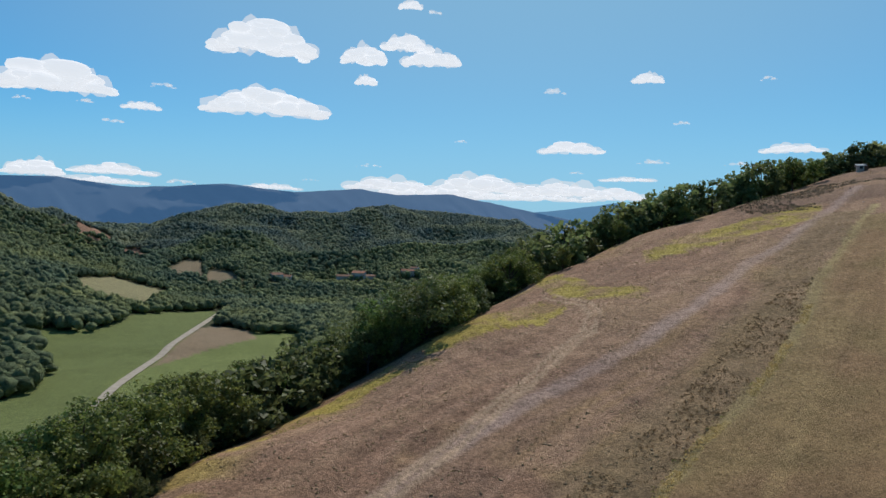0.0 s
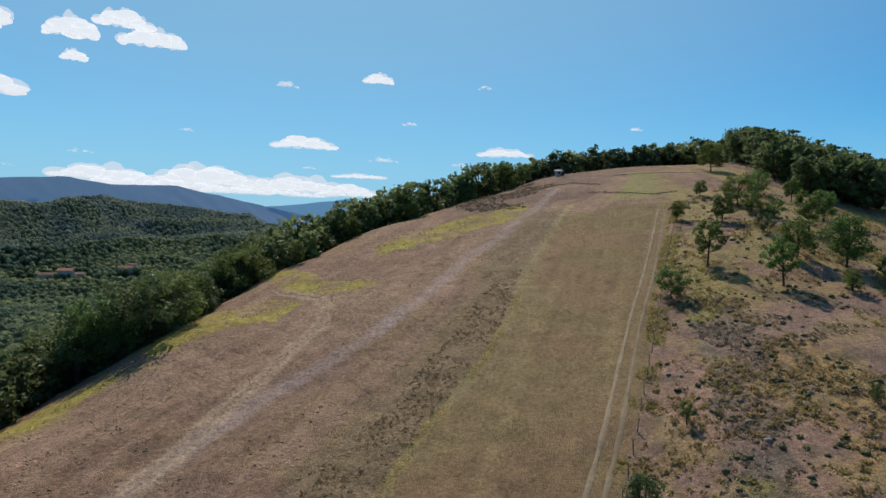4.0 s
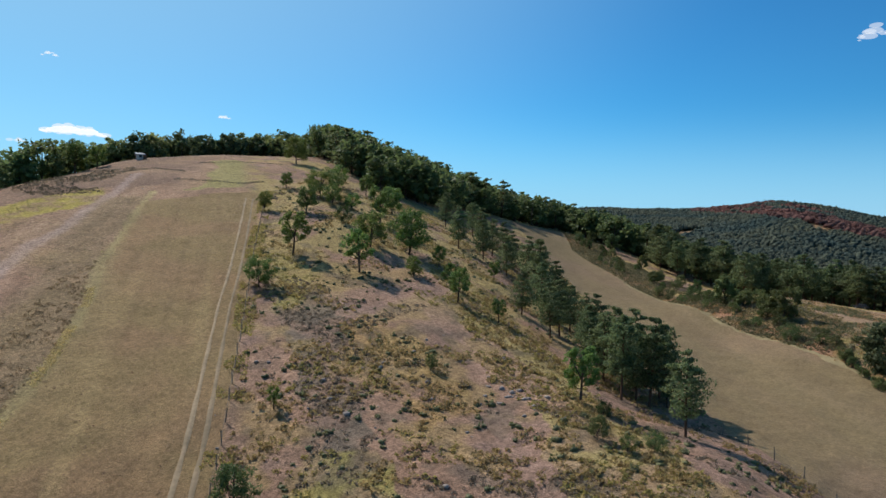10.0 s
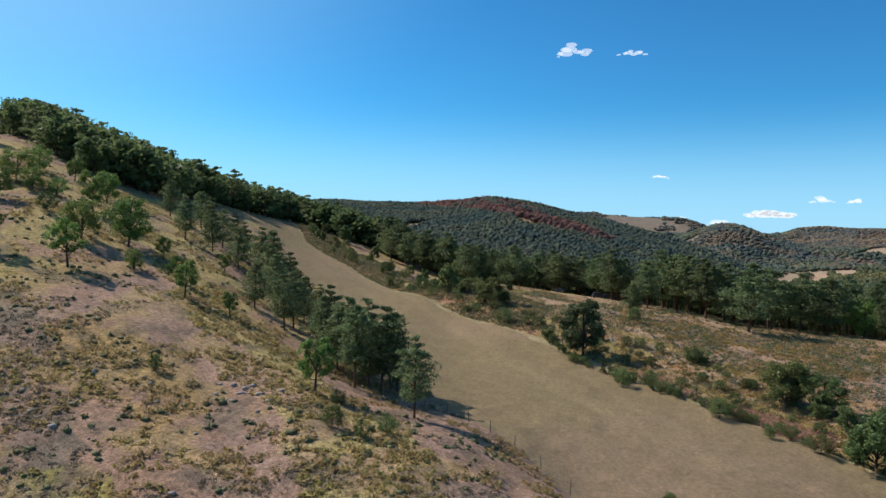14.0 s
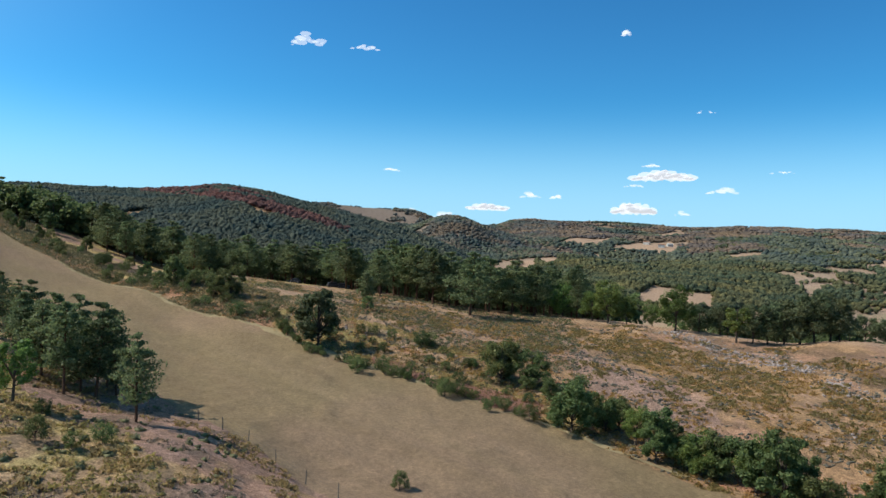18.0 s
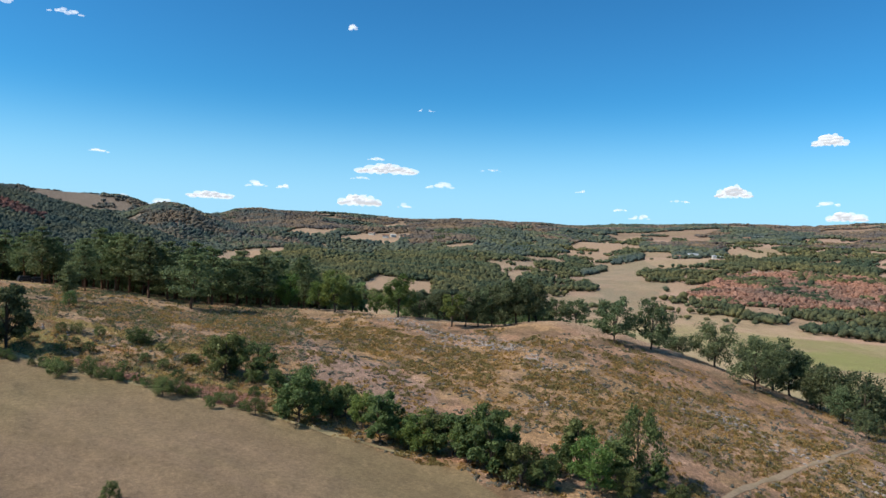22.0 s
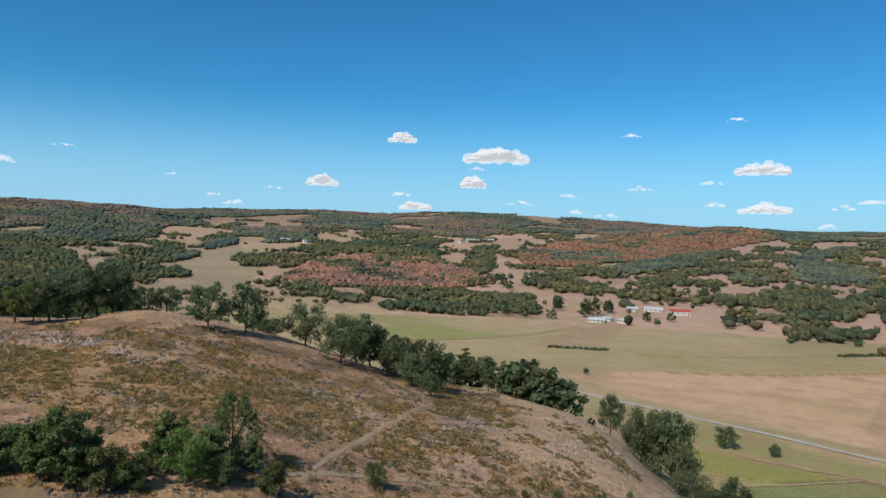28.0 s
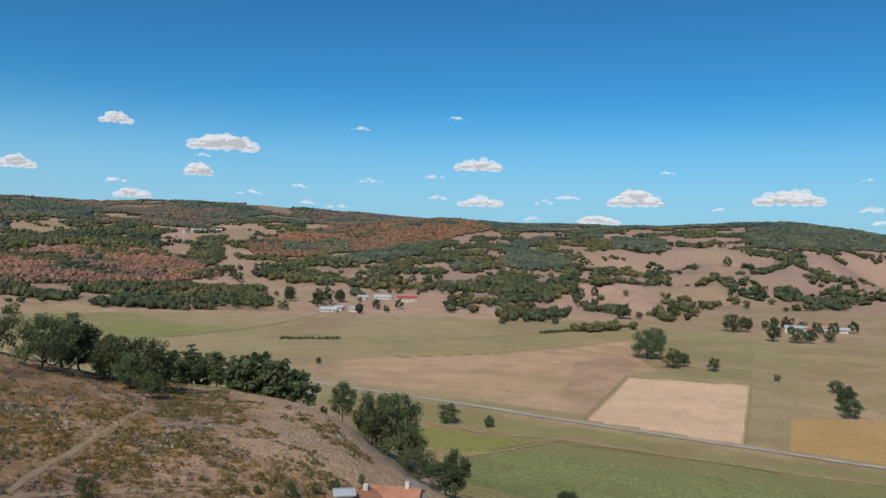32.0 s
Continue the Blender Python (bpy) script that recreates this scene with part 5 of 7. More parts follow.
wood(["far_oak"], (7.1, 177, 9.7, 192, 13.5, 212, 18.1, 230, 23.1, 258, 26.8, 283, 26.5, 292, 20, 250, 13, 228, 6, 190), 6.0, 10, 14.5,
     "leafy green oak in the wood along the pasture", "oaks of the pasture wood", 15)
joined_stand("pasture_wood", ["far_oak"], (6, 196, 13, 234, 20, 256, 26.5, 298, 26, 318, 20, 282, 13, 262, 6, 220), 7.0, 9, 13, "green oaks deep in the pasture wood", 16)
joined_stand("hilltop_wood", ["far_oak", "far_dark"], (27, 296, 34, 312, 42, 325, 42, 350, 34, 340, 26, 315), 6.0, 9, 13, "dark oaks on the hilltop", 6)
joined_stand("hill_wood", ["far_oak", "far_oak", "far_pine"], (43, 285, 45, 245, 48, 232, 51, 240, 54, 272, 57, 300, 62, 335, 66, 318, 70, 300, 72, 330, 68, 370, 62, 385, 52, 380, 43, 365),
             6.6, 10.5, 16, "oaks and pines in the wood on the hill flank", 7)
wood(["pine"], (69, 290, 76, 258, 82, 278, 86, 262, 90, 236, 92, 226, 98, 214, 104, 212, 107, 224, 104, 240, 92, 262, 80, 300, 70, 320), 8.2, 12, 17.5,
     "tall grey-green pine in the plantation", "pines of the plantation", 8, 1.1)
for az, r, tall in ((89.0, 179, 8), (91.2, 234, 17.5), (94.3, 206, 15), (95.6, 209, 15.5), (97.3, 189, 16), (98.8, 206, 15.5), (93.0, 226, 17), (90.1, 212, 12), (100.6, 208, 15), (87.4, 246, 17), (102.4, 210, 14)):
    plant("pine", az, r, tall, "tall pine standing out in front of the plantation", "pines of the plantation", 1.2)
for az, r, tall, kind in ((108.1, 199, 11.5, "oak"), (113.1, 190, 11.5, "oak"), (106.9, 203, 8.5, "oak"), (109.5, 202, 7.5, "oak"), (111.4, 205, 6.4, "oak"), (104.6, 217, 11, "oak"), (105.7, 210, 9.5, "pine"),
                          (114.8, 196, 7, "oak"), (116.3, 196, 8, "oak"), (117.4, 196, 9, "light"), (118.5, 198, 9.5, "oak"), (119.5, 200, 10.5, "oak"), (120.6, 201, 9.5, "oak"), (121.6, 203, 12, "oak"),
                          (122.5, 204, 12.5, "oak"), (123.5, 206, 12, "oak"), (124.1, 207, 9, "oak")):
    kind = "dark" if az > 114 and kind == "oak" else kind
    r -= 13 if az > 117 else 0
    plant(kind, az, r, tall, "broad bright-green tree at the edge of the knoll" if kind == "light" else "green tree at the edge of the knoll", "trees at the knoll edge", 1.25 if kind == "light" else 1.0)
joined_stand("pine_plantation", ["far_pine"], (70, 320, 80, 300, 92, 262, 104, 240, 108, 240, 106, 290, 92, 320, 80, 350, 70, 360), 7.8, 11, 16, "tall dark pines deep in the plantation", 18, 1.2)
joined_stand("wood_behind_knoll", ["far_oak", "far_oak", "far_pine"], (106, 226, 109.6, 228, 110, 262, 106, 290), 7.6, 10, 14, "green oaks and pines behind the knoll", 28)
joined_stand("wood_behind_rim", ["far_oak", "far_dark", "far_pine"], (113, 250, 116, 232, 124.6, 226, 125, 290, 118, 300), 8.2, 8, 12.5, "mixed trees on the slope behind the rim", 38)
joined_stand("wood_below_knoll", ["far_dark", "far_pine"], (124.6, 250, 131, 245, 134, 285, 124, 320), 7.5, 9, 12, "grey-green trees on the slope below the knoll", 29)
LEFT_FIELDS = [GREEN_LEFT, PLOUGH_LEFT, HAY_LEFT, BROWN_LEFT, BROWN_LEFT_2]
LEFT_BARE = [(-28.0, 1118, -26.9, 1275, -24.7, 1311, -25.4, 1078, -27.3, 1100), (-24.7, 1276, -22.4, 1187, -22.0, 999, -23.9, 1069)]
LEFT_ROAD = (-23.6, 395, -22.8, 420, -20.7, 487, -18.7, 579, -17.5, 660, -16.8, 710)
VILLAGE = (-13.6, 850, -9, 875, -5, 880, -1.6, 865, -1.6, 925, -8, 945, -13.6, 915)
NEAR_LEFT = (-34, 540, -31.6, 531, -29.6, 528, -28.5, 427, -29.5, 384, -31.5, 364, -34, 350)


def left_wood(x, y):
    open_ground = in_any(x, y, LEFT_FIELDS) | ((np.hypot(x, y) < 545) & (bearing_of(x, y) < -11)) | (line_distance(x, y, LEFT_ROAD) < 9)
    return ~open_ground & ~(inside(x, y, VILLAGE) & (vnoise(x, y, 18, 3) > 0.5)) & ~(in_any(x, y, LEFT_BARE) & (fbm(x, y, 30, 4) > 0.36)) | inside(x, y, NEAR_LEFT)


leafy_wood("valley_woods", "oak woods between the valley meadows", left_wood, -34, 9, 350, 760, 5.2, VALLEY_GREEN, (8, 10.5), 61, 48, 0.5, 0.95, 2)
leafy_wood("valley_side_woods", "green oak woods climbing from the valley", left_wood, -34, 13, 760, 1150, 4.9, VALLEY_GREEN, (7.5, 9.5), 67, 14, 0.7, 0.96)
leafy_wood("far_woods_left", "dense green oak woods on the far hills", lambda x, y: ~in_any(x, y, LEFT_BARE), -34, 13, 1150, 1850, 5.2, HAZED_RANGE_GREEN, (8, 10), 9, 6, 0.95)
far_wood("far_woods_ridge", "dense green woods on the second ridge", lambda x, y: np.ones_like(x, bool), -34, 13, 2250, 2900, 5, 0.003, HAZED_RANGE_GREEN, (7, 12), 19)


def red_crest(x, y):
    a, r = bearing_of(x, y), np.hypot(x, y)
    middle = np.interp(a, [72, 75.5, 78.5, 82, 87], [1480, 1430, 1330, 1235, 1150])
    band = np.interp(a, [72, 76, 80, 87], [50, 120, 150, 60])
    return (a > 72) & (a < 87.5) & (np.abs(r - middle) < band * (0.5 + fbm(x, y, 130, 75))) & (fbm(x, y, 60, 76) > 0.4)


def hill_clearing(x, y):
    return (fbm(x, y, 170, 77) > 0.72) & (np.hypot(x, y) > 700)


leafy_wood("red_hill_wood", "green mixed wood on a rounded hill", lambda x, y: ~red_crest(x, y) & ~hill_clearing(x, y) & (np.hypot(x, y) < 950), 60, 98, 540, 950, 4.7, HILL_GREEN, (7.5, 10.5), 62, 14, 0.7)
leafy_wood("red_hill_top_wood", "green mixed wood on the hill top", lambda x, y: ~red_crest(x, y) & ~hill_clearing(x, y), 60, 99, 950, 1560, 5.0, HILL_GREEN, (7.5, 10), 68, 6, 0.95)
leafy_wood("red_hill_withered_trees", "rust-red withered trees along the hill crest", red_crest, 68, 88, 1080, 1620, 7.0, WOOD_RED, (6, 10), 12, 12, 1.1)
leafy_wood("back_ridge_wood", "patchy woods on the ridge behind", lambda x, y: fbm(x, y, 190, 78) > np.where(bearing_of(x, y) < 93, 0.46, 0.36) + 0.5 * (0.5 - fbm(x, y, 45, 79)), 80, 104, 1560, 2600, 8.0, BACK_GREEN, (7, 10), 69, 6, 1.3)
NEAR_WOODS = COPSES_NEAR + COPSES_RIGHT + WOODS_MIDDLE + COPSES_PLAIN


def copse_place(x, y):
    """Copses with ragged edges and small glades."""
    wx, wy = x + 26 * (fbm(x, y, 40, 96) - 0.5), y + 26 * (fbm(x, y, 40, 97) - 0.5)
    return in_any(wx, wy, NEAR_WOODS) & ~inside(x, y, WOODS_RED[0]) & ~in_any(x, y, OPEN_MIDDLE + [FIELD_PATCH]) & (fbm(x, y, 13, 99) > np.where(bearing_of(x, y) < 124, 0.26, 0.4)) & (fbm(x, y, 40, 98) > np.where(bearing_of(x, y) < 124, 0.2, np.where(bearing_of(x, y) < 153, 0.42, 0.5)))


leafy_wood("plain_copses", "green oak copses between dry fields", copse_place, 93, 204, 540, 1120, 4.6, COPSE_GREEN, (5, 10), 63, 14, 0.65)
leafy_wood("plain_woods", "green oak woods beyond the dry fields", copse_place, 93, 204, 1120, 2150, 5.6, COPSE_GREEN, (5, 10.5), 70, 6, 0.9)
leafy_wood("withered_copse", "rust-red withered scrub oak copse", lambda x, y: inside(x, y, WOODS_RED[0]) & (fbm(x, y, 50, 81) > 0.3), 134, 153, 940, 1420, 4.6, COPSE_RED, (3.5, 7), 64, 12, 0.6)
leafy_wood("withered_copse_oaks", "green oaks among withered scrub", lambda x, y: inside(x, y, WOODS_RED[0]) & (fbm(x, y, 70, 82) > 0.58), 134, 153, 940, 1420, 8.0, COPSE_GREEN, (6, 9), 74, 18, 0.85)


def plateau(x, y):
    a, r = bearing_of(x, y), np.hypot(x, y)
    limit = np.interp(a, [90, 100, 110, 122, 128, 140, 150, 160, 172, 176, 204], [1000, 1500, 1650, 1500, 1750, 2150, 1900, 1700, 2200, 2600, 3000])
    n = fbm(x, y, 260, 71)
    return in_any(x, y, WOODS_SLOPE + WOODS_RIDGE + WOODS_MIDDLE[3:]) | ((r > limit) & (n > np.where(a < 130, 0.3, 0.4))) | ((r > limit * 0.85) & (n > 0.58))


def browned(x, y):
    return inside(x, y, WOODS_RED[1]) & (fbm(x, y, 90, 83) > 0.36) | (np.hypot(x, y) > 1700) & (bearing_of(x, y) < 172) & (fbm(x, y, 200, 85) > 0.48)


def hill_woods(x, y):
    return (plateau(x, y) | inside(x, y, WOODS_RED[1])) & ~in_any(x, y, NEAR_WOODS) & ~in_any(x, y, OPEN_MIDDLE)


far_wood("plateau_woods", "patchy green woods on the plateau", lambda x, y: hill_woods(x, y) & ~browned(x, y), 90, 204, 1180, 3350, 4.0, 0.0027, WOOD_GREEN, (5, 10), 11)
far_wood("plateau_browned_woods", "brownish autumn-tinged woods on the plateau", lambda x, y: hill_woods(x, y) & browned(x, y) & ~inside(x, y, WOODS_RED[1]), 100, 204, 1180, 3350, 3.8, 0.0026, WOOD_BROWN, (4, 8), 13)
far_wood("withered_hill_wood", "orange-brown withered woods on a rounded hill", lambda x, y: hill_woods(x, y) & browned(x, y) & inside(x, y, WOODS_RED[1]), 150, 176, 1300, 2250, 3.8, 0.0026, WOOD_RUST, (4, 8), 17)
leafy_wood("scattered_trees", "oak clumps scattered over dry slopes", lambda x, y: (fbm(x, y, 60, 91, 3) > np.where(bearing_of(x, y) < 132, 0.58, np.where(bearing_of(x, y) > 172, 0.61, 0.66))) & ~in_any(x, y, [STRIPED, TAN_BELT, BIG_FIELD, STRIP_FIELDS]), 116, 204, 960, 2300, 6.8, COPSE_GREEN, (5, 10), 65, 12, 0.8, 0.8)
leafy_wood("hedge_trees", "hedge oaks along the field edges", lambda x, y: ((np.abs(fbm(x, y, 420, 94, 2) - 0.5) < 0.005) | (np.abs(fbm(x, y, 380, 95, 2) - 0.52) < 0.005)) & ~inside(x, y, BIG_FIELD), 116, 142, 640, 2000, 6.5, COPSE_GREEN, (4, 9), 75, 12, 0.8, 0.75)
leafy_wood("field_oaks", "single oaks in the dry fields", lambda x, y: inside(x, y, PINK_FARM) & (fbm(x, y, 60, 93) > 0.6), 150, 192, 700, 1300, 16.0, COPSE_GREEN, (7, 11), 66, 24, 0.9, 0.5)

# ---- trees that stand by themselves ----
for name, rows in {
    "spur": ((38.8, 119, 5.2, "oak"), (37.4, 63, 5.0, "bush"), (41.3, 135, 8.9, "light"), (39.0, 169, 4.5, "oak"), (40.6, 197, 4.4, "oak"), (41.3, 250, 10.0, "oak"),
             (43.2, 186, 7.8, "oak"), (44.2, 178, 5.4, "oak"), (46.5, 127, 8.3, "light"), (47.3, 143, 7.4, "oak"), (48.0, 167, 9.8, "light"), (50.4, 145, 9.8, "oak")),
    "spur_low": ((50.8, 130, 3.8, "oak"), (52.8, 143, 4.6, "light"), (54.4, 119, 6.3, "light"), (57.7, 114, 4.1, "light"), (45.1, 156, 4, "bush"), (40.2, 79, 2.6, "light"),
                 (52.4, 88, 2.1, "bush"), (45.7, 177, 4.2, "oak"), (46.8, 207, 6, "oak"), (42.2, 165, 6.5, "oak"), (44.6, 205, 6.5, "oak"), (48.9, 190, 7.5, "oak")),
    "pasture": ((64.3, 85, 7.2, "light"), (65.7, 73, 2.6, "bush"), (68.0, 71, 1.7, "bush"), (70.0, 73, 2.1, "bush"), (57.2, 150, 4.4, "light"), (66.1, 82, 1.8, "bush"),
                (53.8, 128, 5.0, "light"), (9.5, 178, 6, "oak"), (13.8, 208, 7, "oak"), (18.5, 224, 5, "oak"), (25.8, 262, 11, "oak"), (27.2, 264, 8, "oak")),
}.items():
    for az, r, tall, kind in rows:
        label = {"oak": "small dark-leaved oak on the dry slope", "light": "slender light-green young tree on the slope", "bush": "low dark shrub on the dry slope"}[kind]
        plant(kind, az, r, tall, label, "trees of the slope", 1.0 if kind != "bush" else 0.9)
for az, r, tall in ((54.3, 174, 10), (56.3, 174, 9.7), (55.4, 215, 10.2), (59.5, 128, 7.7), (61.8, 118, 9), (59.8, 178, 11.3), (60.7, 193, 10.7), (63.3, 133, 8.8),
                    (64.4, 150, 7.1), (58.6, 187, 9.6), (57.9, 207, 9), (63.0, 148, 8.1), (60.7, 158, 12.5), (64.9, 107, 9.4), (66.0, 104, 10), (67.4, 97, 10.9),
                    (69.5, 99, 11.9), (68.5, 101, 9.7), (70.8, 102, 9.5), (72.2, 84, 9.6), (64.4, 125, 6), (62.5, 124, 9.5), (65.2, 118, 10), (66.7, 110, 10.5),
                    (68.2, 107, 11), (70.2, 106, 10.5), (57.0, 190, 10), (56.0, 200, 10.5), (58.2, 165, 9), (61.0, 140, 10), (62.2, 160, 10.5), (53.2, 205, 10)):
    plant("pine", az, r, tall, "dark pine in the row above the long field", "pine row", 0.92)
BANK_BUSHES = ((85.4, 140, 11.7), (78.6, 182, 7.9), (75.9, 194, 4.6), (74.6, 199, 8.3), (77.5, 184, 5.8), (72.7, 232, 5), (68.6, 272, 6), (66.3, 305, 8), (88.5, 124, 2.6),
             (94.2, 143, 2.8), (99.9, 123, 7.8), (89.1, 168, 3.6), (96.5, 113, 2.3), (79.1, 163, 3.6), (71.4, 245, 4), (70, 250, 3), (73.5, 212, 3.4), (76.8, 178, 2.4),
             (82, 158, 2.2), (90.5, 127, 2.4), (92.4, 122, 2.2))
FOOT_BUSHES = ((100.2, 125, 6.2), (102.4, 122, 6.5), (103.8, 115, 4.1), (105.6, 104, 8.2), (109.2, 107, 5.2), (112.0, 98, 7.9), (116.3, 96, 6.3), (119.0, 92, 7.4), (121.0, 89, 9.5),
             (123.4, 87, 5.8), (127.6, 93, 7.5), (128.9, 88, 7.1), (107.4, 111, 4.2), (114.3, 98, 5.2), (95.5, 112, 2.9), (88.2, 127, 2.5), (93.6, 142, 3.2))
FOOT_BUSHES_END = ((130.7, 91, 6.4), (125.2, 87, 4.4), (99.0, 107, 1.7), (92.1, 76, 2.2), (143.2, 98, 3.7), (135.2, 88, 4.6), (106.4, 108, 5), (108.2, 106, 5), (110.5, 103, 5.5),
                 (113.2, 101, 5.4), (115.3, 97, 6), (117.8, 95, 6.4), (120.1, 93, 7), (122.2, 92, 6), (126.4, 91, 4.6), (133.8, 93, 4.2), (131.6, 88, 4))
for rows in (BANK_BUSHES, FOOT_BUSHES, FOOT_BUSHES_END):
    for az, r, tall in rows:
        kind = "cone" if az == 85.4 else "bush" if tall <= 4 else "oak" if int(az * 10) % 4 == 1 else "thicket"
        plant(kind, az, r, tall, "dense green thicket tree at the field edge" if tall > 4 else "low green bush on the field bank", "bushes of the field bank",
              1.12 if kind == "cone" else 1.0)
wood(["bush"], (64, 290, 68.5, 228, 75.7, 179, 84.8, 144, 95.8, 120, 105.6, 107, 112, 101, 110, 112, 95, 131, 85, 158, 76, 192, 68, 246), 6.2, 0.9, 2.6,
     "low olive-green bush on the field bank", "bushes of the field bank", 44, 1.15, 130)
wood(["bush", "thicket"], (63, 318, 68.5, 240, 76, 191, 80, 171, 81, 182, 76.5, 203, 69, 257, 64, 335), 7.0, 1.8, 4.6,
     "dense dark-green bush on the upper bank", "bushes of the field bank", 45, 1.1, 60)
ROW_RNG = np.random.default_rng(46)
for line, gap, low, high in ((EDGE_ROW, 1.9, 1.0, 2.7), (TERRACE_ROW, 3.4, 1.2, 2.8)):
    for k in range(len(line) // 2 - 1):
        a0, r0, a1, r1 = line[2 * k:2 * k + 4]
        n = max(1, int(math.hypot(r1 - r0, math.radians(a1 - a0) * r0) / gap))
        for f in (np.arange(n) + ROW_RNG.uniform(0, 0.8, n)) / n:
            plant("bush", a0 + (a1 - a0) * f, r0 + (r1 - r0) * f + ROW_RNG.uniform(-0.8, 0.8), ROW_RNG.uniform(low, high), "dark bramble bush in a row along the bank", "bushes of the field bank", 1.1)
plant("bush", 132.2, 95, 10.0, "tall grey-green willow among the bushes", "bushes of the field bank", 0.6)
for az, r, tall in ((130.2, 171, 11.3), (132.9, 176, 12.2), (137.5, 184, 11.4), (140.3, 172, 12.6), (141.5, 184, 12.7), (142.6, 188, 11.1), (143.7, 192, 11.5), (140.5, 186, 10.4), (145.3, 180, 11.2),
                    (147.2, 173, 12.2), (147.4, 161, 6), (146.0, 172, 8), (144.6, 184, 9.5)):
    plant("dark", az, r, tall, "dark-green oak on the rim of the knoll", "oaks on the rim", 0.8 + 0.3 * ((az * 7.3) % 1))
for az, r, tall in ((148.4, 214, 10.6), (150.3, 216, 11.5), (149.3, 222, 9.6), (152.1, 216, 9.7), (153.3, 220, 10.2), (154.3, 212, 12.5), (155.3, 216, 14.2), (156.2, 208, 12.2), (158.0, 204, 10.5), (157.1, 206, 11.6), (151.3, 226, 10.6)):
    plant("pine" if int(az * 10) % 3 == 0 else "far_dark", az, r, tall + 1.5, "dark tree on the slope behind the knoll", "trees below the rim", 1.0 + 0.3 * ((az * 7.3) % 1)).location.z -= 1.5
for az, r, tall in ((125.6, 208, 7), (127.2, 212, 8), (133.9, 204, 6.3), (134.9, 204, 6.0)):
    plant("dark", az, r, tall, "low dark tree just behind the brow", "trees below the rim", 1.1)
for az, r, tall in ((161.7, 196, 12.0), (164.1, 190, 15.0), (165.4, 192, 16.9), (166.4, 188, 19.7), (163.5, 194, 9.7), (167.2, 182, 12.9), (167.9, 160, 8.5), (170.9, 152, 11.2), (170.1, 150, 8.2), (160.2, 210, 2.9), (179.8, 166, 7.5)):
    plant("dark", az, r, tall, "dark bushy oak beside the lane", "oaks by the lane", 0.66 if tall > 9 else 0.95)
for az, r, tall in ((170.0, 274, 8.2), (173.4, 272, 4.7), (185.4, 481, 20), (186.0, 524, 16), (187.3, 451, 12), (188.1, 459, 9), (190.2, 452, 8.5), (199.0, 373, 11), (198.3, 420, 7),
                    (198.8, 395, 9), (191.4, 684, 17), (192.3, 690, 14), (159.7, 404, 4), (194.2, 633, 14), (195.7, 634, 13), (183.4, 735, 15), (194.5, 439, 4), (199.2, 360, 9),
                    (196.6, 640, 12), (197.8, 660, 10)):
    plant("dark", az, r, tall, "round dark oak standing in the valley fields", "oaks of the valley fields", 1.0)
for az, r, tall in ((160.1, 766, 20), (159.5, 740, 17), (161.2, 803, 14), (164.1, 727, 11), (165.9, 740, 11), (157.3, 806, 14), (151.3, 1009, 16), (170.2, 948, 9.7), (171.1, 863, 12),
                    (168.2, 1030, 16), (168.9, 1103, 14), (166.9, 1050, 12), (179.7, 955, 14), (181.3, 1090, 12), (187.2, 807, 15), (186.2, 824, 10), (157.3, 878, 11), (154.6, 723, 11),
                    (153.3, 718, 11), (156.9, 702, 11), (188.9, 1800, 16), (190.5, 1681, 17), (185.8, 1734, 13), (186.8, 1802, 14), (180.1, 956, 16), (181.3, 959, 13), (183.5, 738, 16), (184.7, 738, 9),
                    (157.4, 837, 14), (156.3, 858, 7), (161.2, 813, 15), (169.9, 936, 10), (171.2, 869, 13), (168.1, 1008, 15), (169.0, 1084, 15), (190.9, 1299, 18), (192.3, 947, 11), (193.2, 1099, 18),
                    (191.9, 1123, 13), (191.2, 1012, 10), (186.7, 1076, 9), (153.0, 1018, 16), (153.5, 995, 14), (176.9, 1700, 15), (183.5, 1653, 15), (184.4, 1651, 15), (186.0, 1641, 14), (194.2, 742, 11), (195.0, 752, 12), (196.0, 741, 9), (196.9, 735, 10), (198.0, 733, 11), (199.2, 752, 12), (193.6, 728, 9), (195.3, 700, 8), (197.2, 712, 7)):
    plant("far_dark", az, r, tall, "round dark oak near the farm", "oaks round the farm", 1.0)

for az, r, tall in ((157.9, 110, 2.6), (159.8, 115, 2.1), (161.3, 118, 2.3), (155.3, 108, 1.4), (154.2, 107, 1.2), (163.4, 126, 1.9)):
    plant("bush", az, r, tall, "dark garden bush above the stone house", "bushes by the house", 0.8)

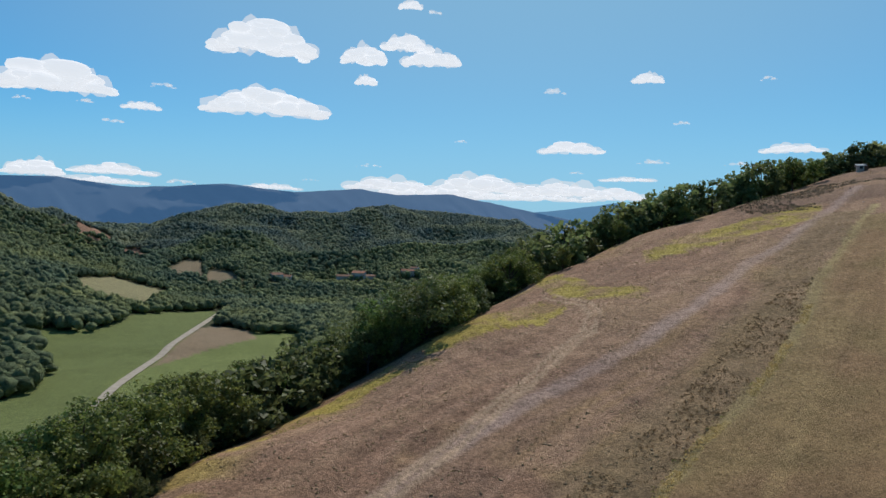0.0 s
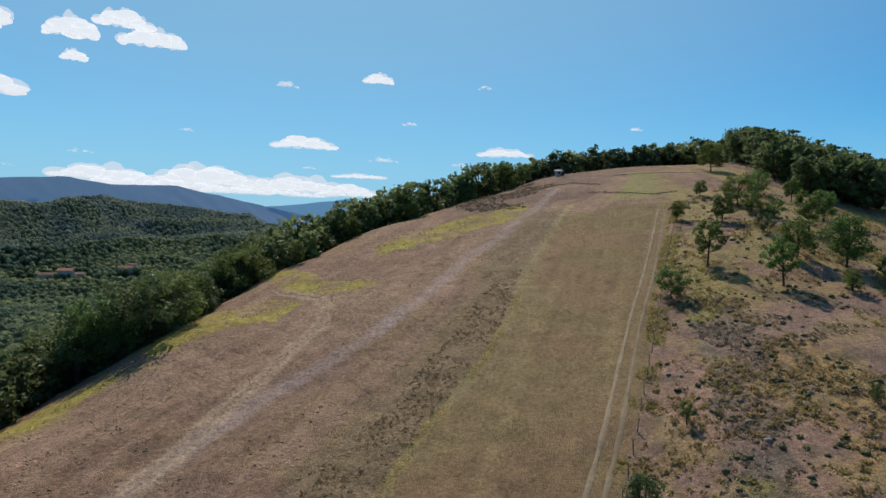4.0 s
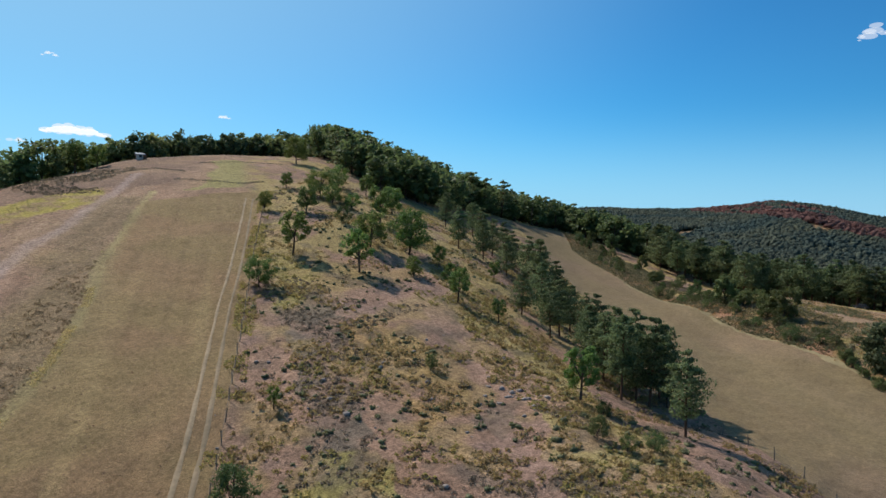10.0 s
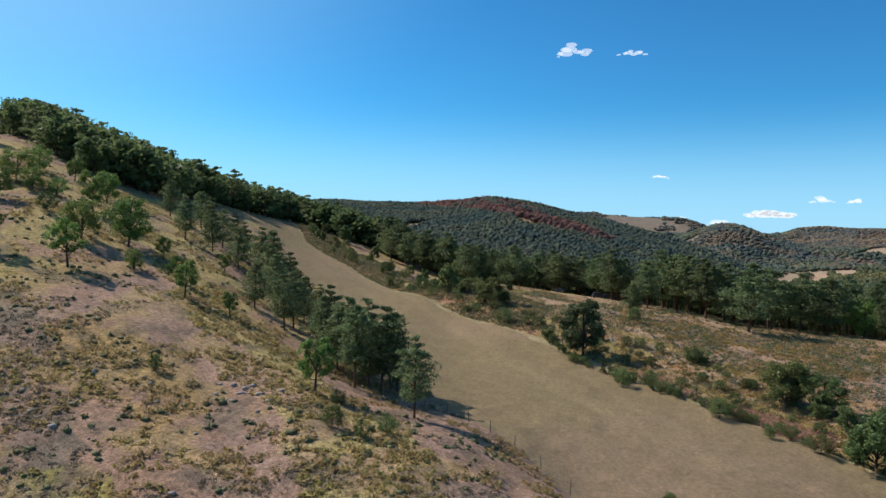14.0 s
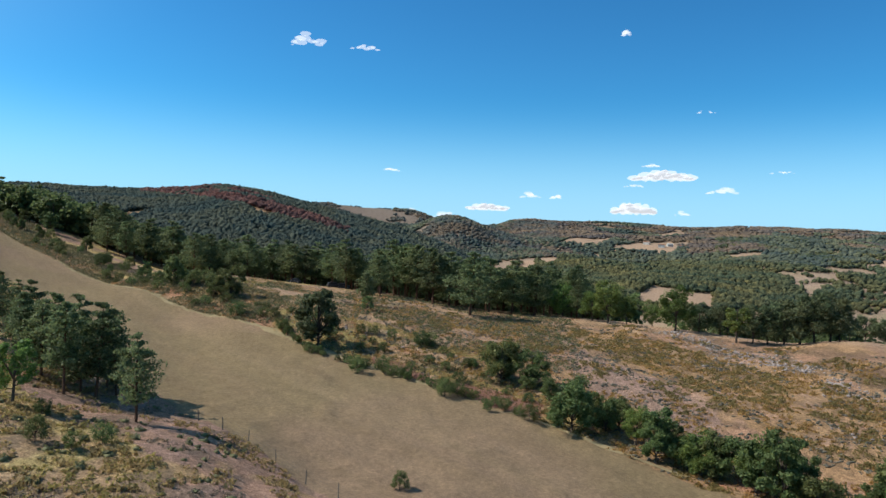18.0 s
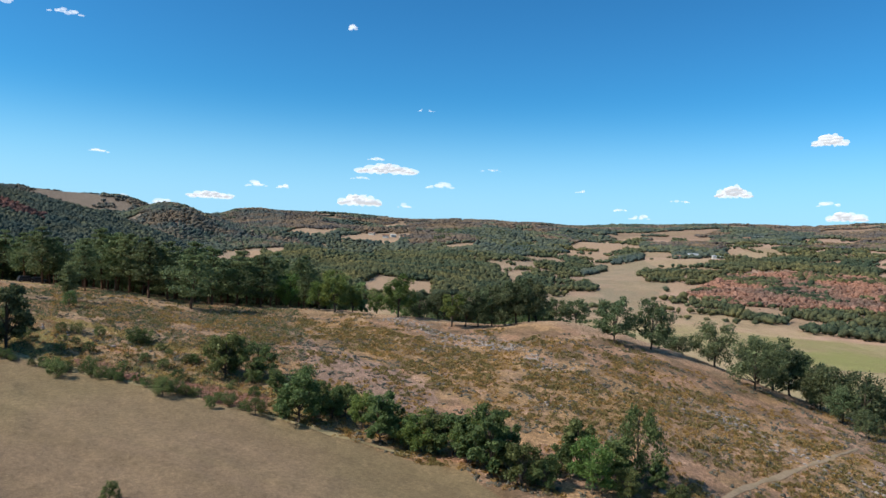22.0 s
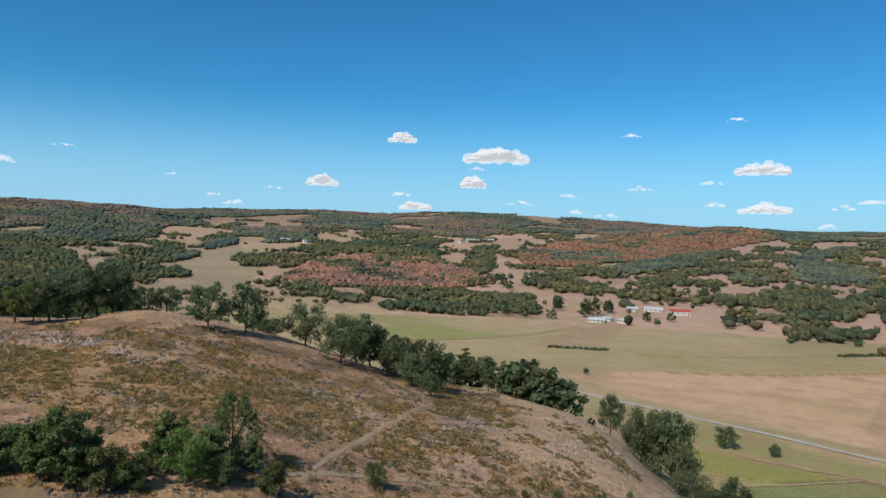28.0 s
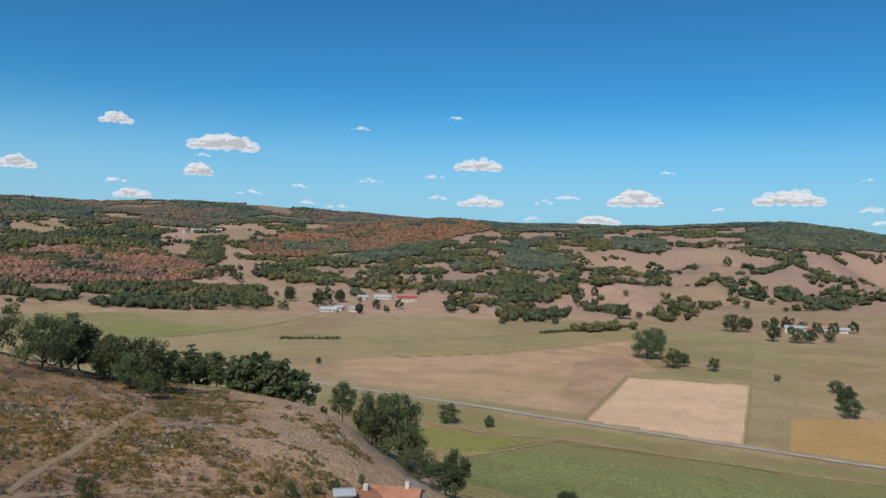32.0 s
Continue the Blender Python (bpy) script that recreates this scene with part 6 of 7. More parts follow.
# ---- tracks, roads and paths ----
def ribbon(name, label, category, line, width, mat, lift=0.12, ragged=0.3, step_len=1.5, parent=None, side=0.0):
    """A worn strip that follows the ground along bearings and distances."""
    px, py = at(np.array(line[0::2], float), np.array(line[1::2], float))
    seg = np.hypot(np.diff(px), np.diff(py))
    run = np.concatenate([[0], np.cumsum(seg)])
    s = np.arange(0, run[-1], step_len)
    x, y = np.interp(s, run, px), np.interp(s, run, py)
    k = np.ones(7) / 7
    if len(s) > 14:
        x, y = (np.convolve(np.pad(v, 3, mode="reflect", reflect_type="odd"), k, "valid") for v in (x, y))
    dx, dy = np.gradient(x), np.gradient(y)
    d = np.hypot(dx, dy) + 1e-9
    nx, ny = dy / d, -dx / d
    verts = []
    for e in (-1, -0.33, 0.33, 1):
        w = width / 2 * e * (1 + ragged * (vnoise(s, s * 0 + e, 3.0, 4) - 0.5) * 2 * (abs(e) > 0.9)) + side
        vx, vy = x + nx * w, y + ny * w
        verts.append(np.stack([vx, vy, height(vx, vy) + lift - 0.05 * (abs(e) > 0.9)], 1))
    n = len(s)
    V = np.stack(verts, 1).reshape(-1, 3)
    i, j = np.meshgrid(np.arange(n - 1), np.arange(3), indexing="ij")
    F = np.stack([i * 4 + j, (i + 1) * 4 + j, (i + 1) * 4 + j + 1, i * 4 + j + 1], -1).reshape(-1, 4)
    me = mesh_from(name, V, F[:, ::-1], mat, True)
    if parent is not None:
        return part(name, me, None, parent)
    return tagged(new(name, me), label, category, kind="structure")


EARTH = surface("worn_earth", (0.42, 0.305, 0.19), 0.95, 2.0, 0.5, 0.4, coarse=0.35, dark=(0.6, 0.62, 0.6))
FAINT = surface("trodden_grass", (0.34, 0.245, 0.16), 0.95, 2.0, 0.5, 0.4, coarse=0.25, dark=(0.75, 0.75, 0.65))
GRAVEL = surface("pale_gravel", (0.42, 0.36, 0.29), 0.95, 3.0, 0.35, 0.4)
ASPHALT = surface("old_asphalt", (0.5, 0.455, 0.39), 0.9, 4.0, 0.3, 0.2)
RUTS = (32, 55, 33.6, 67, 34.75, 77.2, 35.3, 87, 35.73, 96.6, 36.32, 112.5, 36.97, 128.2, 37.44, 148, 37.87, 180.6)
ruts = thing("farm_track", "pale twin wheel ruts worn along the fence", "track", kind="structure")
ribbon("wheel_rut", "", "", RUTS, 0.45, EARTH, 0.07, 0.5, parent=ruts, side=-0.85)
ribbon("wheel_rut", "", "", RUTS, 0.45, EARTH, 0.07, 0.5, parent=ruts, side=0.85)
ribbon("heath_path", "narrow pale footpath climbing the knoll", "path", (137.4, 94, 138.8, 100.4, 140, 107.6, 142.2, 116.1, 143.9, 125, 145.6, 132.5, 147, 148), 0.75, FAINT, 0.1, 0.9)
ribbon("lower_path", "dusty footpath below the knoll", "path", (134, 93, 136.7, 95.6, 140.5, 100.2, 144, 103, 147.6, 104.2, 151.2, 105.9, 154.8, 111.3, 160, 112), 1.2, FAINT, 0.12, 0.7)
ribbon("lane", "pale gravel lane along the hill foot", "lane", (161.4, 176, 163, 178, 164.5, 188, 165.6, 190, 167, 168, 168.1, 135, 168.9, 112), 2.4, GRAVEL, 0.25, 0.3)
ribbon("road", "grey asphalt road through the valley fields", "road", (140, 455, 150, 405, 158.7, 356, 166.8, 322, 179.4, 292, 191.8, 283, 206, 285), 3.2, ASPHALT, 0.3, 0.05, 4.0)
ribbon("road_left", "pale straight road across the green valley", "road", (-27, 300, -24.6, 372) + LEFT_ROAD[2:] + (-15.4, 790), 4.6, GRAVEL, 0.5, 0.1, 6.0)
ribbon("field_margin", "dry brown margin between two meadows", "margin", (167.5, 276, 172.7, 263, 178.5, 262, 185.8, 257, 195.6, 257, 204, 264), 1.6, EARTH, 0.25, 0.6, 3.0)
ribbon("meadow_margin", "dry brown margin below the green meadow", "margin", (170, 226, 172.8, 233, 179, 260), 1.0, EARTH, 0.25, 0.6, 3.0)
ribbon("farm_lane", "faint dirt track crossing the fields to the farm", "track", (145.7, 507, 149.8, 524, 154.7, 560, 159.4, 662, 162.9, 766, 165.6, 910), 1.6, EARTH, 0.3, 0.6, 4.0)
ribbon("field_edge", "bleached grass edge of the long field", "margin", (62.8, 300, 68.5, 224, 75.7, 175, 84.8, 140, 95.8, 116, 105.6, 103, 114.8, 95), 1.5,
       surface("straw_edge", (0.40, 0.31, 0.17), 0.95, 2, 0.5, 0.4), 0.12, 0.9)


# ---- low plants: tussocks, heather, grass ----
def ball(fine):
    bm = bmesh.new()
    bmesh.ops.create_icosphere(bm, subdivisions=fine, radius=1)
    made = np.array([v.co[:] for v in bm.verts]), np.array([[v.index for v in f.verts] for f in bm.faces])
    bm.free()
    return made


BALL, BALL_FACES = ball(1)


def tufts(name, label, mask, az0, az1, r0, r1, count, size, mat, seed, blades=5, squat=0.8, fine=0.27, shrubby=False):
    """Small plants scattered over a stretch of ground, joined in one mesh; shrubby ones have a dense rounded body."""
    rng = np.random.default_rng(seed)
    a = rng.uniform(az0, az1, count)
    r = np.sqrt(rng.uniform(r0 * r0, r1 * r1, count))
    x, y = at(a, r)
    ok = mask(x, y)
    x, y = x[ok], y[ok]
    n = len(x)
    z = height(x, y)
    s = rng.uniform(*size, n)
    few = max(3, blades * 2 // 5) if shrubby else blades
    c = np.stack([x, y, z + 0.3 * s * squat], 1)
    V, F = sprays(c, s * 0.58, few, 1.0, rng, squat)
    grow = np.repeat(s * fine, few * 4)[:, None]
    mid = np.repeat(V.reshape(-1, 4, 3).mean(1), 4, axis=0)
    V = mid + (V - mid) * grow
    F = np.concatenate([F[:, :3], F[:, (0, 2, 3)]])
    if not shrubby:
        return tagged(new(name, mesh_from(name, V, F, mat)), label, "low plants", kind="stuff")
    u = BALL[None] * rng.uniform(0.55, 1.2, (n, len(BALL), 1))
    wide = s[:, None] * rng.uniform(0.36, 0.6, (n, 1))
    long = rng.uniform(0.75, 1.35, (n, 1))
    body = np.stack([x[:, None] + u[..., 0] * wide * long, y[:, None] + u[..., 1] * wide / long, z[:, None] + s[:, None] * squat * (0.12 + 0.5 * u[..., 2])], -1)
    F = np.concatenate([F, (BALL_FACES[None] + (np.arange(n) * len(BALL))[:, None, None]).reshape(-1, 3) + len(V)])
    return tagged(new(name, mesh_from(name, np.concatenate([V, body.reshape(-1, 3)]), F, mat)), label, "low plants", kind="stuff")


TUSSOCK = foliage("tussock", (0.19, 0.135, 0.075), (0.33, 0.24, 0.13), 0.5)
GORSE = foliage("gorse", (0.09, 0.095, 0.045), (0.185, 0.18, 0.08), 0.38)
KNOLL_HEATH = foliage("knoll_heath", (0.075, 0.07, 0.055), (0.17, 0.15, 0.11), 0.35)
SLOPE_HEATH = foliage("slope_heather", (0.13, 0.1, 0.075), (0.25, 0.19, 0.135), 0.45)
STRAW = foliage("straw_grass", (0.33, 0.235, 0.105), (0.52, 0.39, 0.165), 0.55)
SEDGE = foliage("sedge", (0.29, 0.255, 0.08), (0.47, 0.4, 0.13), 0.55)
BRACKEN = foliage("dry_bracken", (0.24, 0.12, 0.05), (0.46, 0.25, 0.1), 0.55)
GOLDEN = foliage("golden_bracken", (0.235, 0.155, 0.068), (0.43, 0.29, 0.125), 0.55)
ROSY = foliage("rosy_bracken", (0.3, 0.17, 0.12), (0.48, 0.3, 0.2), 0.5)
DRYTUFT = foliage("dry_tuft", (0.24, 0.165, 0.1), (0.4, 0.28, 0.165), 0.5)


def slope_side(x, y):
    a, r = bearing_of(x, y), np.hypot(x, y)
    fence = np.interp(r, [55, 72, 104, 140, 190, 250], [33.5, 36.3, 37.7, 38.4, 39.2, 41])
    return (a > fence + 0.4) & ~inside(x, y, LONG_FIELD) & ~inside(x, y, BANK)


def pasture(x, y):
    a, r = bearing_of(x, y), np.hypot(x, y)
    ditch = np.interp(r, DITCH[1::2], DITCH[0::2])
    return (a < ditch - 0.3) & (line_distance(x, y, WOOD_EDGE) > 2) & ~inside(x, y, WOOD_EDGE + WOOD_BACK)


def spread_in(polys, x, y, seed):
    jx, jy = x + 9 * (fbm(x, y, 10, 135) - 0.5), y + 9 * (fbm(x, y, 10, 136) - 0.5)
    return in_any(jx, jy, polys) & (fbm(x, y, 5, seed) > 0.42)


tufts("heather_slope", "dark heather clumps on the stony slope", lambda x, y: slope_side(x, y) & (spread_in([SPUR_HEATH], x, y, 141) | (vnoise(x, y, 3.5, 142) > 0.76)), 36, 80, 52, 210, 40000,
      (0.25, 0.75), SLOPE_HEATH, 301, 16, 0.45, 0.19)
tufts("straw_slope", "golden dry grass tufts on the slope", lambda x, y: slope_side(x, y) & (spread_in([SPUR_GOLD, SPUR_STRAW], x, y, 143) | (fbm(x, y, 7, 144) > 0.6)), 36, 84, 50, 220, 30000, (0.35, 1.0), STRAW, 302, 16, 0.6, 0.19)
tufts("sedge_slope", "yellow-green grass tufts on the slope", lambda x, y: slope_side(x, y) & (spread_in(SPUR_GREEN + [SPUR_STRAW], x, y, 145) | (fbm(x, y, 9, 146) > 0.62)), 36, 84, 50, 230, 24000, (0.35, 0.95), SEDGE, 303, 15, 0.6, 0.19)
tufts("gorse_slope", "small dark gorse bushes on the slope", lambda x, y: slope_side(x, y) & ~inside(x, y, SPUR_PINK) & (vnoise(x, y, 7, 147) > 0.4), 36, 80, 52, 200, 2600, (0.4, 1.1), GORSE, 304, 34, 0.6, 0.18, True)
tufts("tussocks", "grey-brown tussocks along the pasture ditch", lambda x, y: pasture(x, y) & (inside(x, y, TUSSOCK_BAND) & (vnoise(x, y, 3, 151) > 0.3)), 5, 33, 55, 215, 24000,
      (0.25, 0.7), TUSSOCK, 305, 10, 0.42, 0.2)
tufts("pasture_tufts", "dry brown grass tufts on the pasture", lambda x, y: pasture(x, y) & (line_distance(x, y, STONY_LINE) > 1.8) & (vnoise(x, y, 5, 153) > 0.48), -25, 34, 50, 290, 26000, (0.15, 0.45), DRYTUFT, 306, 6, 0.36, 0.22, True)
tufts("pasture_sedge", "yellow grass along the wood", lambda x, y: pasture(x, y) & (spread_in(YELLOW_BANDS, x, y, 155) | (line_distance(x, y, DITCH) < 1.2)), -30, 36, 55, 300, 30000, (0.3, 0.6), SEDGE, 307, 8, 0.6, 0.16)
tufts("ditch_grass", "bright straw-yellow grass along the ditch", lambda x, y: (line_distance(x, y, DITCH) < 0.6) & (vnoise(x, y, 5, 186) > 0.35), 13, 28, 55, 125, 26000, (0.3, 0.6), STRAW, 327, 6, 0.5, 0.16)
tufts("sward_tufts", "short dry grass on the mown strip", lambda x, y: inside(x, y, SWARD) & (line_distance(x, y, RUTS) > 1.5), 14, 40, 48, 190, 12000, (0.15, 0.3), DRYTUFT, 308, 4, 0.5)
tufts("fence_grass", "long yellow grass along the fence", lambda x, y: (line_distance(x, y, FENCE) < 1.5) & (vnoise(x, y, 4, 157) > 0.35), 33, 40, 55, 190, 26000, (0.3, 0.6), SEDGE, 309, 4)


def knoll_top(x, y, brow=0.0):
    a, r = bearing_of(x, y), np.hypot(x, y)
    edge = np.interp(a, [90, 97, 106, 115, 123, 132, 138, 145, 151, 158, 163, 168], [215, 215, 208, 198, 192, 192, 190, 202, 209, 190, 168, 150])
    return (r < edge - brow * (0.4 + vnoise(x, y, 9, 175))) & ~inside(x, y, LONG_FIELD) & (line_distance(x, y, (138.8, 100.4, 140, 107.6, 142.2, 116.1, 143.9, 125, 145.6, 132.5, 147, 148)) > 0.9)


def bare_toe(x, y):
    return (bearing_of(x, y) > 153) & (np.hypot(x, y) > 124) & (fbm(x, y, 8, 178) > 0.46)


tufts("knoll_bracken", "rusty dry bracken on the knoll", lambda x, y: knoll_top(x, y, 24) & ~bare_toe(x, y) & (fbm(x, y, 6, 161) > np.where(inside(x, y, KNOLL_GOLD), 0.43, 0.53)), 88, 168, 85, 215, 26000, (0.4, 1.1), BRACKEN, 311, 18, 0.5, 0.18)
tufts("knoll_golden_bracken", "golden-olive bracken clumps on the knoll", lambda x, y: knoll_top(x, y, 20) & ~bare_toe(x, y) & (fbm(x, y, 5, 185) > np.where(inside(x, y, KNOLL_GOLD), 0.46, np.where(bearing_of(x, y) > 145, 0.5, 0.62))), 88, 168, 85, 215, 30000,
      (0.5, 1.25), GOLDEN, 324, 22, 0.5, 0.17)
tufts("knoll_heather", "dark heather on the knoll", lambda x, y: knoll_top(x, y, 18) & ~bare_toe(x, y) & (vnoise(x, y, 2.2, 166) > np.where(inside(x, y, KNOLL_MAUVE), 0.5, 0.62)), 84, 168, 85, 215, 44000, (0.3, 0.8), KNOLL_HEATH, 312, 14, 0.55, 0.2, True)
tufts("knoll_grass", "bleached dry grass on the knoll", lambda x, y: knoll_top(x, y) & (fbm(x, y, 11, 165) > 0.44), 84, 168, 80, 215, 14000, (0.2, 0.5), DRYTUFT, 313, 8, 0.7, 0.18)
tufts("bank_scrub", "rust and green scrub on the field bank", lambda x, y: inside(x, y, BANK) & (vnoise(x, y, 6, 167) > 0.3), 62, 130, 85, 320, 30000, (0.4, 0.9), BRACKEN, 314, 12, 0.8, 0.17)
tufts("bank_bracken", "rosy dry bracken on the field bank", lambda x, y: inside(x, y, BRACKEN_BAND), 88, 104, 104, 136, 9000, (0.4, 0.9), ROSY, 325, 14, 0.7, 0.17)
tufts("bank_straw", "bleached straw in lines along the bank", lambda x, y: np.minimum.reduce([line_distance(x, y, l) for l in STRAW_LINES]) < 1.4, 84, 104, 110, 160, 22000, (0.35, 0.7), STRAW, 326, 10, 0.65, 0.18)
tufts("bank_brambles", "green brambles on the field bank", lambda x, y: inside(x, y, BANK) & (fbm(x, y, 12, 169) > 0.5), 62, 130, 85, 320, 26000, (0.5, 1.1), GORSE, 315, 16, 0.8, 0.16)
tufts("terrace_heath", "dark heath and bramble on the old terraces", lambda x, y: ~inside(x, y, LONG_FIELD) & (fbm(x, y, 9, 173) > 0.47), 74, 106, 112, 222, 16000, (0.4, 1.1), GORSE, 321, 16, 0.7, 0.14)
tufts("upper_bank_scrub", "dark scrub and rusty bracken on the upper bank", lambda x, y: ~inside(x, y, LONG_FIELD) & (line_distance(x, y, (62.6, 318, 65.5, 275, 69, 236, 73, 206, 77, 184, 81, 167)) < 13) & (vnoise(x, y, 5, 176) > 0.25),
      61, 83, 155, 335, 52000, (0.4, 1.2), GORSE, 323, 14, 0.75, 0.15)
tufts("terrace_straw", "dry straw on the old terraces", lambda x, y: ~inside(x, y, LONG_FIELD) & (fbm(x, y, 11, 174) > 0.52), 74, 106, 112, 222, 14000, (0.35, 0.8), STRAW, 322, 12, 0.7, 0.15)
tufts("hedge_lines", "dark low hedges between the fields",
      lambda x, y: np.minimum.reduce([line_distance(x, y, l) for l in ((157.0, 505, 160.9, 507), (177.4, 579, 180.4, 615), (180.6, 617, 184.3, 672), (174.1, 691, 178.2, 689),
                                                                    )]) < 3.5, 143, 186, 490, 720, 60000, (1.2, 2.4), GORSE, 316, 8, 1.1)


tufts("terrace_scrub", "dark scrub along old field terraces", lambda x, y: np.minimum.reduce([line_distance(x, y, l) for l in ((32.6, 216, 33.8, 213, 37.4, 202, 38.6, 206), (34.4, 249, 40, 247),
      (27, 235, 31, 243, 33, 230))]) < 1.1, 26, 41, 195, 255, 14000, (0.3, 0.6), KNOLL_HEATH, 317, 9, 0.7, 0.18)
tufts("ridge_scrub", "brown scrub on the ridge shoulder", lambda x, y: pasture(x, y) & (fbm(x, y, 15, 171) > 0.5), 22, 34, 205, 290, 6000, (0.4, 1.1), SLOPE_HEATH, 318, 14, 0.7, 0.16)


# ---- stones ----
def stones(name, label, spots, seed, mat):
    rng = np.random.default_rng(seed)
    bm = bmesh.new()
    bmesh.ops.create_icosphere(bm, subdivisions=1, radius=1)
    v0 = np.array([v.co[:] for v in bm.verts])
    f0 = np.array([[v.index for v in f.verts] for f in bm.faces])
    bm.free()
    V, F, n = [], [], 0
    for az, r, spread, count in spots:
        cx, cy = at(az, r)
        x, y = cx + rng.normal(size=count) * spread, cy + rng.normal(size=count) * spread
        z = height(x, y)
        for k in range(count):
            s = (0.07 + 0.36 * rng.uniform() ** 2.2) * np.array((rng.uniform(0.8, 1.5), rng.uniform(0.7, 1.2), rng.uniform(0.4, 0.8)))
            V.append(v0 * rng.uniform(0.75, 1.2, (len(v0), 1)) * s + (x[k], y[k], z[k] + 0.06))
            F.append(f0 + n)
            n += len(v0)
    return tagged(new(name, mesh_from(name, np.concatenate(V), np.concatenate(F), mat)), label, "stones", kind="stuff")


LIMESTONE = surface("limestone", (0.38, 0.315, 0.275), 0.9, 3.0, 0.4, 0.5)
stones("stone_scree", "pale limestone lumps strewn over the knoll", ((112.7, 185, 2, 36), (114.4, 181, 2.5, 66), (115.3, 172, 2, 36), (116.6, 168, 3, 66), (118.6, 160, 2.5, 42), (119.8, 168, 3, 66), (121.4, 161, 3, 66), (113.3, 185, 2, 60), (115.2, 178, 2.2, 80), (117.6, 169, 2.2, 80), (120.4, 161, 2.2, 80), (122, 156, 1.8, 70), (124, 147, 1.8, 60),
       (123.9, 145, 2, 66), (125, 142, 2, 42), (127.8, 141, 4, 36), (117.4, 154, 3, 24), (125, 120, 2, 24), (126.4, 136, 3, 30)), 401, LIMESTONE)
stones("path_scree", "grey limestone rubble in strips beside the footpath", ((135.7, 137, 1.8, 54), (137.3, 138, 2, 72), (139, 137, 2, 72), (140.8, 135, 2.5, 48), (143.2, 129, 2.5, 66), (146.5, 126, 3, 42), (148.3, 125, 3, 48), (151.9, 124, 4, 48)),
       403, LIMESTONE)
stones("toe_scree", "pale stones on the bare end of the knoll", ((159.2, 137, 3, 50), (161.4, 150, 2.5, 40), (160.1, 132, 3, 26), (157.4, 128, 5, 28), (154, 140, 7, 26), (150, 118, 8, 16)), 404, LIMESTONE)
stones("slope_stones", "pale stones on the dry slope", ((59.7, 83, 2, 26), (58.8, 86, 2, 16), (52, 90, 10, 26), (48, 78, 9, 30), (30, 215, 8, 16), (84, 158, 6, 24), (90, 142, 5, 24), (94, 138, 4, 40), (88, 150, 4, 30)), 402, LIMESTONE)

# ---- fences ----
WEATHERED = surface("weathered_wood", (0.26, 0.22, 0.18), 0.9, 8, 0.5, 0.5)
POST = mesh_from("post", *(lambda t: (t[0], t[1]))(tube([(0, 0, -0.3), (0.01, 0, 0.7), (0.03, 0.01, 1.45)], [0.07, 0.065, 0.055], 6)), WEATHERED, True)


def post_fence(label, line, gap):
    px, py = at(np.array(line[0::2], float), np.array(line[1::2], float))
    run = np.concatenate([[0], np.cumsum(np.hypot(np.diff(px), np.diff(py)))])
    s = np.arange(0, run[-1], gap)
    x, y = np.interp(s, run, px), np.interp(s, run, py)
    z = height(x, y)
    ob = thing("post_fence", label, "fence", at_pose=pose(float(x[0]), float(y[0]), float(z[0])))
    rng = np.random.default_rng(len(s))
    for k in range(len(s)):
        p = part("post", POST, None, ob)
        p.matrix_basis = pose(x[k] - x[0], y[k] - y[0], z[k] - z[0], rng.uniform(-6, 6), rng.uniform(-6, 6), rng.uniform(0, 90))
    for level in (0.5, 0.9, 1.3):
        pts = [(x[k] - x[0], y[k] - y[0], z[k] - z[0] + level) for k in range(len(s))]
        v, f = tube(pts, [0.008] * len(pts), 3)
        part("wire", mesh_from("wire", v, f, WIRE), None, ob, "thin rusty wire")


WIRE = surface("rusty_wire", (0.2, 0.16, 0.13), 0.6, metal=0.8)
post_fence("leaning weathered wooden posts beside the farm track", (34.6, 58, 36.3, 72, 37.7, 104, 38.4, 140, 39.2, 188), 4.0)
post_fence("weathered wooden posts along the long field", (70, 108, 76, 93, 82, 80, 92, 66, 100, 60), 5.0)


# ---- buildings ----
PLASTER = surface("white_plaster", (0.62, 0.58, 0.52), 0.9, 2, 0.25, 0.1)
STONE_WALL = surface("stone_masonry", (0.40, 0.34, 0.27), 0.9, 1.5, 0.45, 0.4)
TILE = surface("clay_tile", (0.44, 0.2, 0.125), 0.85, 1.5, 0.45, 0.3, dark=(0.6, 0.55, 0.5))
TILE_DULL = surface("old_clay_tile", (0.32, 0.17, 0.11), 0.85, 1.5, 0.45, 0.3)
SHEET = surface("grey_roof_sheet", (0.42, 0.43, 0.45), 0.6, 1.0, 0.25, 0.1)
DARK_GLASS = surface("dark_pane", (0.03, 0.035, 0.04), 0.15, 2, 0.2, 0.0)
SHUTTER = surface("brown_shutter", (0.16, 0.09, 0.05), 0.8, 5, 0.3, 0.2)
RED_SHEET = surface("red_roof_sheet", (0.42, 0.07, 0.05), 0.6, 1.0, 0.25, 0.1)


def box(x0, y0, z0, x1, y1, z1, bm=None):
    bm = bm or bmesh.new()
    m = Matrix.Translation(((x0 + x1) / 2, (y0 + y1) / 2, (z0 + z1) / 2)) @ Matrix.Diagonal((x1 - x0, y1 - y0, z1 - z0, 1))
    bmesh.ops.create_cube(bm, size=1, matrix=m)
    return bm


